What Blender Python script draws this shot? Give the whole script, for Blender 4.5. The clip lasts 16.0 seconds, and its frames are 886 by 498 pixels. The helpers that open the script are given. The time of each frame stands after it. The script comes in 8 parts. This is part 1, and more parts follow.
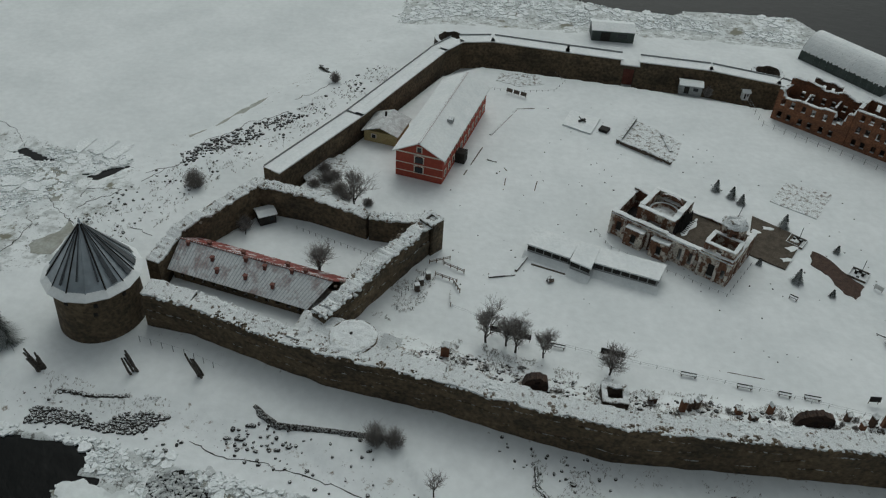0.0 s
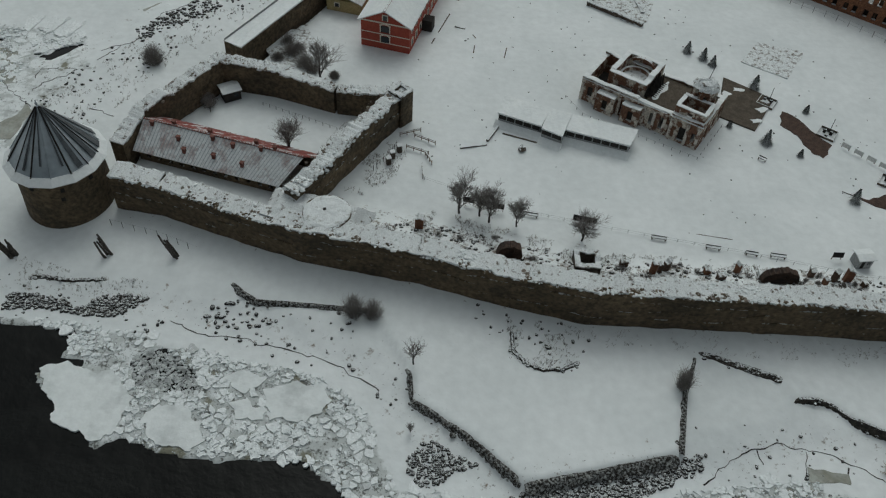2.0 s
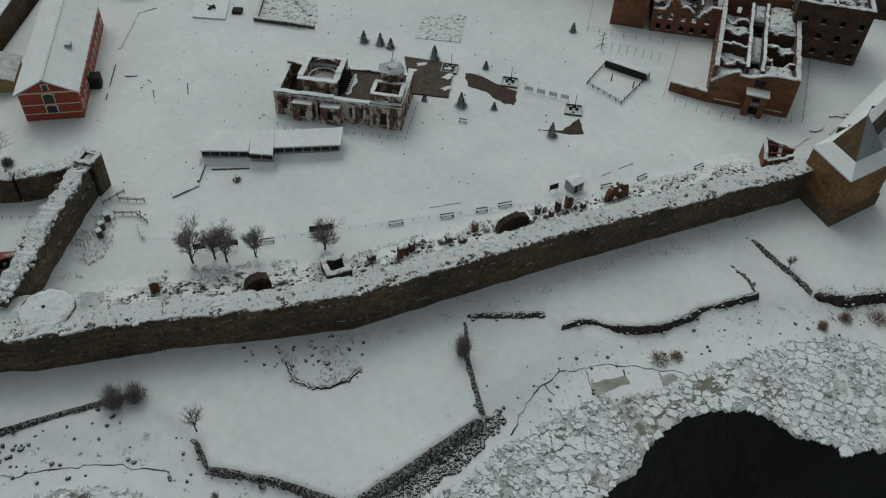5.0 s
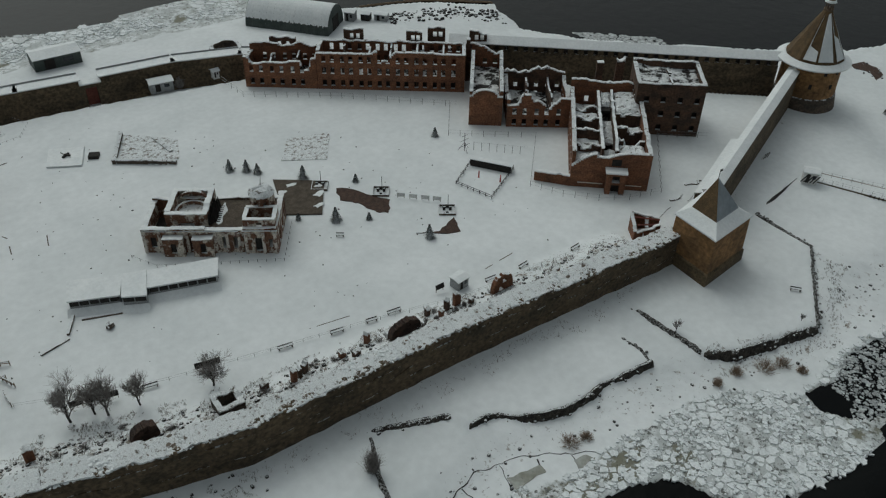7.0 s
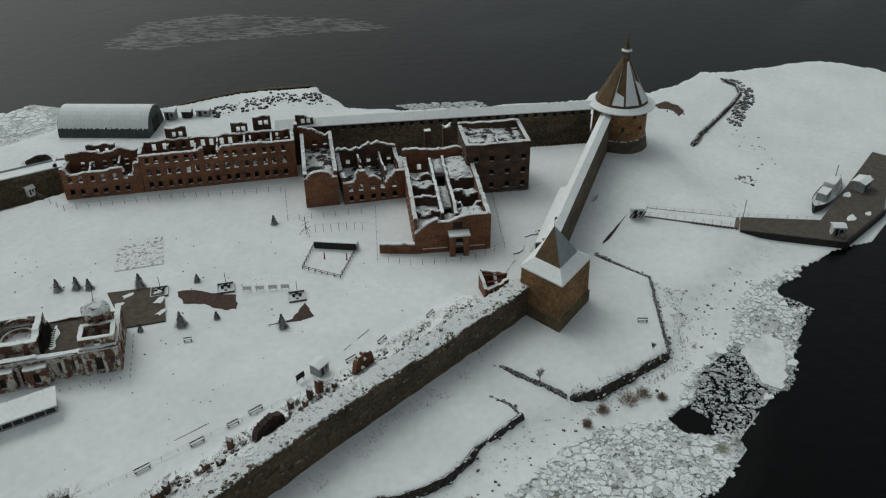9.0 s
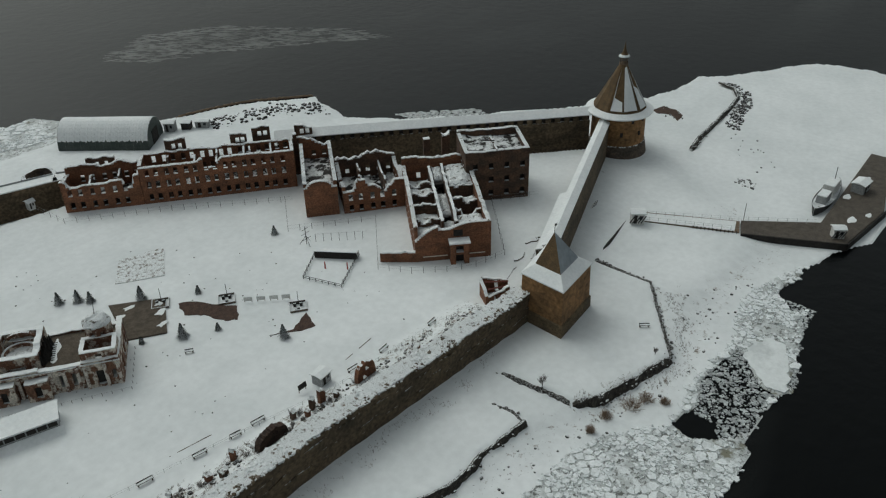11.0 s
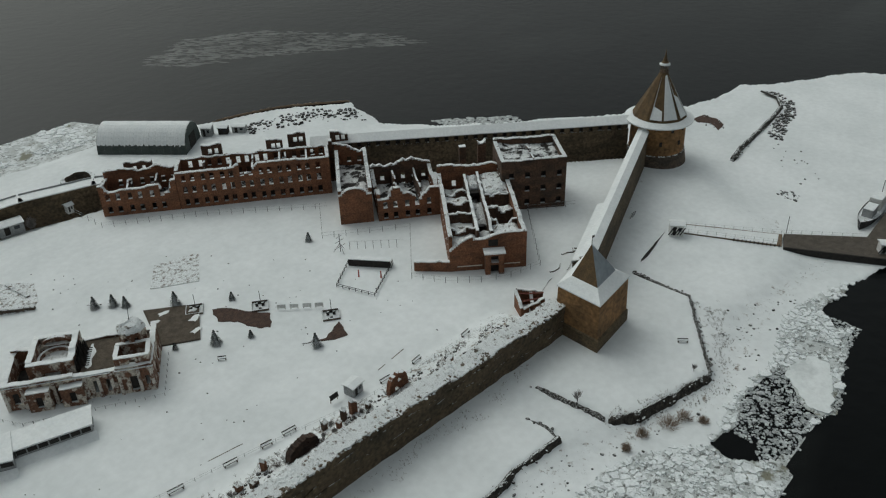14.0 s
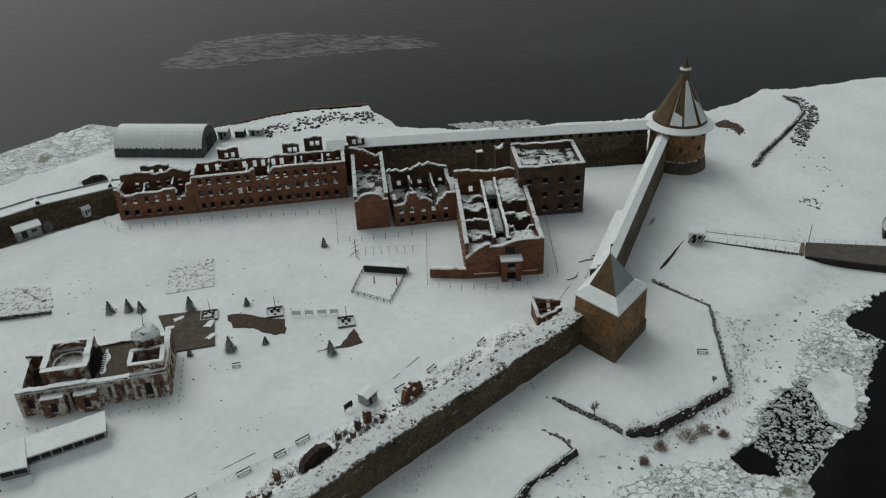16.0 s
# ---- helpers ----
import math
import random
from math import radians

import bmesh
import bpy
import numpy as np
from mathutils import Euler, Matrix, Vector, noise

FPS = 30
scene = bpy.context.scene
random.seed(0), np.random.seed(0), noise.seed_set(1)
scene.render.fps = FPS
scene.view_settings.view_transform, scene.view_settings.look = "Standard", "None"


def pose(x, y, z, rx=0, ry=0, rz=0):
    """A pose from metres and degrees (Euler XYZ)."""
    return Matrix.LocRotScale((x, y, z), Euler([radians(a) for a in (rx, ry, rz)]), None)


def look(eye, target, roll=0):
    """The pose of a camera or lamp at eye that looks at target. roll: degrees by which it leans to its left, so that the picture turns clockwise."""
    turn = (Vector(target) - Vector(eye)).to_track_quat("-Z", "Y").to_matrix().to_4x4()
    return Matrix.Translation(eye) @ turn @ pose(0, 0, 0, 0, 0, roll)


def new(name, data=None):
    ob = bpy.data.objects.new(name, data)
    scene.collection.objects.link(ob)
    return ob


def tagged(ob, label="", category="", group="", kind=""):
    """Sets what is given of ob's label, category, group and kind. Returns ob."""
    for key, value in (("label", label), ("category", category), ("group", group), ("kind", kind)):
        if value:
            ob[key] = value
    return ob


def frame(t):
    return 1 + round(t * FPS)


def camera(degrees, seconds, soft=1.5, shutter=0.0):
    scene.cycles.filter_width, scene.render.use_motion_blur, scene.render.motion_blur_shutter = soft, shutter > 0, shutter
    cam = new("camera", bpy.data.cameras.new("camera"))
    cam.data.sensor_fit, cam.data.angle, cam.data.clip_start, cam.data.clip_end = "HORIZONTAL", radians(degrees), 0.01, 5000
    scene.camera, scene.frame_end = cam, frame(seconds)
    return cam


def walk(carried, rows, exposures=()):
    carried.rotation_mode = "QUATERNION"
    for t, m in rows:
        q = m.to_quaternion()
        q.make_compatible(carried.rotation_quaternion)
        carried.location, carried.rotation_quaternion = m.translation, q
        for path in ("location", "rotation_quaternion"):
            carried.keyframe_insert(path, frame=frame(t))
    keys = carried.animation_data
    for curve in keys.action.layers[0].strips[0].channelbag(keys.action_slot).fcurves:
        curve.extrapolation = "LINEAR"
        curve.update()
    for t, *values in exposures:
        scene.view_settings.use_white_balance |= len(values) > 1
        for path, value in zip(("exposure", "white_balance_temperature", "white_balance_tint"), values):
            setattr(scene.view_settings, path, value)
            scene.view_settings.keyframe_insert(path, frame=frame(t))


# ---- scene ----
cam = camera(56.09, 16.0, soft=1.2)
PATH = [
    (0, pose(0.00, 0.00, 110.50, 50.971, -3.020, 2.446)),
    (0.5, pose(-0.16, -0.00, 110.37, 49.036, -3.010, 2.306)),
    (1, pose(-0.30, -0.03, 110.30, 46.258, -3.067, 0.079)),
    (1.5, pose(-0.36, -0.08, 110.31, 43.340, -2.977, 0.475)),
    (2, pose(-0.24, 0.01, 110.26, 42.381, -2.943, -0.331)),
    (2.5, pose(-0.06, 0.13, 110.27, 42.576, -2.932, -2.426)),
    (3, pose(0.31, 0.47, 110.10, 42.857, -2.980, -6.475)),
    (3.5, pose(0.82, 0.81, 109.92, 43.146, -2.921, -10.949)),
    (4, pose(1.39, 1.02, 109.74, 43.471, -2.790, -16.305)),
    (4.2, pose(1.57, 1.06, 109.66, 43.621, -2.724, -18.802)),
    (6.3, pose(1.48, 1.38, 107.63, 48.030, -1.453, -31.047)),
    (6.5, pose(1.62, 1.44, 107.52, 49.249, -1.392, -32.204)),
    (7, pose(2.06, 1.54, 107.37, 52.321, -1.023, -36.848)),
    (7.5, pose(2.50, 1.48, 107.28, 55.301, -0.662, -38.698)),
    (8, pose(3.32, 1.56, 107.08, 57.362, -0.202, -46.515)),
    (8.5, pose(3.65, 1.56, 106.95, 57.406, 0.213, -46.509)),
    (9, pose(3.83, 1.48, 106.97, 57.475, 0.527, -49.924)),
    (9.2, pose(3.85, 1.39, 107.02, 57.416, 0.807, -51.795)),
    (11.5, pose(4.02, 1.45, 107.00, 58.108, 1.315, -49.836)),
    (12, pose(4.16, 1.66, 106.99, 58.120, 1.334, -49.571)),
    (12.5, pose(4.49, 2.03, 107.02, 58.156, 1.476, -49.266)),
    (13, pose(4.88, 2.48, 107.03, 58.214, 1.555, -48.570)),
    (13.5, pose(5.28, 2.90, 107.08, 58.257, 1.674, -48.258)),
    (14, pose(5.63, 3.35, 107.12, 58.294, 1.723, -47.919)),
    (14.5, pose(6.00, 3.90, 107.16, 58.329, 1.771, -47.626)),
    (15, pose(6.47, 4.29, 107.27, 58.315, 1.847, -47.311)),
    (15.5, pose(6.92, 4.60, 107.41, 58.322, 1.923, -47.016)),
    (16, pose(7.38, 4.85, 107.50, 58.340, 1.980, -46.736)),
]
walk(cam, PATH, exposures=[(0.0, -1.12, 6200, 1), (3.5, -1.17, 6200, 1), (7.0, -1.19, 6200, 1), (9.0, -0.95, 6250, 1), (16.0, -0.95, 6300, 1)])

# ---- light: an overcast winter sky, brighter behind the fortress ----
SUN_AZ, SUN_EL = 5.0, 52.0
world = bpy.data.worlds.new("overcast_sky")
scene.world = world
world.use_nodes = True
wn = world.node_tree.nodes
sky = wn.new("ShaderNodeTexSky")
sky.sky_type = 'NISHITA'
sky.sun_disc = False
sky.sun_elevation = radians(SUN_EL)
sky.sun_rotation = radians(SUN_AZ)
sky.dust_density = 6.0
sky.air_density = 1.6
grey = wn.new("ShaderNodeHueSaturation")
grey.inputs["Saturation"].default_value = 0.22
world.node_tree.links.new(sky.outputs[0], grey.inputs["Color"])
world.node_tree.links.new(grey.outputs[0], wn["Background"].inputs[0])
wn["Background"].inputs[1].default_value = 0.14
sun = new("sun", bpy.data.lights.new("sun", 'SUN'))
sun.data.energy = 0.36
sun.data.angle = radians(66)
sun.data.color = (1.0, 0.97, 0.93)
sd = Vector((math.sin(radians(SUN_AZ)) * math.cos(radians(SUN_EL)), math.cos(radians(SUN_AZ)) * math.cos(radians(SUN_EL)), math.sin(radians(SUN_EL))))
sun.matrix_world = look(sd * 300, (0, 0, 0))

# ---- materials ----
SNOW = (0.74, 0.77, 0.775)


def mat(name, c1, c2, scale=0.5, rough=0.85, bump=0.4, metal=0.0, snow=0.0, cells=0.0, streak=1.0, fine=9.0, bright=0.35, lo=0.35, hi=0.65):
    """A weathered surface: blotches from c1 to c2, finer grain, stone cells, relief, and snow lying on what faces up."""
    m = bpy.data.materials.new(name)
    m.use_nodes = True
    nt = m.node_tree
    b = nt.nodes["Principled BSDF"]
    b.inputs["Roughness"].default_value = rough
    b.inputs["Metallic"].default_value = metal
    L = nt.links.new
    co = nt.nodes.new("ShaderNodeTexCoord")
    mp = nt.nodes.new("ShaderNodeMapping")
    mp.inputs["Scale"].default_value = (1, 1, streak)
    L(co.outputs["Object"], mp.inputs[0])
    n1 = nt.nodes.new("ShaderNodeTexNoise")
    n1.inputs["Scale"].default_value = scale
    n1.inputs["Detail"].default_value = 5
    n1.inputs["Roughness"].default_value = 0.62
    L(mp.outputs[0], n1.inputs["Vector"])
    r1 = nt.nodes.new("ShaderNodeValToRGB")
    r1.color_ramp.elements[0].position, r1.color_ramp.elements[1].position = lo, hi
    r1.color_ramp.elements[0].color, r1.color_ramp.elements[1].color = (*c1, 1), (*c2, 1)
    L(n1.outputs["Fac"], r1.inputs[0])
    n2 = nt.nodes.new("ShaderNodeTexNoise")
    n2.inputs["Scale"].default_value = scale * fine
    n2.inputs["Detail"].default_value = 3
    L(co.outputs["Object"], n2.inputs["Vector"])
    rg = nt.nodes.new("ShaderNodeMapRange")
    rg.inputs["From Min"].default_value, rg.inputs["From Max"].default_value = 0.3, 0.7
    rg.inputs["To Min"].default_value, rg.inputs["To Max"].default_value = 1 - bright, 1 + bright
    L(n2.outputs["Fac"], rg.inputs[0])
    mul = nt.nodes.new("ShaderNodeMix")
    mul.data_type, mul.blend_type = 'RGBA', 'MULTIPLY'
    mul.inputs[0].default_value = 1
    L(r1.outputs[0], mul.inputs[6])
    L(rg.outputs[0], mul.inputs[7])
    out, height = mul.outputs[2], n2.outputs["Fac"]
    if cells:
        vo = nt.nodes.new("ShaderNodeTexVoronoi")
        vo.inputs["Scale"].default_value = cells
        L(mp.outputs[0], vo.inputs["Vector"])
        bw = nt.nodes.new("ShaderNodeMapRange")
        bw.inputs["To Min"].default_value, bw.inputs["To Max"].default_value = 0.78, 1.22
        L(vo.outputs["Color"], bw.inputs[0])
        mu2 = nt.nodes.new("ShaderNodeMix")
        mu2.data_type, mu2.blend_type = 'RGBA', 'MULTIPLY'
        mu2.inputs[0].default_value = 1
        L(out, mu2.inputs[6])
        L(bw.outputs[0], mu2.inputs[7])
        out = mu2.outputs[2]
    if snow:
        ge = nt.nodes.new("ShaderNodeNewGeometry")
        sx = nt.nodes.new("ShaderNodeSeparateXYZ")
        L(ge.outputs["Normal"], sx.inputs[0])
        ad = nt.nodes.new("ShaderNodeMath")
        ad.operation = 'MULTIPLY_ADD'
        L(n2.outputs["Fac"], ad.inputs[0])
        ad.inputs[1].default_value = 0.9
        L(sx.outputs["Z"], ad.inputs[2])
        st = nt.nodes.new("ShaderNodeMapRange")
        st.inputs["From Min"].default_value = 1.55 - snow * 0.75
        st.inputs["From Max"].default_value = 1.70 - snow * 0.75
        L(ad.outputs[0], st.inputs[0])
        mx = nt.nodes.new("ShaderNodeMix")
        mx.data_type = 'RGBA'
        L(st.outputs[0], mx.inputs[0])
        L(out, mx.inputs[6])
        mx.inputs[7].default_value = (*SNOW, 1)
        out = mx.outputs[2]
    L(out, b.inputs["Base Color"])
    if bump:
        bu = nt.nodes.new("ShaderNodeBump")
        bu.inputs["Strength"].default_value = bump
        bu.inputs["Distance"].default_value = 0.25
        L(height, bu.inputs["Height"])
        L(bu.outputs[0], b.inputs["Normal"])
    return m


M_SNOW = mat("settled_snow", SNOW, (0.82, 0.84, 0.84), 0.25, 0.7, 0.35, fine=6, bright=0.05)
M_CAP = mat("crusted_snow_with_weeds", (0.13, 0.11, 0.085), (0.74, 0.765, 0.77), 0.95, 0.8, 1.0, fine=5, bright=0.16, lo=0.34, hi=0.43)
M_STONE = mat("brown_rubble_masonry", (0.058, 0.044, 0.027), (0.135, 0.098, 0.058), 0.11, 0.92, 0.9, snow=0.16, cells=1.5, streak=2.2, fine=12, bright=0.45)
M_STONE_D = mat("dark_wet_masonry", (0.055, 0.045, 0.036), (0.12, 0.09, 0.065), 0.2, 0.9, 0.8, snow=0.5, cells=1.5, streak=2.2)
M_OCHRE = mat("ochre_limestone", (0.14, 0.080, 0.034), (0.29, 0.155, 0.060), 0.14, 0.9, 0.5, cells=1.2, streak=2.0, fine=8)
M_BRICK = mat("old_red_brick", (0.12, 0.055, 0.030), (0.23, 0.098, 0.048), 0.3, 0.9, 0.5, snow=0.5, cells=3.0, streak=2.0)
M_BRICK_D = mat("dark_brown_brick", (0.05, 0.034, 0.024), (0.12, 0.066, 0.040), 0.25, 0.9, 0.5, snow=0.5, cells=2.5, streak=2.0)
M_REDPAINT = mat("red_limewashed_brick", (0.30, 0.05, 0.03), (0.37, 0.075, 0.045), 0.35, 0.85, 0.2, fine=7, bright=0.15)
M_WHITE = mat("flaking_white_plaster", (0.20, 0.12, 0.09), (0.62, 0.58, 0.52), 0.9, 0.9, 0.5, snow=0.5, lo=0.42, hi=0.5)
M_TRIM = mat("cream_trim", (0.62, 0.58, 0.50), (0.7, 0.66, 0.58), 1.0, 0.8, 0.1)
M_ZINC = mat("dull_zinc_sheet", (0.30, 0.34, 0.37), (0.44, 0.48, 0.51), 0.12, 0.5, 0.15, metal=0.25, snow=0.35, fine=5, bright=0.15)
M_RUST = mat("rusty_red_sheet", (0.17, 0.045, 0.035), (0.26, 0.09, 0.06), 0.5, 0.7, 0.2, snow=0.35)
M_WOOD = mat("weathered_planks", (0.10, 0.07, 0.045), (0.19, 0.13, 0.08), 0.8, 0.85, 0.4, streak=3)
M_SHINGLE = mat("brown_shingles", (0.075, 0.048, 0.022), (0.14, 0.088, 0.038), 0.5, 0.85, 0.4)
# near-black for dark parts, and for blocks that paint the shade in openings
M_DARK = mat("near_black_parts_and_shade", (0.012, 0.011, 0.010), (0.03, 0.026, 0.022), 1.0, 0.9, 0.2)
M_GREY = mat("grey_painted_boards", (0.26, 0.27, 0.27), (0.36, 0.37, 0.37), 0.9, 0.8, 0.2, snow=0.35)
M_GREEN = mat("dark_green_sheet", (0.03, 0.045, 0.04), (0.06, 0.075, 0.068), 0.5, 0.6, 0.2, snow=0.75)
M_YELLOW = mat("faded_yellow_siding", (0.33, 0.27, 0.12), (0.42, 0.34, 0.17), 0.9, 0.85, 0.2)
M_DIRT = mat("bare_brown_earth", (0.062, 0.049, 0.036), (0.115, 0.092, 0.068), 0.9, 0.95, 0.6)
M_REDDIRT = mat("bare_reddish_earth", (0.05, 0.030, 0.022), (0.088, 0.052, 0.038), 0.9, 0.95, 0.6)
M_DECK = mat("old_wet_decking", (0.055, 0.045, 0.035), (0.10, 0.083, 0.065), 0.6, 0.8, 0.4)
M_BARK = mat("grey_bark", (0.035, 0.03, 0.027), (0.085, 0.075, 0.068), 2.0, 0.95, 0.3)
M_TWIG = mat("frosted_bare_twigs", (0.15, 0.135, 0.125), (0.30, 0.28, 0.265), 1.0, 0.95, 0.0)
M_FIR = mat("dark_fir_needles", (0.014, 0.024, 0.018), (0.042, 0.056, 0.042), 2.0, 0.9, 0.0, snow=0.4)
M_REED = mat("dry_reeds", (0.20, 0.14, 0.095), (0.32, 0.24, 0.175), 2.0, 0.95, 0.0)
M_ROCK = mat("dark_wet_rocks", (0.012, 0.011, 0.010), (0.048, 0.043, 0.038), 0.9, 0.85, 0.4, snow=0.30)
M_BANK = mat("overgrown_dark_bank_stone", (0.014, 0.013, 0.011), (0.06, 0.052, 0.042), 1.1, 0.9, 0.8, snow=0.30, fine=4)
M_DEAD = mat("split_grey_wood_with_snow", (0.03, 0.026, 0.022), (0.11, 0.095, 0.08), 1.6, 0.95, 0.5, snow=0.7, fine=4)
M_WETZINC = mat("wet_dark_zinc", (0.045, 0.05, 0.055), (0.11, 0.12, 0.13), 0.4, 0.4, 0.1, metal=0.2, streak=0.3)
M_SCRUB = mat("dark_scrub_and_snow", (0.025, 0.021, 0.017), (0.46, 0.47, 0.46), 2.6, 0.9, 0.9, fine=3, bright=0.3, lo=0.46, hi=0.64)
M_COWL = mat("rusty_cowl_sheet", (0.12, 0.04, 0.03), (0.19, 0.07, 0.05), 1.5, 0.75, 0.2)
M_TOWERBASE = mat("olive_weathered_stone_base", (0.075, 0.056, 0.032), (0.15, 0.105, 0.055), 0.2, 0.9, 0.7, snow=0.1, cells=1.2, streak=2.2)
M_ICE = mat("broken_ice_plates", (0.70, 0.73, 0.735), (0.80, 0.825, 0.83), 0.35, 0.6, 0.3, fine=7, bright=0.12)
def vary_plates(m):
    """Each plate of ice a little whiter or greyer than the next."""
    nt = m.node_tree
    b = nt.nodes["Principled BSDF"]
    src = b.inputs["Base Color"].links[0].from_socket
    ge = nt.nodes.new("ShaderNodeNewGeometry")
    r = nt.nodes.new("ShaderNodeMapRange")
    r.inputs["From Max"].default_value = 0.16
    r.inputs["To Min"].default_value, r.inputs["To Max"].default_value = 0.62, 1.04
    nt.links.new(ge.outputs["Random Per Island"], r.inputs[0])
    mx = nt.nodes.new("ShaderNodeMix")
    mx.data_type, mx.blend_type = 'RGBA', 'MULTIPLY'
    mx.inputs[0].default_value = 1
    nt.links.new(src, mx.inputs[6])
    nt.links.new(r.outputs[0], mx.inputs[7])
    nt.links.new(mx.outputs[2], b.inputs["Base Color"])


vary_plates(M_ICE)
M_REDPOST = mat("red_post_paint", (0.35, 0.06, 0.05), (0.42, 0.09, 0.07), 2.0, 0.6, 0.1)
M_BLACK = mat("black_paint", (0.015, 0.015, 0.015), (0.03, 0.03, 0.03), 2.0, 0.6, 0.1)
M_WHITEP = mat("white_paint", (0.6, 0.6, 0.58), (0.7, 0.7, 0.68), 2.0, 0.6, 0.1)


def ground_material():
    """Snow, with weeds and stones showing where the ground is rough, and grey slush where the ice is broken, darkened
    as shade between plates.
    """
    m = mat("snow_ground", (0.70, 0.73, 0.735), (0.80, 0.825, 0.83), 0.05, 0.75, 0.25, fine=12, bright=0.04)
    nt = m.node_tree
    L = nt.links.new
    b = nt.nodes["Principled BSDF"]
    base = b.inputs["Base Color"].links[0].from_socket
    co = nt.nodes.new("ShaderNodeTexCoord")

    def speck(attr, scale, colour, strength, colour_in, width=0.06):
        at = nt.nodes.new("ShaderNodeAttribute")
        at.attribute_name = attr
        n = nt.nodes.new("ShaderNodeTexNoise")
        n.inputs["Scale"].default_value = scale
        n.inputs["Detail"].default_value = 6
        n.inputs["Roughness"].default_value = 0.7
        L(co.outputs["Object"], n.inputs["Vector"])
        ma = nt.nodes.new("ShaderNodeMath")
        ma.operation = 'MULTIPLY_ADD'
        L(at.outputs["Fac"], ma.inputs[0])
        ma.inputs[1].default_value = strength
        L(n.outputs["Fac"], ma.inputs[2])
        r = nt.nodes.new("ShaderNodeMapRange")
        r.inputs["From Min"].default_value = 0.74
        r.inputs["From Max"].default_value = 0.74 + width
        L(ma.outputs[0], r.inputs[0])
        mx = nt.nodes.new("ShaderNodeMix")
        mx.data_type = 'RGBA'
        L(r.outputs[0], mx.inputs[0])
        L(colour_in, mx.inputs[6])
        mx.inputs[7].default_value = (*colour, 1)
        return mx.outputs[2]

    # grey slush; its dark specks also paint the shade in gaps between plates
    c = speck("slush_gap_shade", 0.22, (0.50, 0.525, 0.52), 0.34, base, 0.10)
    c = speck("slush_gap_shade", 0.9, (0.13, 0.135, 0.125), 0.205, c, 0.06)
    c = speck("slush_gap_shade", 0.11, (0.20, 0.195, 0.145), 0.165, c, 0.05)
    c = speck("slush_gap_shade", 2.4, (0.06, 0.062, 0.056), 0.15, c, 0.04)
    c = speck("weeds", 0.55, (0.20, 0.165, 0.125), 0.24, c, 0.10)
    c = speck("weeds", 1.3, (0.06, 0.05, 0.042), 0.19, c, 0.05)
    L(c, b.inputs["Base Color"])
    return m


M_GROUND = ground_material()


def water_material():
    m = bpy.data.materials.new("cold_river_water")
    m.use_nodes = True
    nt = m.node_tree
    b = nt.nodes["Principled BSDF"]
    b.inputs["Roughness"].default_value = 0.22
    b.inputs["IOR"].default_value = 1.33
    b.inputs["Specular IOR Level"].default_value = 0.22
    co = nt.nodes.new("ShaderNodeTexCoord")
    # drifting frazil ice far out
    mp = nt.nodes.new("ShaderNodeMapping")
    mp.inputs["Rotation"].default_value = (0, 0, 0.75)
    mp.inputs["Scale"].default_value = (0.010, 0.03, 1)
    nt.links.new(co.outputs["Object"], mp.inputs[0])
    fz = nt.nodes.new("ShaderNodeTexNoise")
    fz.inputs["Scale"].default_value = 1.0
    fz.inputs["Detail"].default_value = 7
    nt.links.new(mp.outputs[0], fz.inputs["Vector"])
    rp = nt.nodes.new("ShaderNodeValToRGB")
    rp.color_ramp.elements[0].position, rp.color_ramp.elements[1].position = 0.52, 0.75
    rp.color_ramp.elements[0].color, rp.color_ramp.elements[1].color = (0.001, 0.0016, 0.0016, 1), (0.016, 0.018, 0.017, 1)
    nt.links.new(fz.outputs["Fac"], rp.inputs[0])
    nt.links.new(rp.outputs[0], b.inputs["Base Color"])
    n = nt.nodes.new("ShaderNodeTexNoise")
    n.inputs["Scale"].default_value = 0.22
    n.inputs["Detail"].default_value = 6
    n.inputs["Roughness"].default_value = 0.6
    nt.links.new(co.outputs["Object"], n.inputs["Vector"])
    bu = nt.nodes.new("ShaderNodeBump")
    bu.inputs["Strength"].default_value = 0.55
    bu.inputs["Distance"].default_value = 0.4
    nt.links.new(n.outputs["Fac"], bu.inputs["Height"])
    nt.links.new(bu.outputs[0], b.inputs["Normal"])
    return m


M_WATER = water_material()


def glass_material():
    m = bpy.data.materials.new("window_glass")
    m.use_nodes = True
    b = m.node_tree.nodes["Principled BSDF"]
    b.inputs["Base Color"].default_value = (0.02, 0.025, 0.03, 1)
    b.inputs["Roughness"].default_value = 0.08
    return m


M_GLASS = glass_material()

# ---- builders ----
def part(name, bm, material, parent=None, label=""):
    """Links a bmesh as one mesh object, under a thing or under a part."""
    if name == "masonry" or name.endswith("wall") or name == "snow_cap":
        bmesh.ops.remove_doubles(bm, verts=bm.verts[:], dist=0.002)
    me = bpy.data.meshes.new(name)
    bm.to_mesh(me)
    bm.free()
    me.materials.append(material)
    ob = new(name, me)
    ob.parent = parent
    if label:
        ob["label"] = label
    return ob


def thing(name, label, category, at=(0, 0, 0), group="", kind=""):
    ob = new(name)
    ob.location = at
    return tagged(ob, label, category, group, kind)


def under(ob, parent):
    """Parent in place, the parent being an Empty with a location only."""
    ob.parent = parent
    ob.matrix_parent_inverse = Matrix.Translation(parent.location).inverted()
    return ob


def box(bm, c, s, rz=0.0, rx=0.0, ry=0.0):
    m = Matrix.Translation(c) @ Euler((rx, ry, rz)).to_matrix().to_4x4() @ Matrix.Diagonal((*s, 1))
    bmesh.ops.create_cube(bm, size=1, matrix=m)


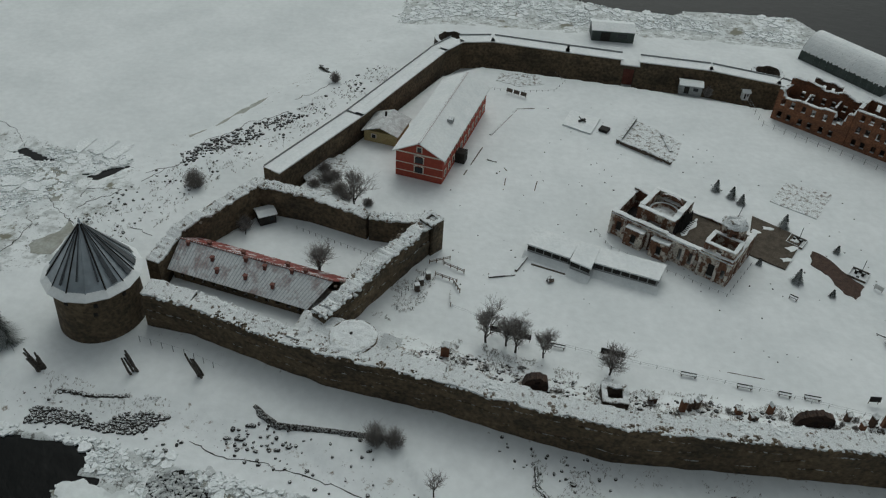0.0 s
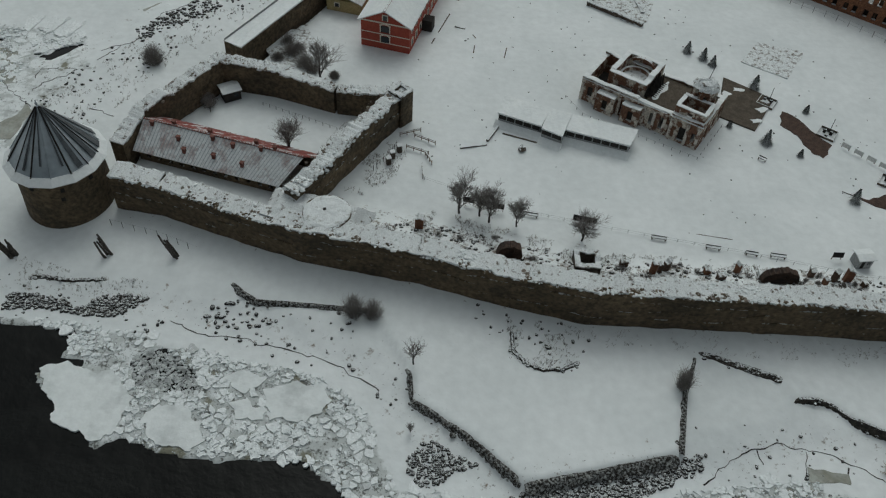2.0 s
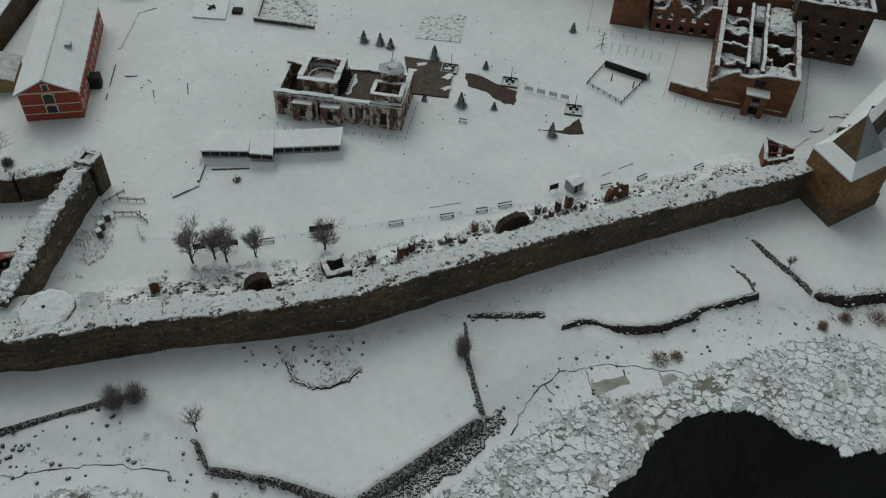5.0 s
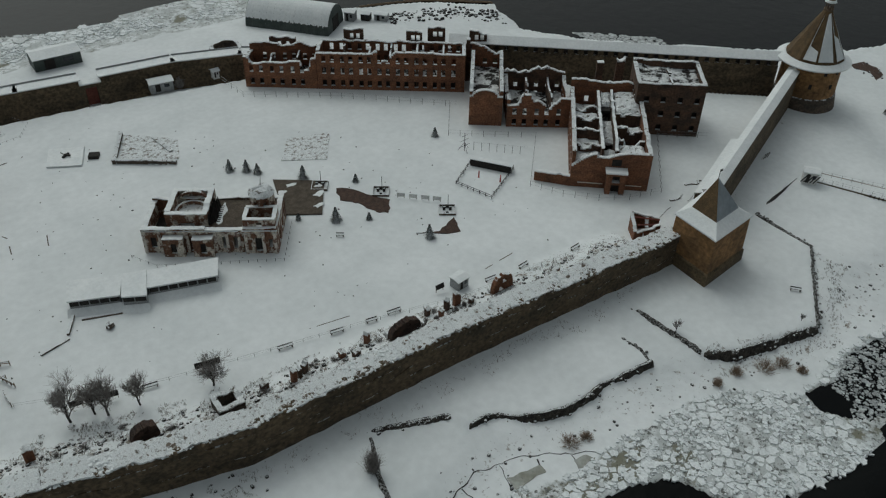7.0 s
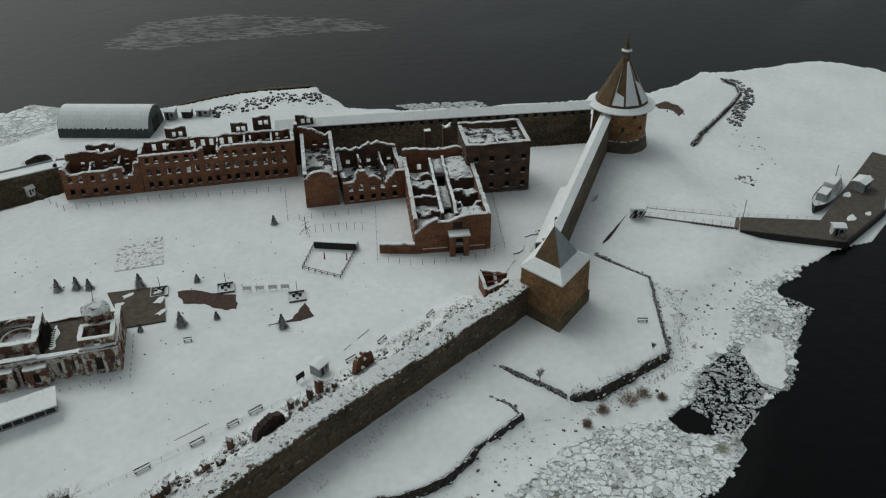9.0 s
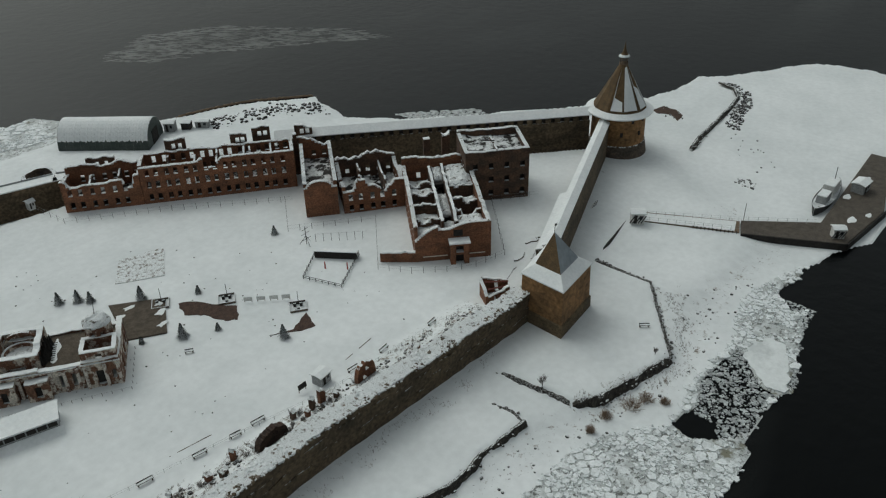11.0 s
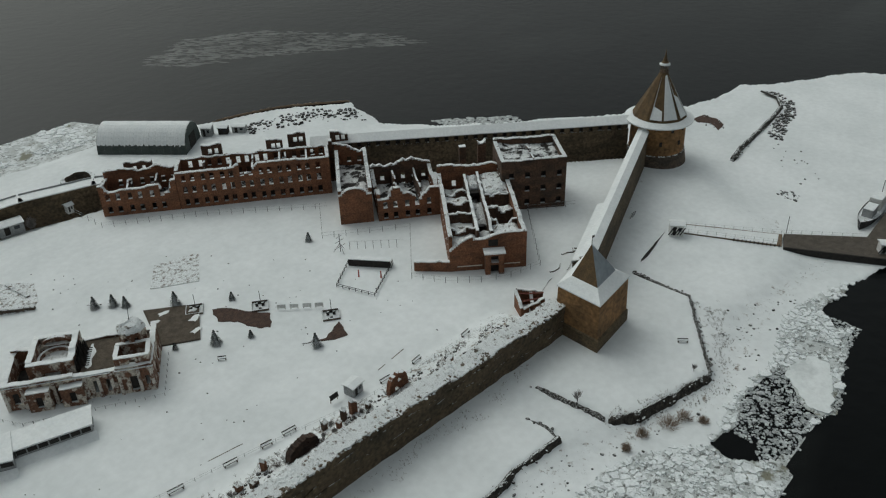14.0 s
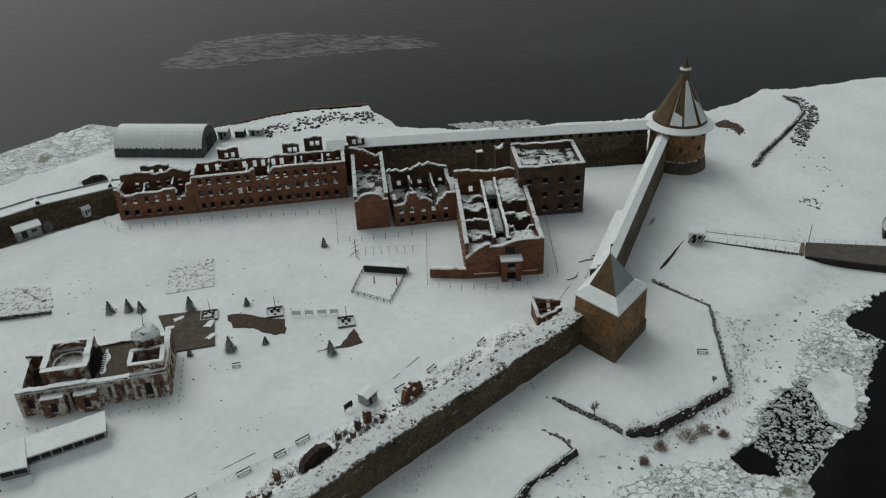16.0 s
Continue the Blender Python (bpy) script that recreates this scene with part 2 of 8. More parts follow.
def prism(bm, pts, z0, z1):
    """An upright prism on a flat outline; z1 may be a list, a height for each corner."""
    n = len(pts)
    zt = z1 if isinstance(z1, (list, tuple)) else [z1] * n
    lo = [bm.verts.new((p[0], p[1], z0)) for p in pts]
    hi = [bm.verts.new((p[0], p[1], z)) for p, z in zip(pts, zt)]
    fs = [bm.faces.new(hi), bm.faces.new(lo[::-1])]
    for i in range(n):
        j = (i + 1) % n
        fs.append(bm.faces.new((lo[i], lo[j], hi[j], hi[i])))
    return fs


def rod(bm, a, b, r, sides=5, r2=None):
    a, b = Vector(a), Vector(b)
    d = b - a
    q = d.to_track_quat('Z', 'Y').to_matrix().to_4x4()
    m = Matrix.Translation((a + b) / 2) @ q
    bmesh.ops.create_cone(bm, cap_ends=True, segments=sides, radius1=r, radius2=r if r2 is None else r2, depth=d.length, matrix=m)


def lathe(bm, c, profile, n=24, a0=0.0, a1=2 * math.pi):
    """A surface of revolution round the upright axis through c; profile: (radius, height)."""
    full = abs(a1 - a0 - 2 * math.pi) < 1e-6
    steps = n if full else n + 1
    rings = []
    for r, z in profile:
        rings.append([bm.verts.new((c[0] + r * math.cos(a0 + (a1 - a0) * k / n), c[1] + r * math.sin(a0 + (a1 - a0) * k / n), z)) for k in range(steps)])
    for p, q in zip(rings, rings[1:]):
        for k in range(n):
            j = (k + 1) % steps
            bm.faces.new((p[k], p[j], q[j], q[k]))
    return rings


def V2(p):
    return Vector((p[0], p[1]))


def wall_run(bm, a, b, thick, z0, top, step=1.0, holes=(), cap=None, cap_h=0.22, side=1, rough=0.0, s_off=0.0, ragged=0.0):
    """A wall from a to b, thick to its left (side 1) or right (-1). top(s) gives its height; holes: (s0, s1, z0, z1) go right through.
    rough: the near face is laid in uneven bands whose ledges stand proud."""
    a, b = V2(a), V2(b)
    u = (b - a).normalized()
    n = Vector((-u.y, u.x)) * side
    L = (b - a).length
    cuts = {0.0, L}
    k = max(1, int(L / step))
    cuts.update(L * i / k for i in range(k + 1))
    for h in holes:
        cuts.update((max(0, h[0]), min(L, h[1])))
    cuts = sorted(cuts)
    cuts = [c for i, c in enumerate(cuts) if i == 0 or c - cuts[i - 1] > 0.02]
    e = n * 0.1
    for s0, s1 in zip(cuts, cuts[1:]):
        mid = (s0 + s1) / 2
        t0, t1 = (top(s0), top(s1)) if callable(top) else (top, top)

        def ring(band=0, zt=0.0):
            o0 = o1 = 0.0
            if rough:
                lean = 0.10 * rough * max(0.0, band - 1)
                o0 = (rough * noise.noise(Vector(((s0 + s_off) * 0.28, band * 3.3, 7))) + lean) * min(1, s0)
                o1 = (rough * noise.noise(Vector(((s1 + s_off) * 0.28, band * 3.3, 7))) + lean) * min(1, L - s1)
            q = [a + u * s0 + n * o0, a + u * s1 + n * o1, a + u * s1 + n * thick, a + u * s0 + n * thick]
            return q if side > 0 else [q[1], q[0], q[3], q[2]]
        ta, tb = (t0, t1) if side > 0 else (t1, t0)
        z = z0
        low = min(ta, tb)
        for h in sorted((h for h in holes if h[0] <= mid <= h[1]), key=lambda h: h[2]):
            if h[2] >= low - 0.05:
                break
            if h[2] > z:
                prism(bm, ring(), z, h[2])
            z = h[3]
        if z < low - 0.02:
            if rough:
                for k in range(4):
                    zb = z0 + (low - z0) * (0.38, 0.58, 0.8, 1)[k] + (1.1 * noise.noise(Vector(((mid + s_off) * 0.07, k * 5.1, 2))) if k < 3 else 0)
                    if k < 3:
                        prism(bm, ring(k), z, zb)
                    else:
                        prism(bm, ring(k), z, [ta, tb, tb, ta])
                    z = zb
            else:
                prism(bm, ring(), z, [ta, tb, tb, ta])
            if cap is not None:
                pts = ring(3) if rough else ring()
                cp = [p + (e if i > 1 else -e) for i, p in enumerate(pts)]
                lift = [cap_h, cap_h, cap_h * 0.8, cap_h * 0.8]
                if ragged:
                    sa, sb = (s0, s1) if side > 0 else (s1, s0)
                    fray = [ragged * (noise.noise(Vector(((q + s_off) * 0.9, k, 11))) + 0.8 * noise.noise(Vector(((q + s_off) * 0.23, k, 12)))) for q, k in ((sa, 0), (sb, 0), (sb, 4), (sa, 4))]
                    cp = [p + n * f for p, f in zip(cp, fray)]
                    lift = [h + 0.5 * abs(f) for h, f in zip(lift, fray)]
                prism(cap, cp, low - 0.05, [ta + lift[0], tb + lift[1], tb + lift[2], ta + lift[3]])


def jag(amp, base, seed, freq=0.35, bite=0.0):
    def top(s):
        v = noise.noise(Vector((s * freq, seed * 7.3, 0))) + 0.5 * noise.noise(Vector((s * freq * 3.1, seed * 3.7, 5)))
        w = noise.noise(Vector((s * freq * 0.5, seed * 11.1, 9)))
        return base + amp * v - (bite * max(0.0, w - 0.15) * 2.5)
    return top


# numpy lattice noise for the ground
def lattice(x, y, seed):
    xi, yi = np.floor(x).astype(np.int64), np.floor(y).astype(np.int64)
    fx, fy = x - xi, y - yi
    fx, fy = fx * fx * (3 - 2 * fx), fy * fy * (3 - 2 * fy)

    def h(i, j):
        v = (i * 374761393 + j * 668265263 + seed * 982451653) & 0x7FFFFFFF
        v = ((v ^ (v >> 13)) * 1274126177) & 0x7FFFFFFF
        return ((v ^ (v >> 16)) & 0xFFFF) / 32767.5 - 1
    return (h(xi, yi) * (1 - fx) + h(xi + 1, yi) * fx) * (1 - fy) + (h(xi, yi + 1) * (1 - fx) + h(xi + 1, yi + 1) * fx) * fy


def fbm(x, y, scale, seed, octaves=4):
    v, a = 0, 1.0
    for o in range(octaves):
        v = v + a * lattice(x / scale, y / scale, seed + o)
        scale, a = scale * 0.5, a * 0.5
    return v / 1.9


def inside(x, y, poly):
    """Signed distance to a closed outline, positive inside."""
    d = np.full(x.shape, 1e9)
    w = np.zeros(x.shape, bool)
    for (ax, ay), (bx, by) in zip(poly, poly[1:] + poly[:1]):
        ex, ey = bx - ax, by - ay
        t = np.clip(((x - ax) * ex + (y - ay) * ey) / (ex * ex + ey * ey), 0, 1)
        d = np.minimum(d, np.hypot(x - ax - t * ex, y - ay - t * ey))
        c = ((ay > y) != (by > y)) & (x < ex * (y - ay) / (ey if ey else 1e-9) + ax)
        w ^= c
    return np.where(w, d, -d)


def smooth(v, a, b):
    t = np.clip((v - a) / (b - a), 0, 1)
    return t * t * (3 - 2 * t)


# ---- the ground: island, ice and river bed in one sheet ----
WATER_Z = -5.0
COURT = [(-56, 113.5), (-29, 105.5), (1, 97.5), (31, 89), (70, 87.5), (127, 84.5), (140, 86), (209, 113), (150, 166), (92, 209), (49, 218), (7, 224), (-5, 216), (-40, 148), (-54, 129)]
ICE = [(-1500, -200), (-300, 80), (-130, 92), (-72, 85.5), (-63, 84.7), (-56.6, 84.1), (-55.7, 79), (-44.3, 77.9), (-59.4, 75.3), (-46.6, 62.4),
       (-42.9, 64.2), (-35, 61.7), (-15.7, 60.5), (-10, 57), (0, 44), (40, 38), (64, 47), (73, 50.3), (83.6, 47), (87.4, 39.6), (94, 32.6),
       (107, 29), (119.8, 28.5), (123.6, 31.4), (127, 31.4), (133.4, 32), (141.4, 29.5), (149.6, 31.2), (160, 34.9), (166.7, 36.6), (171.1, 35.4), (167.5, 39.6), (172.6, 44), (188.8, 42), (198, 40), (207, 34), (226, 34), (262, 42), (300, 25), (345, 20), (336.4, 53), (335.4, 67), (334.9, 78.4),
       (331.3, 90), (322, 97.3), (309.5, 105.4), (299.5, 112), (291.9, 119)]
ICE += [(275, 120.6), (262.6, 125), (250, 133.5), (236.6, 143.6), (197, 181), (185, 200), (192, 221), (172, 237), (153, 244), (138, 252), (126, 270), (118, 286), (78, 286), (55, 283), (40, 290), (20, 400), (-200, 1500), (-1500, 1500)]
LAND = [(-120, 118), (-75, 91), (-45, 88), (-25, 83), (-8, 77), (0, 66), (9, 60), (18, 54), (44, 59), (55, 60), (66, 64), (85, 61), (100, 58),
        (113, 55), (128, 48), (140, 49), (155, 53), (170, 52), (190, 50), (200, 60), (215, 85), (240, 110), (259, 121), (236, 141), (196, 179), (184, 200), (189, 219), (151, 241), (124, 266),
        (110, 262), (77, 268), (36, 266), (1, 268), (-20, 258), (-35, 231), (-57, 198), (-77, 166), (-100, 140)]
TERRACES = [
    [(49, 95), (48.5, 80.5), (45, 73.5), (42.3, 62.4), (18, 57), (10, 64.8), (1.3, 71), (0.4, 77.4), (-6, 88), (-6, 100)],
    [(60, 95), (62.9, 72.5), (66.8, 72.7), (69.2, 71.7), (72.1, 69.1), (75.4, 67.2), (79.6, 65.9), (85.8, 65.7), (88.9, 66.2), (95.8, 65.2), (100.6, 64.9), (101.6, 72), (97, 95)],
    [(106, 95), (109, 77.1), (110.5, 60.9), (115.4, 57.3), (122.8, 55.2), (134.7, 52.3), (156.6, 68.3), (156, 88), (140, 100)]]


BROKEN = [
    [(-75, 88), (-63.2, 86.6), (-51.7, 85.2), (-44.2, 84.1), (-40.2, 81.1), (-31.9, 81.0), (-21.7, 78.6), (-12.7, 75.6), (-9.3, 73.2), (-5.7, 67.8), (-1.2, 57.7), (6, 56), (17.4, 53.8), (31.0, 54.2), (41.5, 57.2),
     (45.1, 57.6), (57.5, 59.3), (62.6, 59.1), (73.2, 56.4), (79.7, 56.0), (90.7, 55.6), (101.9, 55.2), (107.8, 52.5), (112.6, 49.1), (118.3, 44.7), (129.6, 45.9), (138.4, 45.5), (151.8, 46.0), (159.3, 48.9), (167.3, 48.9), (181.9, 47.5), (188.8, 44.1),
     (200, 20), (-20, 20), (-75, 55)],
    [(-20, 258), (128, 258), (140, 300), (-20, 300)],
    [(-125, 120), (-90, 122), (-76, 130), (-76, 140), (-72, 155), (-76, 170), (-96, 174), (-125, 185)]]


LEADS = [
    [(-108.7, 167.0), (-105.0, 171.5), (-100.3, 168.8), (-95.0, 166.3), (-100.1, 166.1), (-105.8, 169.3)],
    [(-89.3, 163.4), (-84.2, 161.9), (-82.3, 164.7), (-76.2, 167.0), (-79.3, 163.5), (-79.2, 158.3), (-80.6, 156.6), (-83.3, 159.3)],
    [(118.2, 44.3), (121.9, 43.6), (125.0, 42.2), (133.1, 45.0), (142.6, 44.1), (148.5, 42.6), (143.0, 38.4), (138.8, 34), (139.2, 31), (135.5, 32.4), (127, 32), (122.5, 33), (119.5, 36), (117.2, 39.9)],
    [(-44.7, 79.4), (-40.2, 80.8), (-36.8, 78.7), (-32.9, 74.1), (-33.8, 72.1), (-38.1, 73), (-43.5, 73.9)],
    [(55, 283.5), (75, 281), (80, 285), (66, 290), (45, 291)]]


def axis(lo, hi, step, far0, far1):
    core = list(np.arange(lo, hi + 1e-6, step))
    left, right, s = [], [], step
    x = lo
    while x > far0:
        s *= 1.35
        x -= s
        left.append(x)
    x, s = hi, step
    while x < far1:
        s *= 1.35
        x += s
        right.append(x)
    return np.array(left[::-1] + core + right)


def ground_height(x, y):
    wob = fbm(x, y, 9, 3) * 1.6 + fbm(x, y, 2.5, 9, 2) * 0.5
    d_ice = inside(x, y, ICE) + fbm(x, y, 6, 21) * 1.5
    for lead in LEADS:
        d_ice = np.minimum(d_ice, -inside(x, y, lead) + fbm(x, y, 4, 22) * 0.7)
    d_land = inside(x, y, LAND) + wob
    d_court = inside(x, y, COURT)
    z = np.where(d_ice > 0, -4.85 + 0.06 * fbm(x, y, 14, 5), -4.85 - smooth(-d_ice, 0, 1.2) * 1.6)
    z = np.maximum(z, np.where(d_land > 0, -4.85 + 1.25 * smooth(d_land, 0, 9) + 0.10 * fbm(x, y, 5, 8), -9))
    for k, t in enumerate(TERRACES):
        dt = inside(x, y, t)
        z = np.where(dt > -0.6, np.maximum(z, -4.2 + 1.2 * smooth(dt, -0.5, 0.4)), z)
    near = smooth(d_court, -14, -2)
    z = np.where(d_court < 1, z + near * (-3.0 - z) * (d_land > 0), z)
    # snow banked inside the walls
    z = np.where(d_court > 0, -3 + 3 * smooth(d_court, 0.5, 2.0), z)
    front = inside(x, y, [(-14, 104), (1, 97.5), (31, 89), (70, 87.5), (122, 85), (122, 99), (70, 101), (32, 103), (4, 112), (-10, 118)])
    ramp = np.clip(1 - (d_court - 3.5) / 8.5, 0, 1) ** 1.3
    z = np.where((front > 0) & (d_court > 0.5), np.maximum(z, (2.9 + 0.5 * fbm(x, y, 4, 31)) * ramp * smooth(front, 0, 3)), z)
    z = z + np.where(d_court > 2, 0.05 * fbm(x, y, 8, 40), 0)
    return z, d_ice, d_land, d_court, front


def build_ground():
    xs = np.concatenate([axis(-105, 232, 0.8, -1700, 233)[:-1], axis(233.2, 345, 1.4, 233.2, 1900)])
    ys = axis(34, 292, 0.8, -900, 2100)
    X, Y = np.meshgrid(xs, ys)
    Z, d_ice, d_land, d_court, front = ground_height(X, Y)
    nx, ny = len(xs), len(ys)
    me = bpy.data.meshes.new("ground")
    co = np.stack([X, Y, Z], -1).reshape(-1, 3)
    i = np.arange(nx * ny).reshape(ny, nx)
    q = np.stack([i[:-1, :-1], i[:-1, 1:], i[1:, 1:], i[1:, :-1]], -1).reshape(-1, 4)
    me.vertices.add(len(co))
    me.vertices.foreach_set("co", co.ravel())
    me.loops.add(q.size)
    me.loops.foreach_set("vertex_index", q.ravel())
    me.polygons.add(len(q))
    me.polygons.foreach_set("loop_start", np.arange(0, q.size, 4))
    me.polygons.foreach_set("use_smooth", np.ones(len(q), bool))
    edge = fbm(X, Y, 5, 51) * 1.5
    broken = np.maximum.reduce([smooth(inside(X, Y, p) + edge, -0.5, 1.0) * f for p, f in zip(BROKEN, (1.0, 0.9, 0.75))]) * (d_ice > -1)
    slush_gap_shade = me.attributes.new("slush_gap_shade", 'FLOAT', 'POINT')
    slush_gap_shade.data.foreach_set("value", broken.ravel().astype(np.float32))
    beach = smooth(d_land, -4, 0) * (1 - smooth(d_land, 3, 11)) * 0.62
    strip = smooth(front, 0, 2) * (1 - smooth(d_court, 9, 13))
    foot = smooth(d_court, -9, -2) * (d_court < 0) * 0.45
    weeds = np.maximum.reduce([beach * (Y < 100) + beach * 0.8 * (Y > 100) * (X < 120), strip * 0.8, foot]) * (X < 205)
    wa = me.attributes.new("weeds", 'FLOAT', 'POINT')
    wa.data.foreach_set("value", weeds.ravel().astype(np.float32))
    me.update()
    me.validate()
    me.materials.append(M_GROUND)
    ob = new("ground", me)
    return tagged(ob, "snow-covered island ground with frozen shore and lake ice", "ground", kind="structure")


build_ground()
bm = bmesh.new()
prism(bm, [(-2400, -2400), (2400, -2400), (2400, 2400), (-2400, 2400)], -5.6, WATER_Z)
tagged(part("water", bm, M_WATER), "dark open river water with faint ripples", "water", kind="structure")


# ---- fortress walls ----
def ruined_wall(name, label, path, tops, thick, z0, seed, amp=0.35, side=1, material=None, cap=None, step=0.8, holes=(), rough=0.0):
    """A stretch of fortress wall along its outer foot, crumbled on top, with a cap of snow."""
    ob = thing(name, label, "fortress wall", kind="structure")
    wb, cb = bmesh.new(), bmesh.new()
    s_all = 0
    for k, (p, q) in enumerate(zip(path, path[1:])):
        L = (V2(q) - V2(p)).length
        ta, tb = tops[k], tops[k + 1]
        j = jag(amp, 0, seed)

        def top(s, ta=ta, tb=tb, L=L, o=s_all, j=j):
            return ta + (tb - ta) * s / L + j(o + s)
        wall_run(wb, p, q, thick, z0, top, step, holes if k == 0 else (), cb, 0.22, side, rough, s_all, 0.55)
        s_all += L
    part("masonry", wb, material or M_STONE, ob)
    part("snow_cap", cb, cap or M_CAP, ob, "crusted snow with dry weeds")
    return ob


FRONT = [(-55, 111.4), (-46, 109.6), (-29.3, 103), (-18.8, 99.2), (-8.7, 97), (1.3, 95), (16.1, 90.5), (30.6, 86.8), (50.4, 86.3), (70.4, 85.6), (96.3, 83.9), (119, 82.3), (128, 81.9)]
ruined_wall("wall_front", "long crumbling brown stone fortress wall with snow on top", FRONT, [5.0, 4.3, 4.2, 5.0, 5.0, 4.6, 4.8, 5.6, 5.2, 5.2, 4.6, 4.2, 4.2], 4.0, -4.2, 1.0, 0.42, step=0.6, rough=0.3)
ruined_wall("wall_citadel_west", "ruined inner citadel wall with snowy top beside the shore", [(-57, 121), (-53.8, 130), (-41.5, 147.8)], [5.0, 7.0, 7.0], 2.8, -4, 2.0, 0.6, side=-1, rough=0.3, step=0.6)
ruined_wall("wall_citadel_north", "ruined inner citadel wall with weeds and snow on top", [(-41, 147.8), (-28.5, 145.3), (-15.5, 140.5), (-2.5, 138.8)], [7.0, 6.6, 5.6, 6.4], 2.6, -0.5, 3.0, 0.7, side=-1, rough=0.3, step=0.6)
ruined_wall("wall_citadel_east", "thick ruined citadel wall with snow-covered top and a door", [(-1.0, 137.5), (-10, 123.4), (-16.6, 112.5), (-20.5, 107)], [7.2, 7.4, 6.6, 6.2], 2.9, -0.5, 4.0, 0.7, side=-1, rough=0.4, step=0.6)

M_PLAT = mat("thin_snow_on_stone", (0.42, 0.42, 0.40), (0.74, 0.765, 0.77), 0.8, 0.8, 0.5, fine=5, bright=0.12, lo=0.34, hi=0.46)
# round gun platform where the citadel meets the front wall
ob = thing("gun_platform", "round snow-covered masonry platform on the fortress wall", "platform")
bm = bmesh.new()
lathe(bm, (-14.8, 104.0), [(4.8, -3.5), (4.5, 3.0), (4.3, 5.25), (0.01, 5.25)], 28)
part("drum", bm, M_STONE, ob)
bm = bmesh.new()
rings = lathe(bm, (-14.8, 104.0), [(4.25, 5.0), (4.1, 5.35), (3.5, 5.5), (2.8, 5.42), (1.6, 5.5), (0.01, 5.5)], 28)
for r in rings:
    for v in r:
        v.co.z += 0.22 * noise.noise(v.co * 0.8)
        v.co.x += 0.5 * noise.noise(v.co * 0.7)
        v.co.y += 0.5 * noise.noise(v.co * 0.7 + Vector((5, 5, 0)))
part("snow_cover", bm, M_PLAT, ob)
bm = bmesh.new()
rod(bm, (-15.2, 104.4, 5.3), (-15.2, 104.4, 5.65), 0.3, 8)
part("hatch", bm, M_DARK, ob)
# rubble mass between the citadel and the front wall
bm = bmesh.new()
fill = thing("rampart_fill", "heaped rubble and snow joining the citadel to the wall", "rampart", kind="structure")
vs = []
for i in range(22):
    row = []
    for j in range(14):
        q = V2((-27.5, 103.6)).lerp(V2((-8.6, 97.6)), i / 21) + Vector((0.25, 0.97)) * (j * 0.75)
        edge = min(i, 21 - i, j * 2, 13 - j) / 3.0
        z = 4.9 + 0.7 * noise.noise(Vector((q.x * 0.5, q.y * 0.5, 4))) - (2.6 * max(0, 1 - edge) if j > 3 or i in (0, 21) else 0)
        row.append(bm.verts.new((*q, z)))
    vs.append(row)
for i in range(21):
    for j in range(13):
        bm.faces.new((vs[i][j], vs[i + 1][j], vs[i + 1][j + 1], vs[i][j + 1]))
part("rubble", bm, M_CAP, fill)
# square turret stump at the citadel's corner
ob = thing("corner_turret", "hollow square turret stump on the citadel corner", "turret")
cbm, bm = bmesh.new(), bmesh.new()
for k, (a, b) in enumerate((((-5.2, 136.4), (-2.6, 134.0)), ((-2.6, 134.0), (-0.2, 136.6)), ((-0.2, 136.6), (-2.8, 139.4)), ((-2.8, 139.4), (-5.2, 136.4)))):
    wall_run(bm, a, b, 0.7, -0.4, jag(0.35, 7.9, 90 + k, 0.6, 0.3), 0.6, [], cbm, 0.14)
part("masonry", bm, M_STONE, ob)
part("snow_cap", cbm, M_CAP, ob)
# near-black fill whose colour stands in for shade in the hollow turret
bm = bmesh.new()
box(bm, (-2.7, 136.6, 3.2), (3.4, 3.4, 6.8), 0.78)
part("core", bm, M_DARK, ob)


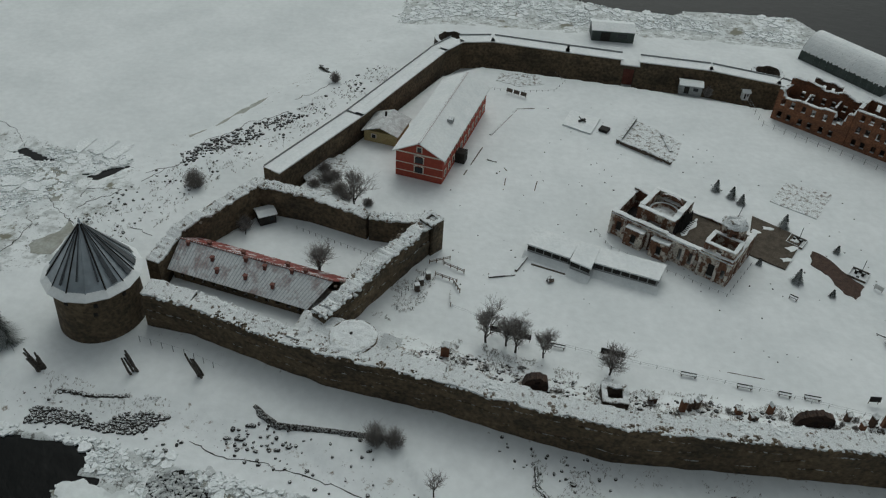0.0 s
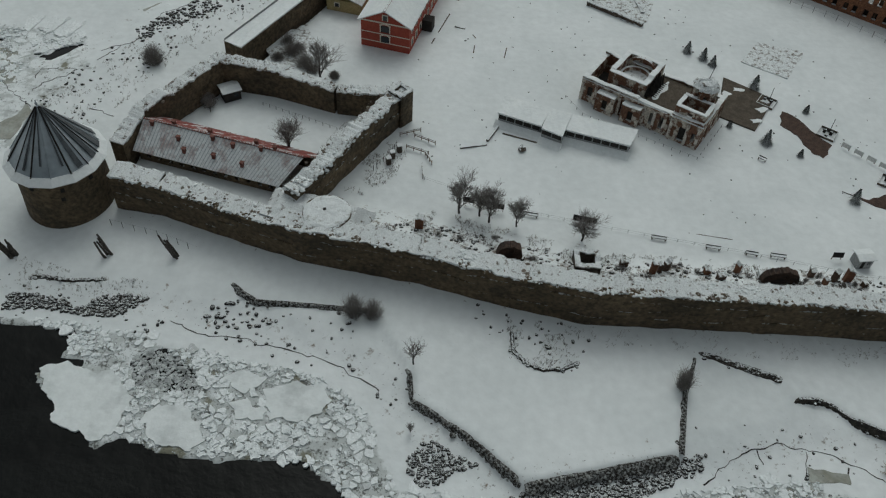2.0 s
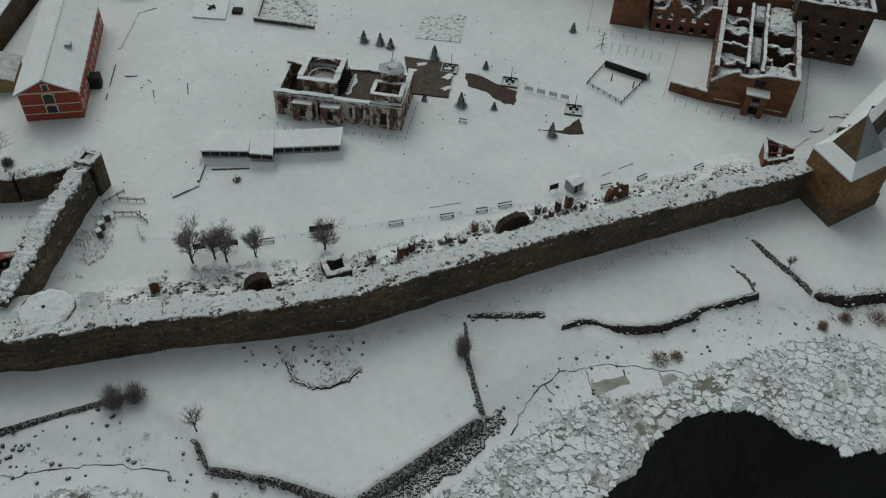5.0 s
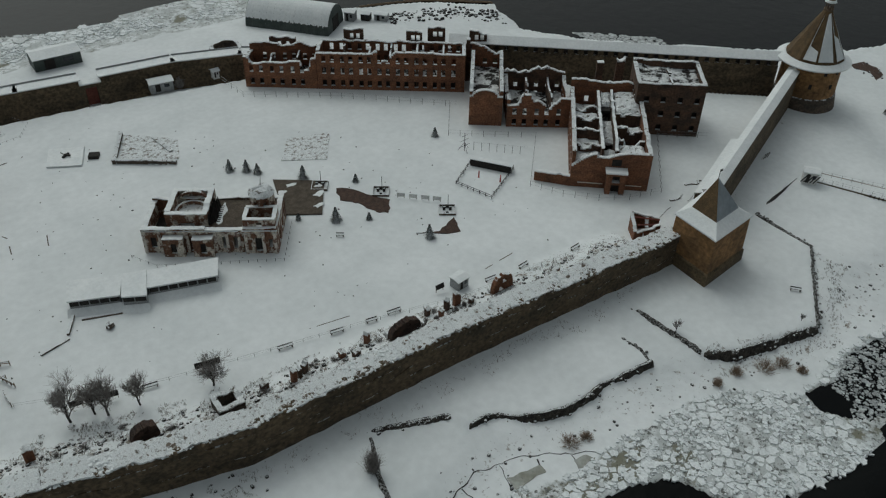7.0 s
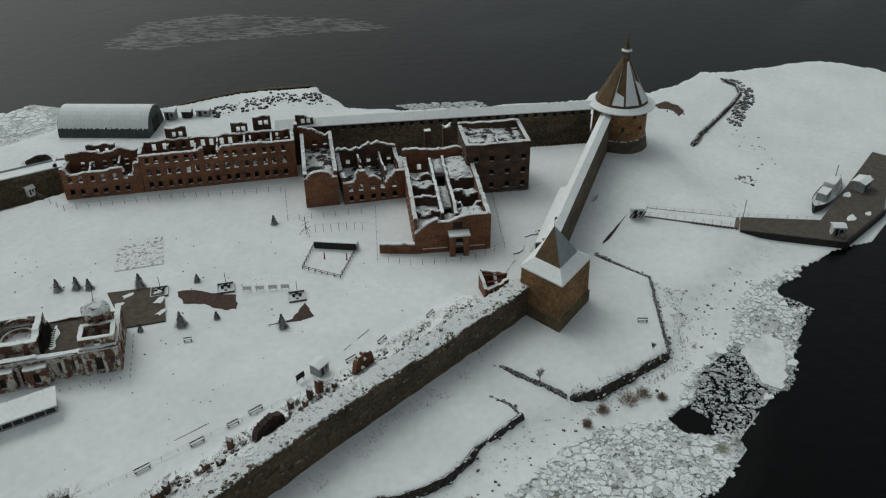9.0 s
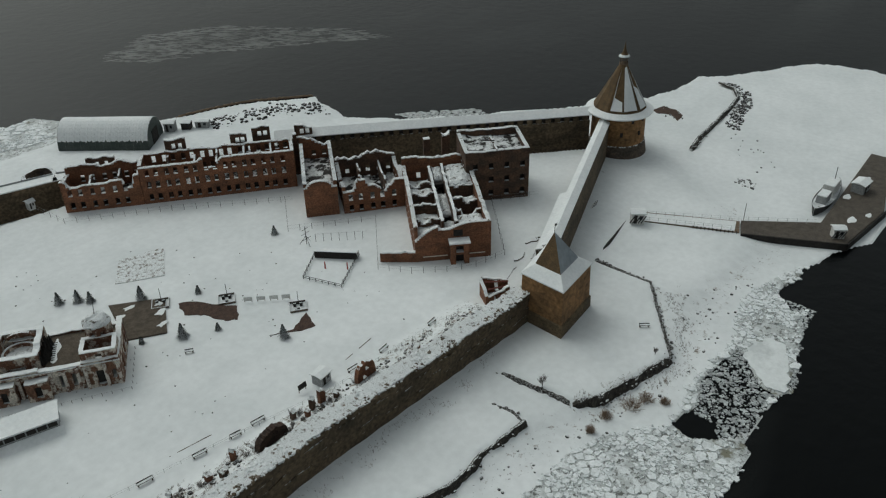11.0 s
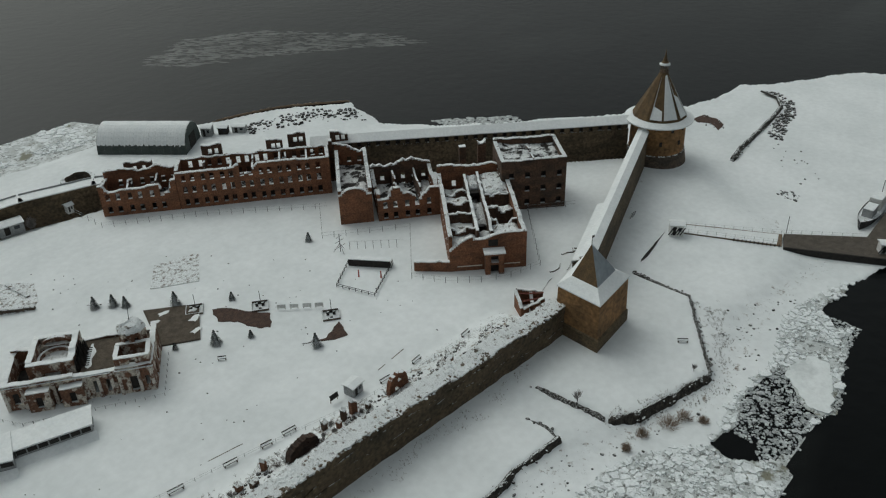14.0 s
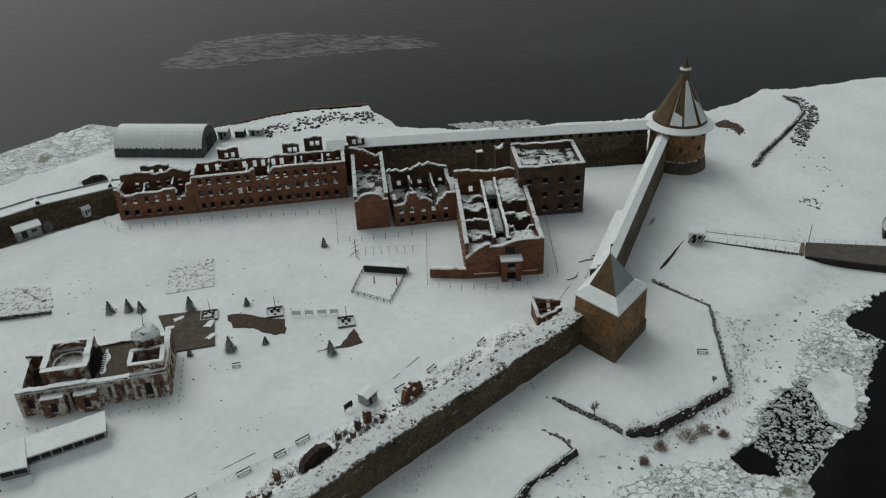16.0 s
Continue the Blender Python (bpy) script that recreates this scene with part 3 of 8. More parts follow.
def roofed_wall(name, label, path, inner_h, width, z0, ridge, side, openings=0.0, over=0.7):
    """Fortress wall with a timber wall walk under a long roof that carries snow."""
    ob = thing(name, label, "fortress wall", kind="structure")
    wb, rb, ob_b, db = bmesh.new(), bmesh.new(), bmesh.new(), bmesh.new()
    for p, q in zip(path, path[1:]):
        p, q = V2(p), V2(q)
        u = (q - p).normalized()
        n = Vector((-u.y, u.x)) * side
        wall_run(wb, p, q, width, z0, inner_h, 3.0, side=side)
        e = 0.35 if openings else over
        a0, a1 = p - n * e - u * 0.6, q - n * e + u * 0.6
        c0, c1 = p + n * (width + e) - u * 0.6, q + n * (width + e) + u * 0.6
        m0, m1 = (a0 + c0) / 2, (a1 + c1) / 2
        z = inner_h + (1.9 if openings else 0.25)
        zr = z + ridge
        vs = [rb.verts.new((*v, h)) for v, h in ((a0, z), (a1, z), (m1, zr), (m0, zr), (c0, z), (c1, z), (a0, z - 0.25), (a1, z - 0.25), (c0, z - 0.25), (c1, z - 0.25))]
        for f in ((0, 1, 2, 3), (3, 2, 5, 4), (6, 7, 1, 0), (4, 5, 9, 8), (8, 9, 7, 6), (0, 3, 4, 8, 6), (1, 7, 9, 5, 2)):
            rb.faces.new([vs[i] for i in f])
        if openings:
            L = (q - p).length
            k = int(L / openings)
            for i in range(k + 1):
                s = L * (i + 0.5) / (k + 1)
                for off in (0.35, width - 0.35):
                    c = p + u * s + n * off
                    box(ob_b, (*c, inner_h + 0.8), (openings * 0.56, 0.5, 1.9), math.atan2(u.y, u.x))
            # solid near-black core: painted shade seen between the parapet blocks
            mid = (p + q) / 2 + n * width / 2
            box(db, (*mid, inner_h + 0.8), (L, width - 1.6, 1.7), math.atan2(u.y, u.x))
    part("masonry", wb, M_STONE, ob)
    part("roof", rb, M_SNOW, ob, "long pitched roof under snow")
    if openings:
        part("parapet", ob_b, M_STONE, ob)
        part("gallery_shade_block", db, M_DARK, ob)
    else:
        ob_b.free()
        db.free()
    return ob


def boardwalk_wall(name, label, path, inner_h, width, z0, side):
    """Fortress wall with a flat walkway, snow on it, and a low timber parapet along the outer edge."""
    ob = thing(name, label, "fortress wall", kind="structure")
    wb, sb, pb = bmesh.new(), bmesh.new(), bmesh.new()
    for k, (p, q) in enumerate(zip(path, path[1:])):
        p, q = V2(p), V2(q)
        u = (q - p).normalized()
        n = Vector((-u.y, u.x)) * side
        ang = math.atan2(u.y, u.x)
        L = (q - p).length
        wall_run(wb, p, q, width, z0, jag(0.12, inner_h, k + 30), 1.5, side=side)
        wid = 2.3
        c = (p + q) / 2 + n * (wid / 2 - 0.55)
        box(sb, (*c, inner_h + 0.34), (L + 1.2, wid, 0.30), ang)
        c = (p + q) / 2 + n * (width - 0.35)
        box(pb, (*c, inner_h + 0.3), (L + 0.4, 0.07, 0.8), ang)
        c = (p + q) / 2 + n * (width - 1.5)
        box(sb, (*c, inner_h + 0.16), (L + 0.6, 2.1, 0.18), ang)
    part("masonry", wb, M_STONE, ob)
    part("walkway", sb, M_SNOW, ob, "snow-covered wall walk")
    part("parapet", pb, M_GREY, ob, "thin grey parapet rail")
    return ob


NORTH = [(-37.5, 153), (-22.5, 180), (-3.2, 219.5), (1.5, 226), (10.5, 227.6), (32, 224), (47.3, 221.6)]
boardwalk_wall("wall_north_west", "brown stone fortress wall with snow-covered wall walk", NORTH, 5.3, 4.6, -4, 1)
boardwalk_wall("wall_north", "brown stone fortress wall with snow-covered wall walk by the gate", [(53, 220.8), (72.5, 218.4), (90, 212.5), (104, 203)], 5.3, 4.6, -4, 1)
wall_gate = thing("wall_gate", "lowered gate passage in the fortress wall, snowy ledge above dark doors", "gate", kind="structure")
bm = bmesh.new()
wall_run(bm, (47.3, 221.6), (53, 220.8), 4.4, -4, 3.9, 1.5, [(1.3, 4.4, -4, 2.8)], side=1)
part("masonry", bm, M_STONE, wall_gate)
bm = bmesh.new()
box(bm, (50.4, 223.0, 4.05), (5.6, 4.3, 0.3), -0.14)
part("snow_cover", bm, M_SNOW, wall_gate)
bm = bmesh.new()
box(bm, (50.4, 223.4, -0.6), (3.2, 0.25, 6.8), -0.14)
part("gate_leaf", bm, M_RUST, wall_gate)
roofed_wall("wall_east", "stone fortress wall with loopholes under a long snow-covered roof", [(140, 179), (152, 168.5), (208.5, 117)], 7.0, 4.6, -4, 1.5, 1, openings=2.9)
ruined_wall("wall_behind_barracks", "brown stone fortress wall behind the barracks", [(104, 203), (140, 179)], [5.3, 6.5], 4.4, -4, 6.0, 0.3)
roofed_wall("wall_south_east", "stone fortress wall under a narrow snow-covered roof between two towers", [(141.3, 85.0), (209.8, 111.0)], 7.6, 3.0, -4.5, 0.8, 1, over=0.2)

stair = thing("wall_stair", "covered stair with a snowy sloping roof against the fortress wall", "stair", kind="structure")
su = Vector((68.5, 26)).normalized()
sn_ = Vector((-su.y, su.x))
s0 = Vector((141.3, 85.0)) + su * 2 + sn_ * 3.2
bm = bmesh.new()
prism(bm, [s0, s0 + su * 26, s0 + su * 26 + sn_ * 1.9, s0 + sn_ * 1.9], -0.3, [5.4, 6.4, 5.6, 4.6])
part("body", bm, M_STONE, stair)
bm = bmesh.new()
prism(bm, [s0, s0 + su * 26.4, s0 + su * 26.4 + sn_ * 2.1, s0 + sn_ * 2.1], 4.3, [5.6, 6.6, 5.8, 4.8])
part("roof", bm, M_SNOW, stair, "snow-covered lean-to roof")

# ---- towers ----
GT = (-64.3, 114.2)
ob = thing("round_tower", "squat round brown stone tower under a streaked conical metal roof", "tower")
bm = bmesh.new()
lathe(bm, GT, [(8.2, -5), (7.9, 0), (7.6, 7.4), (0.1, 7.4)], 40)
for f in bm.faces:
    f.smooth = False
part("wall", bm, M_STONE, ob)
bm = bmesh.new()
lathe(bm, GT, [(7.4, 7.2), (9.0, 7.3), (9.05, 7.5), (7.7, 8.5), (7.5, 8.45)], 14)
part("eave_skirt", bm, M_SNOW, ob, "pale snow-dusted metal eave panels")
bm = bmesh.new()
lathe(bm, GT, [(7.75, 8.35), (0.25, 18.3), (0.02, 18.5)], 14)
roof = part("roof", bm, M_ZINC, ob, "dull zinc conical roof")
for k in range(14):
    a = 2 * math.pi * k / 14
    bm = bmesh.new()
    rod(bm, (GT[0] + 7.78 * math.cos(a), GT[1] + 7.78 * math.sin(a), 8.4), (GT[0] + 0.25 * math.cos(a), GT[1] + 0.25 * math.sin(a), 18.35), 0.11 if k % 2 else 0.16, 4)
    part("seam", bm, M_DARK if k in (8, 9, 10, 12, 13, 0) else M_ZINC, roof)
for a, w, z in ((-0.15, 0.10, 8.6), (0.28, 0.14, 8.5), (-0.62, 0.09, 8.8), (-1.0, 0.035, 9.8), (-2.0, 0.04, 9.2), (0.75, 0.12, 8.6), (-1.55, 0.03, 10.2), (-2.75, 0.05, 8.8), (1.3, 0.12, 8.6)):
    bm = bmesh.new()
    rr = 7.78 * (18.5 - z) / 10.1
    vs = [bm.verts.new((GT[0] + r * math.cos(b), GT[1] + r * math.sin(b), h)) for r, b, h in ((rr, a - w, z), (rr, a + w * 0.6, z), (0.5, a + w, 18.1), (0.5, a - w, 18.1))]
    r = bmesh.ops.extrude_face_region(bm, geom=[bm.faces.new(vs)])
    for v in r["geom"]:
        if isinstance(v, bmesh.types.BMVert):
            v.co += Vector((math.cos(a), math.sin(a), 0.75)) * 0.09
    part("melt_streak", bm, M_WETZINC, roof, "dark wet streak where the snow has slid off")
bm = bmesh.new()
rod(bm, (*GT, 18.2), (*GT, 19.6), 0.09, 6)
bmesh.ops.create_icosphere(bm, subdivisions=1, radius=0.3, matrix=Matrix.Translation((*GT, 18.9)))
part("finial", bm, M_ZINC, ob)
for a, z in ((-1.9, 5.6), (-1.2, 5.4), (-0.5, 5.6), (-1.25, 3.4), (-2.4, 5.3)):
    bm = bmesh.new()
    box(bm, (GT[0] + 7.62 * math.cos(a), GT[1] + 7.62 * math.sin(a), z), (0.5, 0.7, 0.7), a)
    part("loophole", bm, M_DARK, ob)

RT = (216.5, 111.8)
ob = thing("royal_round_tower", "round ochre stone tower with brown conical roof and lantern spire", "tower")
bm = bmesh.new()
lathe(bm, RT, [(8.9, -6), (8.5, -1.5), (8.1, -1.2), (7.9, 9.6), (0.1, 9.6)], 40)
part("wall", bm, M_OCHRE, ob)
bm = bmesh.new()
lathe(bm, RT, [(9.2, -6), (9.05, -3.6), (8.35, 0.2), (8.0, 0.5)], 40)
part("plinth", bm, M_STONE_D, ob, "dark wet stone base")
bm = bmesh.new()
lathe(bm, RT, [(7.8, 9.3), (10.0, 9.4), (10.05, 9.75), (8.0, 10.7), (7.7, 10.6)], 40)
part("eave_skirt", bm, M_SNOW, ob, "snow-covered eave ring")
bm = bmesh.new()
lathe(bm, RT, [(8.0, 10.5), (1.0, 23.4), (0.1, 23.4)], 10)
roof = part("roof", bm, M_SHINGLE, ob)
bm = bmesh.new()
for k in (5, 6, 7, 8):
    a0, a1 = 2 * math.pi * k / 10, 2 * math.pi * (k + 1) / 10
    vs = [bm.verts.new((RT[0] + r * math.cos(a), RT[1] + r * math.sin(a), z)) for r, a, z in ((7.6, a0 + 0.04 + 0.1 * (k % 2), 11.3), (7.6, a1 - 0.04, 11.3), (1.35, a1 - 0.08, 22.8 - k % 3), (1.35, a0 + 0.15, 22.4))]
    f = bm.faces.new(vs)
    r = bmesh.ops.extrude_face_region(bm, geom=[f])
    for v in r["geom"]:
        if isinstance(v, bmesh.types.BMVert):
            v.co += Vector((math.cos((a0 + a1) / 2), math.sin((a0 + a1) / 2), 0.5)) * 0.12
part("snow_sheet", bm, M_SNOW, roof)
lan = bmesh.new()
for k in range(8):
    a = 2 * math.pi * k / 8
    rod(lan, (RT[0] + math.cos(a), RT[1] + math.sin(a), 23.2), (RT[0] + math.cos(a), RT[1] + math.sin(a), 25.6), 0.12, 5)
lathe(lan, RT, [(1.25, 23.2), (1.3, 23.7), (0.1, 23.7)], 12)
part("lantern", lan, M_WOOD, ob)
bm = bmesh.new()
lathe(bm, RT, [(1.6, 25.4), (1.5, 25.7), (0.7, 26.6), (0.25, 28.2), (0.06, 29.6), (0.02, 30.2)], 10)
part("spire", bm, M_SHINGLE, ob)
bm = bmesh.new()
lathe(bm, RT, [(1.62, 25.5), (1.5, 25.85), (1.0, 26.2)], 10)
part("spire_snow", bm, M_SNOW, ob)
for a, z in ((-1.6, 8.2), (-1.1, 8.2), (-2.1, 8.2), (-0.6, 8.2), (-1.75, 4.0), (-2.5, 4.2)):
    bm = bmesh.new()
    box(bm, (RT[0] + 7.92 * math.cos(a), RT[1] + 7.92 * math.sin(a), z), (0.5, 0.8, 1.3), a)
    part("loophole", bm, M_DARK, ob)

# square gate tower
TW = [(125.8, 73.3), (139.2, 74.6), (139.4, 86.4), (126.6, 84.4)]
ob = thing("square_tower", "square brown stone gate tower with steep pyramid roof", "tower")
bm = bmesh.new()
c = Vector((sum(p[0] for p in TW) / 4, sum(p[1] for p in TW) / 4))
lo = [c + (V2(p) - c) * 1.015 for p in TW]
hi = [c + (V2(p) - c) * 0.965 for p in TW]
a = [bm.verts.new((*p, -4.6)) for p in lo]
b = [bm.verts.new((*p, 8.6)) for p in hi]
for i in range(4):
    bm.faces.new((a[i], a[(i + 1) % 4], b[(i + 1) % 4], b[i]))
bm.faces.new(b)
part("wall", bm, M_OCHRE, ob)
bm = bmesh.new()
a = [bm.verts.new((*(c + (V2(p) - c) * 1.06), -4.7)) for p in TW]
b = [bm.verts.new((*(c + (V2(p) - c) * 1.045), -0.2)) for p in TW]
d = [bm.verts.new((*(c + (V2(p) - c) * 0.995), 0.1)) for p in TW]
for i in range(4):
    j = (i + 1) % 4
    bm.faces.new((a[i], a[j], b[j], b[i]))
    bm.faces.new((b[i], b[j], d[j], d[i]))
part("plinth", bm, M_TOWERBASE, ob, "darker battered stone base with ledge")
bm = bmesh.new()
e0 = [bm.verts.new((*(c + (V2(p) - c) * 1.015), 8.4)) for p in TW]
e1 = [bm.verts.new((*(c + (V2(p) - c) * 1.015), 8.7)) for p in TW]
e2 = [bm.verts.new((*(c + (V2(p) - c) * 0.60), 10.5)) for p in TW]
for i in range(4):
    j = (i + 1) % 4
    bm.faces.new((e0[i], e0[j], e1[j], e1[i]))
    bm.faces.new((e1[i], e1[j], e2[j], e2[i]))
part("eave_skirt", bm, M_SNOW, ob, "snow-covered lower roof")
for i in range(4):
    j = (i + 1) % 4
    bm = bmesh.new()
    k0, k1 = c + (V2(TW[i]) - c) * 0.61, c + (V2(TW[j]) - c) * 0.61
    v = [bm.verts.new((*k0, 10.4)), bm.verts.new((*k1, 10.4)), bm.verts.new((c.x - 0.5, c.y + 0.5, 17.6))]
    f = bm.faces.new(v)
    part("roof", bm, M_ZINC if i in (0, 1) else M_SHINGLE, ob)
bm = bmesh.new()
rod(bm, (c.x - 0.5, c.y + 0.5, 17.4), (c.x - 0.5, c.y + 0.5, 19.6), 0.07, 5)
box(bm, (c.x - 0.1, c.y + 0.5, 19.2), (0.8, 0.05, 0.5))
part("weather_vane", bm, M_DARK, ob)

# ---- red two-storey house ----
def gable_roof(bm, o, u, n, L, W, z, rise, over=0.6, thick=0.3):
    o, u, n = Vector(o), Vector(u), Vector(n)
    for s in (-1, 1):
        e = o + n * (W / 2 + s * (W / 2 + over))
        r = o + n * (W / 2)
        pts = [e - u * over, e + u * (L + over), r + u * (L + over), r - u * over]
        zs = [z - rise * over / (W / 2), z - rise * over / (W / 2), z + rise, z + rise]
        lo = [bm.verts.new((*p, h)) for p, h in zip(pts, zs)]
        hi = [bm.verts.new((*p, h + thick)) for p, h in zip(pts, zs)]
        bm.faces.new(hi)
        bm.faces.new(lo[::-1])
        for i in range(4):
            j = (i + 1) % 4
            bm.faces.new((lo[i], lo[j], hi[j], hi[i]))


def arch_window(parent, c, u, n, w, h, trim=True, arched=True):
    """A recessed pane with a light surround; c: middle on the wall's face, n: outward."""
    u, n = Vector((*u, 0)), Vector((*n, 0))
    win = bmesh.new()
    ang = math.atan2(u.y, u.x)
    box(win, Vector(c) + n * 0.02, (w, 0.12, h), ang)
    wo = part("window", win, M_DARK, parent)
    g = bmesh.new()
    box(g, Vector(c) + n * 0.05, (w * 0.8, 0.1, h * 0.8), ang)
    part("pane", g, M_GLASS, wo)
    if trim:
        t = bmesh.new()
        for s in (-1, 1):
            box(t, Vector(c) + u * s * (w / 2 + 0.1) + n * 0.05, (0.2, 0.2, h), ang)
        if not arched:
            box(t, Vector(c) + n * 0.05 + Vector((0, 0, h / 2 + 0.1)), (w + 0.4, 0.2, 0.2), ang)
        k = 6 if arched else 1
        for i in range(k):
            a0 = math.pi * (i + 0.5) / k
            if arched:
                p = Vector(c) + u * math.cos(a0) * (w / 2 + 0.1) + Vector((0, 0, h / 2 + math.sin(a0) * 0.4)) + n * 0.05
                box(t, p, (0.45, 0.2, 0.2), ang)
        part("surround", t, M_TRIM, wo)
    return wo


RO, RU = Vector((-12.4, 163.6)), (Vector((-1.4, 160.5)) - Vector((-12.4, 163.6)))
RW = RU.length
RU.normalize()
RN = Vector((-RU.y, RU.x))
RL = 37.0
red = thing("red_house", "long two-storey red brick house with a snow-covered gable roof", "house")
bm = bmesh.new()
wall_run(bm, RO, RO + RU * RW, 0.5, -0.3, 7.0, 20, side=1)
wall_run(bm, RO + RN * RL, RO + RN * RL + RU * RW, 0.5, -0.3, 7.0, 20, side=-1)
wall_run(bm, RO + RN * 0.5, RO + RN * (RL - 0.5), 0.5, -0.3, 7.0, 50, side=-1)
wall_run(bm, RO + RU * RW + RN * 0.5, RO + RU * RW + RN * (RL - 0.5), 0.5, -0.3, 7.0, 50, side=1)
for o in (RO + RN * 0.02, RO + RN * (RL - 0.42)):
    p = [(*o, 7.0), (*(o + RU * RW), 7.0), (*(o + RU * RW / 2), 9.9)]
    vs = [bm.verts.new(v) for v in p] + [bm.verts.new((v[0] + RN.x * 0.4, v[1] + RN.y * 0.4, v[2])) for v in p]
    bm.faces.new(vs[:3])
    bm.faces.new(vs[3:][::-1])
    for i in range(3):
        j = (i + 1) % 3
        bm.faces.new((vs[i], vs[i + 3], vs[j + 3], vs[j]))
part("wall", bm, M_REDPAINT, red)
bm = bmesh.new()
gable_roof(bm, RO, RN, RU, RL, RW, 7.0, 2.95, 0.7, 0.28)
roof = part("roof", bm, M_SNOW, red, "snow-covered gable roof")
bm = bmesh.new()
box(bm, (*(RO + RU * RW / 2 + RN * RL / 2), 10.22), (RL + 1.4, 0.5, 0.14), math.atan2(RN.y, RN.x))
part("ridge", bm, M_RUST, roof, "bare rusty ridge capping")
bm = bmesh.new()
box(bm, (*(RO + RU * (RW * 0.76) + RN * 14), 9.1), (1.6, 1.3, 1.0), math.atan2(RN.y, RN.x))
part("dormer", bm, M_GREY, roof)
bm = bmesh.new()
ang = math.atan2(RU.y, RU.x)
for z in (1.7, 3.9, 6.75):
    box(bm, (*(RO + RU * RW / 2 - RN * 0.03), z), (RW + 0.2, 0.16, 0.16 if z < 6 else 0.3), ang)
box(bm, (*(RO + RU * (RW + 0.03) + RN * RL / 2), 6.75), (RL, 0.16, 0.3), ang + math.pi / 2)
for s in (-1, 1):
    p = RO + RU * (RW / 2 + s * RW / 4) - RN * 0.05
    box(bm, (*p, 8.5), (6.5, 0.2, 0.3), ang, 0, s * math.atan2(2.9, RW / 2))
part("cornice", bm, M_TRIM, red, "pale painted string courses and cornice")
for z, h in ((5.2, 1.7), (2.5, 1.7)):
    arch_window(red, (*(RO + RU * RW / 2), z), RU, -RN, 2.0, h)
arch_window(red, (*(RO + RU * RW / 2), 8.0), RU, -RN, 1.0, 1.3, True, False)
for i in range(11):
    for z in (5.3, 2.0):
        arch_window(red, (*(RO + RU * RW + RN * (2.2 + i * 3.25)), z), RN, RU, 1.0, 1.6, True, False)
bm = bmesh.new()
box(bm, (*(RO + RU * (RW + 1.2) + RN * 11.5), 1.4), (2.4, 2.6, 2.8), ang)
part("porch", bm, M_DARK, red)

ann = thing("annex_house", "small pale yellow outbuilding with a snow-dusted gable roof", "house")
ao = Vector((-21.5, 177.8))
bm = bmesh.new()
wall_run(bm, ao, ao + RU * 8.6, 9, -0.3, 3.0, 20, side=1)
part("wall", bm, M_YELLOW, ann)
bm = bmesh.new()
gable_roof(bm, ao, RN, RU, 9, 8.6, 3.0, 1.5, 0.5, 0.2)
part("roof", bm, mat("snow_dusted_sheet", (0.4, 0.4, 0.4), (0.66, 0.68, 0.68), 0.6, 0.8, 0.2), ann, "snow-dusted sheet roof")
arch_window(ann, (*(ao + RU * 2.6), 1.7), RU, -RN, 1.0, 1.0, True, False)
bm = bmesh.new()
rod(bm, (*(ao + RU * 3.5 + RN * 6), 4.0), (*(ao + RU * 3.5 + RN * 6), 5.6), 0.3, 6)
part("chimney", bm, M_DARK, ann)


# ---- brick ruins along the wall ----
def frame_of(a, b):
    a, b = V2(a), V2(b)
    u = (b - a).normalized()
    return a, u, Vector((-u.y, u.x)), (b - a).length


def grid_holes(L, rows, w, first, pitch, skip=(), pair=0.0):
    """Window openings in rows (z0, z1), evenly pitched; pair: gap that groups them by two."""
    out = []
    for r, (z0, z1) in enumerate(rows):
        s, k = first, 0
        while s + w < L - 0.6:
            if (r, k) not in skip:
                out.append((s, s + w, z0, z1))
            s += pitch + (pair if k % 2 else 0)
            k += 1
    return out


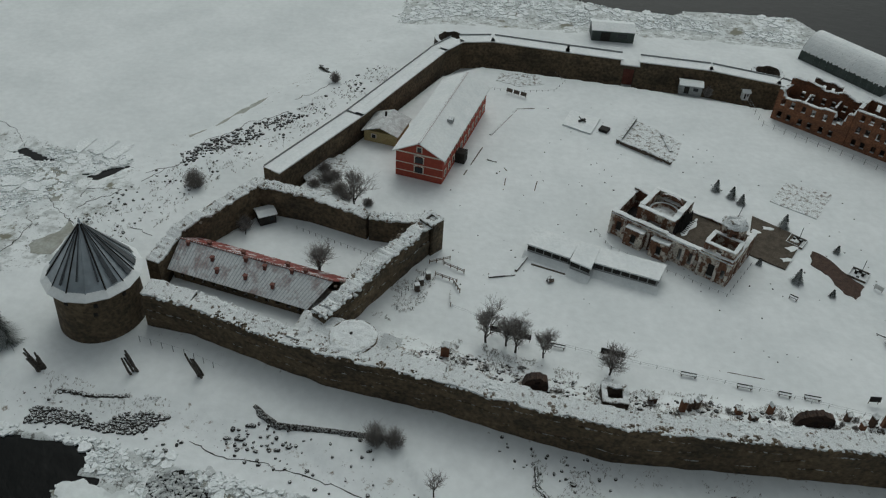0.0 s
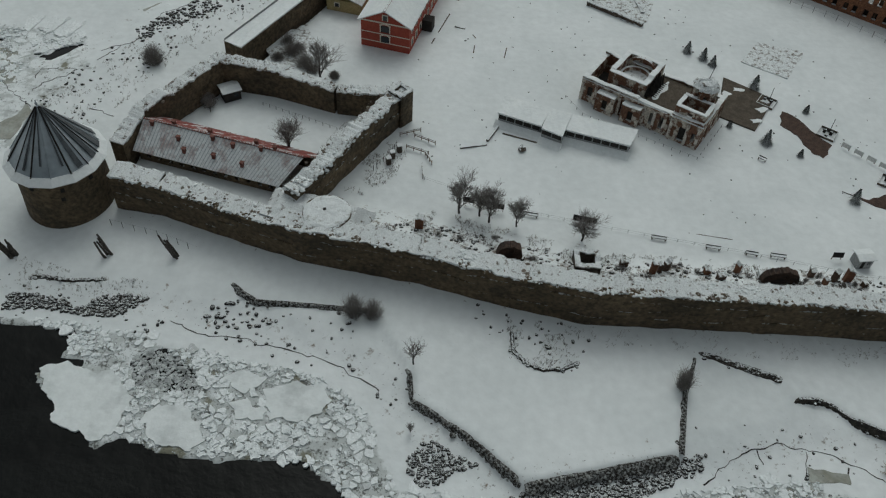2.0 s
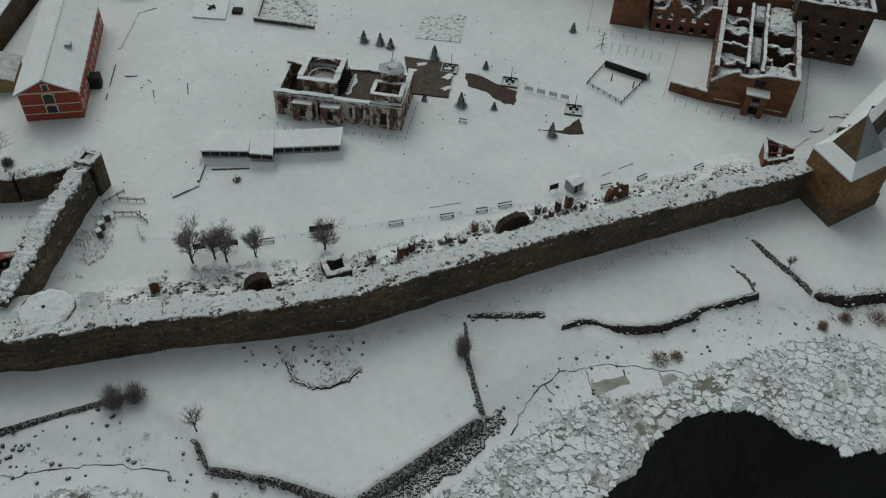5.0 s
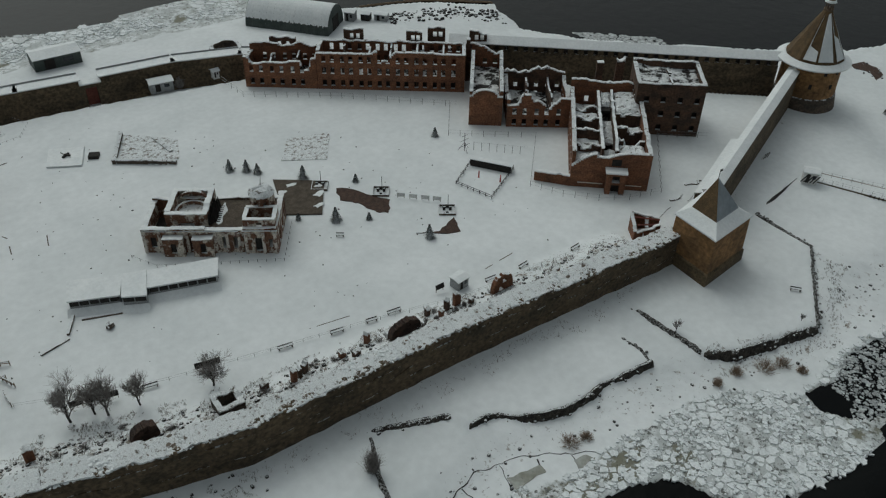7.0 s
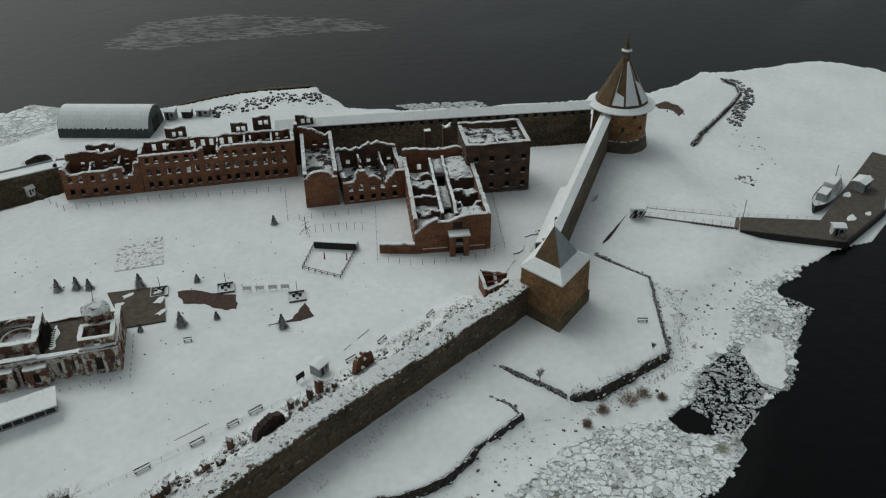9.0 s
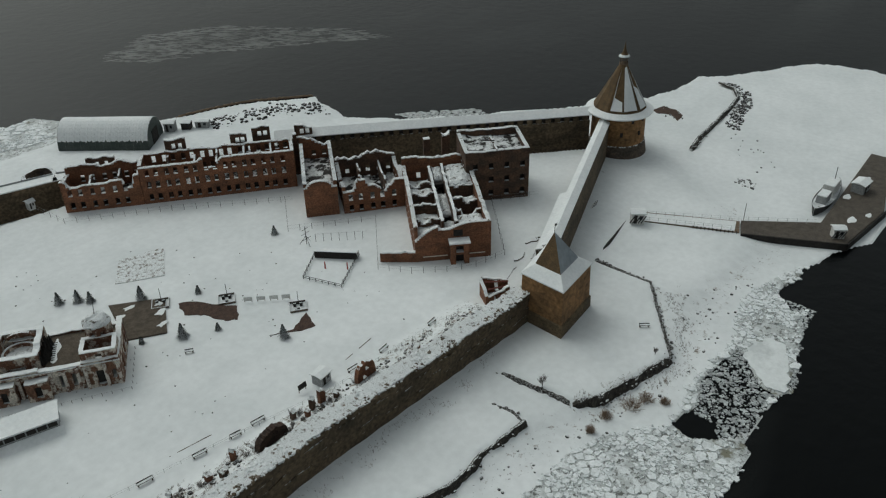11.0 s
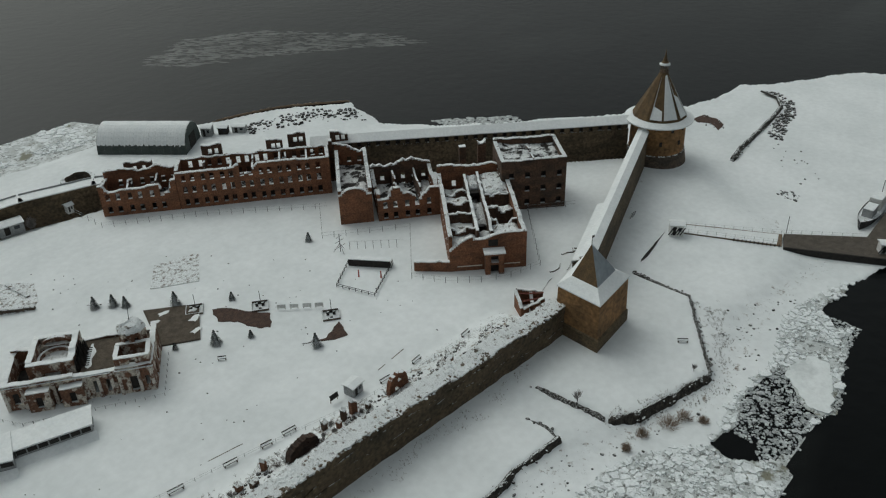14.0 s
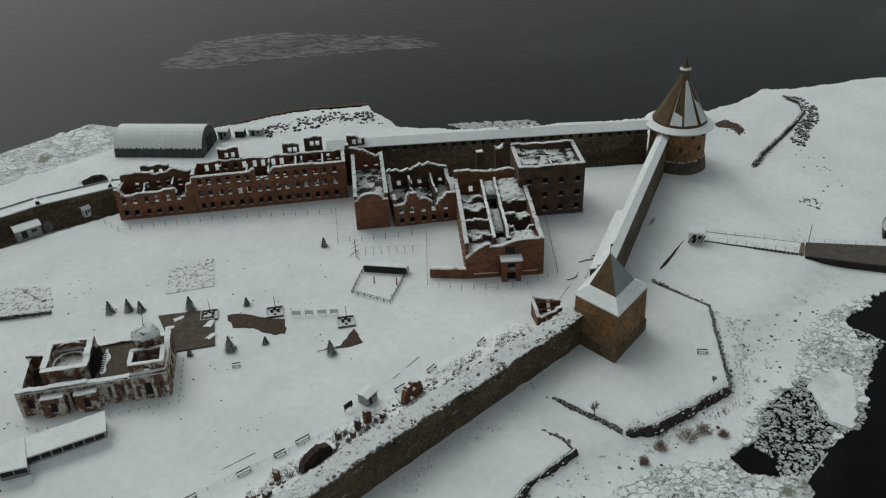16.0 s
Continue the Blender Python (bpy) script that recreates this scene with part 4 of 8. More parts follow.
def roofless(name, label, a, b, depth, top_f, top_b, rows, seed, front_holes=True, cross=6.5, floor_z=None, material=None, amp=0.5, inner=None, first=1.4, pitch=2.6, pair=0.5, w=1.15, bite=1.0, front_top=None):
    """A burnt-out brick building: outer walls with window openings, cross walls, a snowy heap of floor inside."""
    ob = thing(name, label, "ruined building")
    mt = material or M_BRICK
    o, u, n, L = frame_of(a, b)
    t = 0.8
    H = grid_holes(L, rows, w, first, pitch, pair=pair)
    caps = bmesh.new()
    bm = bmesh.new()
    wall_run(bm, o, o + u * L, t, -0.5, front_top or jag(amp, top_f, seed, 0.22, bite), 0.5 if front_top else 0.8, H if front_holes else [], caps, 0.12, ragged=0.12)
    part("front_wall", bm, mt, ob)
    bm = bmesh.new()
    p = o + n * depth
    wall_run(bm, p + u * L, p, t, -0.5, jag(amp * 1.6, top_b, seed + 1, 0.25, bite * 2.5), 0.8, grid_holes(L, rows, w, first, pitch, pair=pair), caps, 0.09)
    part("back_wall", bm, inner or mt, ob)
    for k, (s, holes) in enumerate(((0.0, True), (L - t, True))):
        bm = bmesh.new()
        q = o + u * s + n * t
        wall_run(bm, q + u * t, q + n * (depth - 2 * t) + u * t, t, -0.5, jag(amp, top_f, seed + 2 + k, 0.3, bite), 0.8, grid_holes(depth - 2 * t, rows, w, first, 2.9), caps, 0.09)
        part("side_wall", bm, mt, ob)
    k = max(1, int(L / cross))
    for i in range(1, k):
        bm = bmesh.new()
        q = o + u * (L * i / k + (i % 3 - 1) * 0.5) + n * t
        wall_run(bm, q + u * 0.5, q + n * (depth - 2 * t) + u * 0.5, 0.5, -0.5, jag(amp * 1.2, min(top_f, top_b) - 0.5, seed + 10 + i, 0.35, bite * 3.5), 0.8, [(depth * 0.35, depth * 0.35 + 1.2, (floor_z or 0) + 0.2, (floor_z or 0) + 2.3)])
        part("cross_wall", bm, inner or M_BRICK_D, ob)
    part("snow_cap", caps, M_CAP, ob)
    # heaped floor with snow and charred beams
    fz = 1.0 if floor_z is None else floor_z
    bm = bmesh.new()
    nu, nv = max(2, int(L / 0.9)), max(2, int(depth / 0.9))
    rows_v = []
    for j in range(nv + 1):
        r = []
        for i in range(nu + 1):
            q = o + u * (0.3 + (L - 0.6) * i / nu) + n * (0.3 + (depth - 0.6) * j / nv)
            z = fz + 0.55 * noise.noise(Vector((q.x * 0.5, q.y * 0.5, seed))) + 0.8 * noise.noise(Vector((q.x * 0.13, q.y * 0.13, seed * 2)))
            r.append(bm.verts.new((*q, z)))
        rows_v.append(r)
    for j in range(nv):
        for i in range(nu):
            bm.faces.new((rows_v[j][i], rows_v[j][i + 1], rows_v[j + 1][i + 1], rows_v[j + 1][i]))
    part("rubble_floor", bm, M_RUBBLE, ob, "rubble floor half buried in snow")
    # near-black fill under the floor, painting the lower windows' inside as shade
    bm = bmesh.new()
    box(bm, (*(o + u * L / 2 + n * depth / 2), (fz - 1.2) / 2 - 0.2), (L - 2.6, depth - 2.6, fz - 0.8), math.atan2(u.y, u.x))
    part("interior_shade_block", bm, M_DARK, ob)
    rng = random.Random(int(seed * 10))
    for i in range(int(L * depth / 110)):
        bm = bmesh.new()
        c = o + u * rng.uniform(2, L - 2) + n * rng.uniform(2, depth - 2)
        a0 = rng.uniform(0, 3.14)
        l = rng.uniform(1.2, 2.4)
        box(bm, (*c, fz + 0.9), (l * 2, 0.25, 0.25), a0, 0, rng.uniform(-0.3, 0.3))
        part("charred_beam", bm, M_DARK, ob)
    return ob


M_RUBBLE = mat("snowy_rubble", (0.022, 0.020, 0.017), (0.70, 0.72, 0.72), 0.32, 0.9, 0.8, fine=5, bright=0.2, lo=0.47, hi=0.55)
ROWS3 = [(1.0, 2.8), (4.6, 6.5), (8.0, 9.9)]
def stepped(levels, seed, amp=0.25):
    """A broken wall top: (from, height) levels with steep ragged steps between."""
    def top(x):
        h = levels[0][1]
        for (p, q), (p2, q2) in zip(levels, levels[1:] + [(999, levels[-1][1])]):
            if p <= x < p2:
                h = q + (q2 - q) * max(0.0, min(1.0, (x - p2 + 0.9) / 0.9))
        return h + amp * (noise.noise(Vector((x * 1.1, seed, 0))) + 0.5 * noise.noise(Vector((x * 3.0, seed, 4))))
    return top


roofless("prison_barracks_low_end", "burnt-out red brick barracks end with broken lower walls", (86.8, 203.2), (102.5, 190.8), 9.5, 7.8, 9.0, ROWS3[:2], 1.3, floor_z=2.5, amp=0.7, front_top=stepped([(0, 9.0), (2.2, 6.9), (5.0, 7.4), (12.5, 7.9), (16.5, 5.4), (18.6, 9.0)], 3))
roofless("prison_barracks", "long roofless red brick prison barracks with three rows of empty windows", (102.6, 190.7), (134.8, 165.6), 9.5, 11.0, 10.6, ROWS3, 2.7, floor_z=3.5, amp=0.45, bite=0.8, pitch=2.3, front_top=stepped([(0, 10.6), (16.0, 11.6), (17.4, 8.6), (20.5, 10.4), (21.5, 11.3), (33, 11.0)], 5, 0.2))
roofless("prison_wing", "narrow roofless red brick wing with snowy top and arched gable", (124.4, 150.5), (131.0, 145.0), 25.5, 9.6, 11.5, [(3.2, 4.9), (6.0, 7.6)], 4.1, front_holes=False, floor_z=5.0, amp=0.9, pitch=2.9, cross=20.0, front_top=lambda x: 8.2 + 1.9 * math.sqrt(max(0.0, 1 - ((x - 4.1) / 3.4) ** 2)))
roofless("prison_link", "low ruined brick range with scalloped broken wall tops", (131.8, 144.0), (145.0, 134.0), 17, 6.6, 8.5, [(0.6, 2.3), (3.6, 5.4)], 5.9, floor_z=2.2, amp=1.4, bite=1.5, cross=4.4, inner=M_BRICK_D, front_top=stepped([(0, 6.2), (3.6, 9.2), (6.9, 7.4), (9.4, 6.6), (10.6, 5.2), (12.0, 6.9), (13.6, 8.2)], 8, 0.3))
roofless("prison_block", "large roofless red brick prison block with snow-filled cells", (125.7, 113.9), (138.9, 101.6), 35, 9.2, 10.5, [(1.2, 2.8), (4.8, 6.4)], 7.7, front_holes=False, floor_z=3.0, amp=0.7, bite=0.9, cross=60.0, first=3.0, pitch=3.2, front_top=lambda x: (5.6 + 3.6 * math.sin(min(1.0, x / 6.0) * 1.5)) if x < 6.0 else (8.2 if x < 8.0 else 8.2 + 1.5 * math.sin(min(1.0, (x - 8.0) / 5.5) * 1.57)))
roofless("prison_tall_wing", "tall dark brick prison wing with empty windows and snowy top", (156.0, 122.8), (168.8, 111.6), 13.5, 14.3, 14.8, [(1.4, 3.0), (5.3, 6.9), (9.2, 10.8)], 9.2, floor_z=13.1, amp=0.35, bite=0.3, cross=8, material=M_BRICK_D, first=2.0, pitch=4.2, pair=0.0, w=1.3)

# inner cross walls of the prison block: a corridor and cells
o, u, n, L = frame_of((125.7, 113.9), (138.9, 101.6))
cells = thing("prison_cell_walls", "broken inner cell walls of the prison block under snow", "ruined wall")
caps = bmesh.new()
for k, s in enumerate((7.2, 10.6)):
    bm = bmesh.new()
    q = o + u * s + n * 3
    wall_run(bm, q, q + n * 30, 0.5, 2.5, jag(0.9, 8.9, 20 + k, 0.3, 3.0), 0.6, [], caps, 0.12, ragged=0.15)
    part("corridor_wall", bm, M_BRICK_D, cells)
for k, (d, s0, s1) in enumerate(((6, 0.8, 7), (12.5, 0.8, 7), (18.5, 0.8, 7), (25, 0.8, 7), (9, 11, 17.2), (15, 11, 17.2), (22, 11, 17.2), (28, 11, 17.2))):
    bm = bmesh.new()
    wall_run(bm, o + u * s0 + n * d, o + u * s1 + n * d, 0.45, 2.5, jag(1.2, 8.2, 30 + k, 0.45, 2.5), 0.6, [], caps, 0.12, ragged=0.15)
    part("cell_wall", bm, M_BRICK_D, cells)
part("snow_cap", caps, M_SNOW, cells)
M_VAULT = mat("weedy_snow_on_vaults", (0.10, 0.085, 0.065), (0.72, 0.745, 0.75), 0.7, 0.9, 0.9, fine=5, bright=0.15, lo=0.36, hi=0.44)
for k, (s0, s1, d0, d1, z) in enumerate(((0.9, 7.1, 1.0, 12.4, 6.2), (0.9, 7.1, 13.0, 18.4, 5.2), (0.9, 7.1, 19.0, 24.9, 6.6), (0.9, 7.1, 25.6, 33.8, 4.6), (7.8, 10.5, 1.0, 7.0, 6.6), (7.8, 10.5, 11.0, 22.0, 6.4), (7.8, 10.5, 26.5, 33.8, 8.2),
                                            (11.2, 17.1, 1.0, 8.6, 7.5), (11.2, 17.1, 15.6, 18.0, 7.2), (11.2, 17.1, 22.6, 33.8, 8.7))):
    bm = bmesh.new()
    vs = {}
    nu, nv = max(2, int((s1 - s0) / 0.8)), max(2, int((d1 - d0) / 0.8))
    for i in range(nu + 1):
        for j in range(nv + 1):
            q = o + u * (s0 + (s1 - s0) * i / nu) + n * (d0 + (d1 - d0) * j / nv)
            lip = -0.5 if i in (0, nu) or j in (0, nv) else 0.0
            vs[i, j] = bm.verts.new((*q, z + lip + 0.7 * noise.noise(Vector((q.x * 0.4, q.y * 0.4, k))) + 0.25 * noise.noise(Vector((q.x * 1.3, q.y * 1.3, k)))))
    for i in range(nu):
        for j in range(nv):
            bm.faces.new((vs[i, j], vs[i + 1, j], vs[i + 1, j + 1], vs[i, j + 1]))
    r = bmesh.ops.extrude_face_region(bm, geom=bm.faces[:])
    for v in r["geom"]:
        if isinstance(v, bmesh.types.BMVert):
            v.co.z -= 0.8
    bmesh.ops.recalc_face_normals(bm, faces=bm.faces[:])
    part("vault", bm, M_VAULT, cells, "vault top under weedy snow")
# near-black block whose colour stands in for the shade down an open shaft
for d, s in ((26, 8.6),):
    bm = bmesh.new()
    box(bm, (*(o + u * s + n * d), 6.9), (2.6, 2.8, 0.9), math.atan2(u.y, u.x))
    part("shaft", bm, M_DARK, cells)
# entrance porch on the end wall
porch = thing("prison_porch", "projecting brick entrance porch with arched openings and snowy top", "porch")
bm = bmesh.new()
p0 = o + u * 8.1 - n * 2.4
wall_run(bm, p0, p0 + u * 4.4, 2.3, -0.4, 5.6, 0.7, [(1.2, 3.2, -0.4, 2.6), (1.3, 3.1, 3.2, 5.0)], side=1)
part("wall", bm, M_BRICK, porch)
bm = bmesh.new()
box(bm, (*(p0 + u * 2.2 + n * 1.15), 5.75), (5.0, 2.9, 0.35), math.atan2(u.y, u.x))
part("snow_cap", bm, M_SNOW, porch)
# near-black slabs paint the shade inside the porch arches and the lunette
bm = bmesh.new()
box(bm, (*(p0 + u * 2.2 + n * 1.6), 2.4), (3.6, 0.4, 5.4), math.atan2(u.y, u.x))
part("doorway_shade_block", bm, M_DARK, porch)
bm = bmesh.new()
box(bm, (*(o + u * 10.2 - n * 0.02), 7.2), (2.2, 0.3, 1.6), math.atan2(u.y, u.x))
part("lunette_shade_block", bm, M_DARK, porch)
bm = bmesh.new()
for s0, s1 in ((1.8, 7.6), (12.8, 16.6)):
    c = o + u * (s0 + s1) / 2 - n * 0.06
    box(bm, (*c, 1.3), (s1 - s0, 0.2, 0.18), math.atan2(u.y, u.x))
part("ledge", bm, M_TRIM, porch)
ruined_wall("yard_wall", "low red brick yard wall with snow on top", [(120.6, 120.6), (125.7, 113.9)], [2.6, 2.6], 0.8, -0.3, 8.0, 0.1, material=M_BRICK, cap=M_SNOW)
# brick stumps standing behind the barracks
for k, (x, y, zt, w) in enumerate(((101, 207, 9.8, 7.5), (116.5, 193.5, 13.2, 5.5), (130, 183, 13.0, 4.5), (136, 180.5, 13.5, 5.0), (146, 174, 12.4, 5.0), (162.3, 141.5, 11.5, 1.8), (166.6, 138.2, 12.2, 2.2), (140.5, 171.5, 12.0, 1.0))):
    st = thing("brick_stump", "broken dark brick wall stump behind the barracks", "ruined wall", group="brick stumps")
    bm, cb = bmesh.new(), bmesh.new()
    d = Vector((0.79, -0.61))
    a0 = Vector((x, y)) - d * w / 2
    wall_run(bm, a0, a0 + d * w, 1.3, -3, jag(0.5, zt, 50 + k, 0.5, 1.0), 0.6, [(w * 0.3, w * 0.3 + 1.1, zt - 2.6, zt - 1.2), (w * 0.62, w * 0.62 + 1.1, zt - 2.6, zt - 1.2)] if w > 4 else [], cb, 0.15)
    part("masonry", bm, M_BRICK_D, st)
    part("snow_cap", cb, M_SNOW, st)

# ---- ruined church ----
CO, CU, CN, CL = frame_of((35.9, 146.6), (58.3, 130.9))
church = thing("church_ruin", "roofless ruined church with flaking white plaster over red brick", "church")
ca = math.atan2(CU.y, CU.x)


def cw(name, s0, d0, s1, d1, thick, top, holes=(), seed=1.0, amp=0.25, bite=0.3, material=None, z0=-0.4, side=1):
    bm, cb = bmesh.new(), bmesh.new()
    wall_run(bm, CO + CU * s0 + CN * d0, CO + CU * s1 + CN * d1, thick, z0, jag(amp, top, seed, 0.4, bite), 0.6, holes, cb, 0.1, side, ragged=0.16)
    w = part(name, bm, material or M_CHURCH, church)
    part("snow_cap", cb, M_SNOW, w)
    return w


M_CHURCH = mat("plaster_flaking_off_brick", (0.15, 0.075, 0.045), (0.55, 0.50, 0.43), 0.55, 0.9, 0.6, snow=0.42, cells=2.5, streak=0.8, fine=5, lo=0.49, hi=0.56)
cw("front_wall", 0, 0, 6.0, 0, 0.9, 5.8, [(1.6, 2.8, 1.4, 3.9), (4.2, 5.2, 1.4, 3.9)], 1.0)
cw("front_wall", 6.0, 0, 13.0, 0, 0.9, 6.0, [(0.8, 2.0, 1.2, 3.9), (3.6, 5.0, 0.4, 3.8)], 2.0)
cw("front_wall", 13.0, 0, 20.6, 0, 0.9, 5.9, [(0.9, 2.0, 1.2, 4.0), (3.2, 4.3, 1.2, 4.0), (5.5, 6.6, 1.2, 4.0)], 3.0, 0.1)
cw("front_wall", 20.8, -0.35, 27.6, -0.35, 0.9, 6.4, [(2.2, 3.8, 0.6, 3.9), (5.0, 5.8, 1.6, 3.6)], 4.0, 0.1, 0.1)
cw("end_wall", 27.6, 0.6, 27.6, 12.8, 0.9, 6.2, [(2.2, 3.6, 0.4, 3.6), (6.0, 7.2, 1.2, 3.8), (9.5, 10.6, 1.2, 3.8)], 5.0, 0.2)
cw("apse_wall", 0, 0.9, 0, 10.5, 0.9, 5.8, [(3.4, 4.6, 1.2, 3.8)], 6.0, 0.25, 0.4, side=-1)
cw("back_wall", 0, 10.5, 11.5, 10.5, 0.9, 6.5, [(2, 3.2, 1.5, 3.8), (7, 8.2, 1.5, 3.8)], 7.0, 0.3, 0.4)
cw("back_wall", 12.0, 11.9, 27.6, 11.9, 0.9, 5.6, [(3, 4.2, 1.5, 3.8), (8, 9.2, 1.5, 3.8)], 8.0, 0.2, 0.2)
# square crossing with its ring of arches
cw("crossing_wall", 4.6, 2.6, 13.2, 2.6, 0.9, 7.9, [(2.8, 5.8, 0, 5.6)], 9.0, 0.15, 0.2)
cw("crossing_wall", 4.6, 11.2, 13.2, 11.2, 0.9, 8.0, [(2.8, 5.8, 0, 5.6)], 10.0, 0.15, 0.2)
cw("crossing_wall", 4.6, 3.5, 4.6, 11.2, 0.9, 8.0, [(2.4, 5.2, 0, 5.6)], 11.0, 0.15, 0.2, side=-1)
cw("crossing_wall", 13.2, 3.5, 13.2, 11.2, 1.0, 8.0, [(2.4, 5.2, 0, 5.0)], 12.0, 0.6, 0.8)
for k in range(16):
    bm = bmesh.new()
    q = CO + CU * (13.5 + 0.5 * (k % 3)) + CN * (3.0 + 0.42 * k)
    hh = 2.6 + 1.6 * noise.noise(Vector((k * 1.7, 3, 1))) + (0.9 if k in (5, 8, 9) else 0)
    rod(bm, (*q, 5.1), (q.x + 0.15 * math.sin(k * 2.1), q.y + 0.15 * math.cos(k * 1.3), 5.2 + hh), 0.42, 5, 0.07)
    part("charred_post", bm, M_DARK, church, "charred jagged upright timber")
cc = CO + CU * 8.9 + CN * 7.2
bm = bmesh.new()
lathe(bm, cc, [(3.3, 5.0), (3.3, 6.0), (2.95, 6.1), (2.9, 5.0)], 24)
ring = part("arch_ring", bm, M_CHURCH, church, "broken ring wall under the lost dome")
bm = bmesh.new()
lathe(bm, cc, [(3.36, 5.98), (3.32, 6.14), (2.95, 6.2), (2.88, 6.05)], 24)
part("snow_cap", bm, M_SNOW, ring)
bm = bmesh.new()
box(bm, (*cc, 4.9), (8.0, 8.0, 0.5), ca)
part("vault", bm, M_PLAT, church)
# near-black floor block that also paints the church's inside as shaded
bm = bmesh.new()
box(bm, (*(CO + CU * 2.6 + CN * 5.2), 1.2), (4.0, 9.0, 1.6), ca)
part("rubble_floor", bm, M_DARK, church)
# nave floor slab, swept bare
bm = bmesh.new()
box(bm, (*(CO + CU * 20.6 + CN * 6.6), 5.0), (13.0, 10.4, 0.5), ca)
part("roof_slab", bm, M_DIRT, church, "bare brown roof slab")
bm = bmesh.new()
pts = []
for i in range(24):
    a = 6.283 * i / 24
    q = CO + CU * (15.3 + (0.75 + 0.35 * math.sin(5 * a)) * math.cos(a)) + CN * (6.6 + 4.0 * math.sin(a))
    pts.append((q.x, q.y))
prism(bm, pts, 5.2, 5.3)
part("snow_patch", bm, M_SNOW, church)
for i in range(9):
    bm = bmesh.new()
    box(bm, (*(CO + CU * 14.9 + CN * (3.6 + 0.7 * i)), 5.36), (1.1, 0.14, 0.12), ca)
    part("ladder_rung", bm, M_DARK, church)
# standing arch at the back of the crossing
bm = bmesh.new()
for k in range(12):
    a0 = math.pi * (k + 0.5) / 12
    q = CO + CU * (8.9 - 3.3 * math.cos(a0)) + CN * 10.6
    box(bm, (*q, 5.2 + 2.9 * math.sin(a0)), (1.0, 0.7, 0.55), ca, 0, -math.pi / 2 + a0)
part("standing_arch", bm, M_CHURCH, church)
# attic over the porch
cw("attic_wall", 20.9, 0.2, 27.4, 0.2, 0.6, 8.2, [(2.6, 3.8, 6.2, 7.4)], 13.0, 0.1, 0.1, z0=5.2)
cw("attic_wall", 20.9, 4.6, 27.4, 4.6, 0.6, 8.2, [], 14.0, 0.1, 0.1, z0=5.2)
cw("attic_wall", 20.9, 0.8, 20.9, 4.6, 0.6, 8.2, [], 15.0, 0.1, 0.1, z0=5.2, side=-1)
cw("attic_wall", 27.4, 0.8, 27.4, 4.6, 0.6, 8.2, [], 16.0, 0.1, 0.1, z0=5.2)
# bell tower stump with corner columns
bc = CO + CU * 24.0 + CN * 7.2
bt = bmesh.new()
for k in range(8):
    a = 2 * math.pi * k / 8 + 0.2
    c2 = bc + Vector((math.cos(a), math.sin(a))) * 2.15
    box(bt, (*c2, 7.6), (0.8, 1.0, 5.2), a)
    a += math.pi / 8
    c2 = bc + Vector((math.cos(a), math.sin(a))) * 2.05
    box(bt, (*c2, 9.6), (0.5, 1.2, 1.2), a)
    box(bt, (*c2, 5.8), (0.5, 1.2, 1.6), a)
part("bell_tower_stump", bt, M_CHURCH, church, "stump of the octagonal bell tower with open arches")
bm = bmesh.new()
rings = lathe(bm, bc, [(2.7, 10.0), (2.75, 10.3), (2.3, 10.9), (1.6, 11.3), (0.8, 11.5), (0.02, 11.6)], 18)
for r in rings:
    for v in r:
        v.co += Vector((noise.noise(v.co * 0.9), noise.noise(v.co * 1.1 + Vector((9, 0, 0))), 1.3 * noise.noise(v.co * 0.8))) * 0.45
part("snow_mound", bm, M_CAP, church)
bm = bmesh.new()
rod(bm, (*bc, 12.0), (bc.x + 0.4, bc.y, 15.2), 0.06, 5)
part("mast", bm, M_DARK, church)
bm = bmesh.new()
box(bm, (*(CO + CU * 10.0 - CN * 0.1), 5.35), (19.6, 0.5, 0.3), ca)
box(bm, (*(CO + CU * 24.2 - CN * 0.5), 5.75), (7.2, 0.6, 0.3), ca)
part("cornice", bm, M_CHURCH, church)
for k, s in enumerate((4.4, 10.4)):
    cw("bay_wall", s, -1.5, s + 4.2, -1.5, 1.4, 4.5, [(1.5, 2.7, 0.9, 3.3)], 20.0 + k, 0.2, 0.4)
    # dark slab painting the shade behind the bay window
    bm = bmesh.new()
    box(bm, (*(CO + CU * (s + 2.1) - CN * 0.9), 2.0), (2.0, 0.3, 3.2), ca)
    part("window_shade_block", bm, M_DARK, church)
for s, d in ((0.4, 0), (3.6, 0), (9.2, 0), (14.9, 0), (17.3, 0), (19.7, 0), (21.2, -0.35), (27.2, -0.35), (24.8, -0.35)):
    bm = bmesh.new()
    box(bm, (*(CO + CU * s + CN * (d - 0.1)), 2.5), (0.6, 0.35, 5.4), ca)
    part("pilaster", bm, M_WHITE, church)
# near-black slabs set in the openings, their colour standing in for interior shade
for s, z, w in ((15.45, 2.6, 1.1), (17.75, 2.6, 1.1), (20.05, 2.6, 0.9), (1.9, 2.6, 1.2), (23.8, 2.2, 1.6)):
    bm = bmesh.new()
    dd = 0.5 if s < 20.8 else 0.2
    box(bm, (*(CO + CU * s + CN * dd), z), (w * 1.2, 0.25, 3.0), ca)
    part("window_shade_block", bm, M_DARK, church)
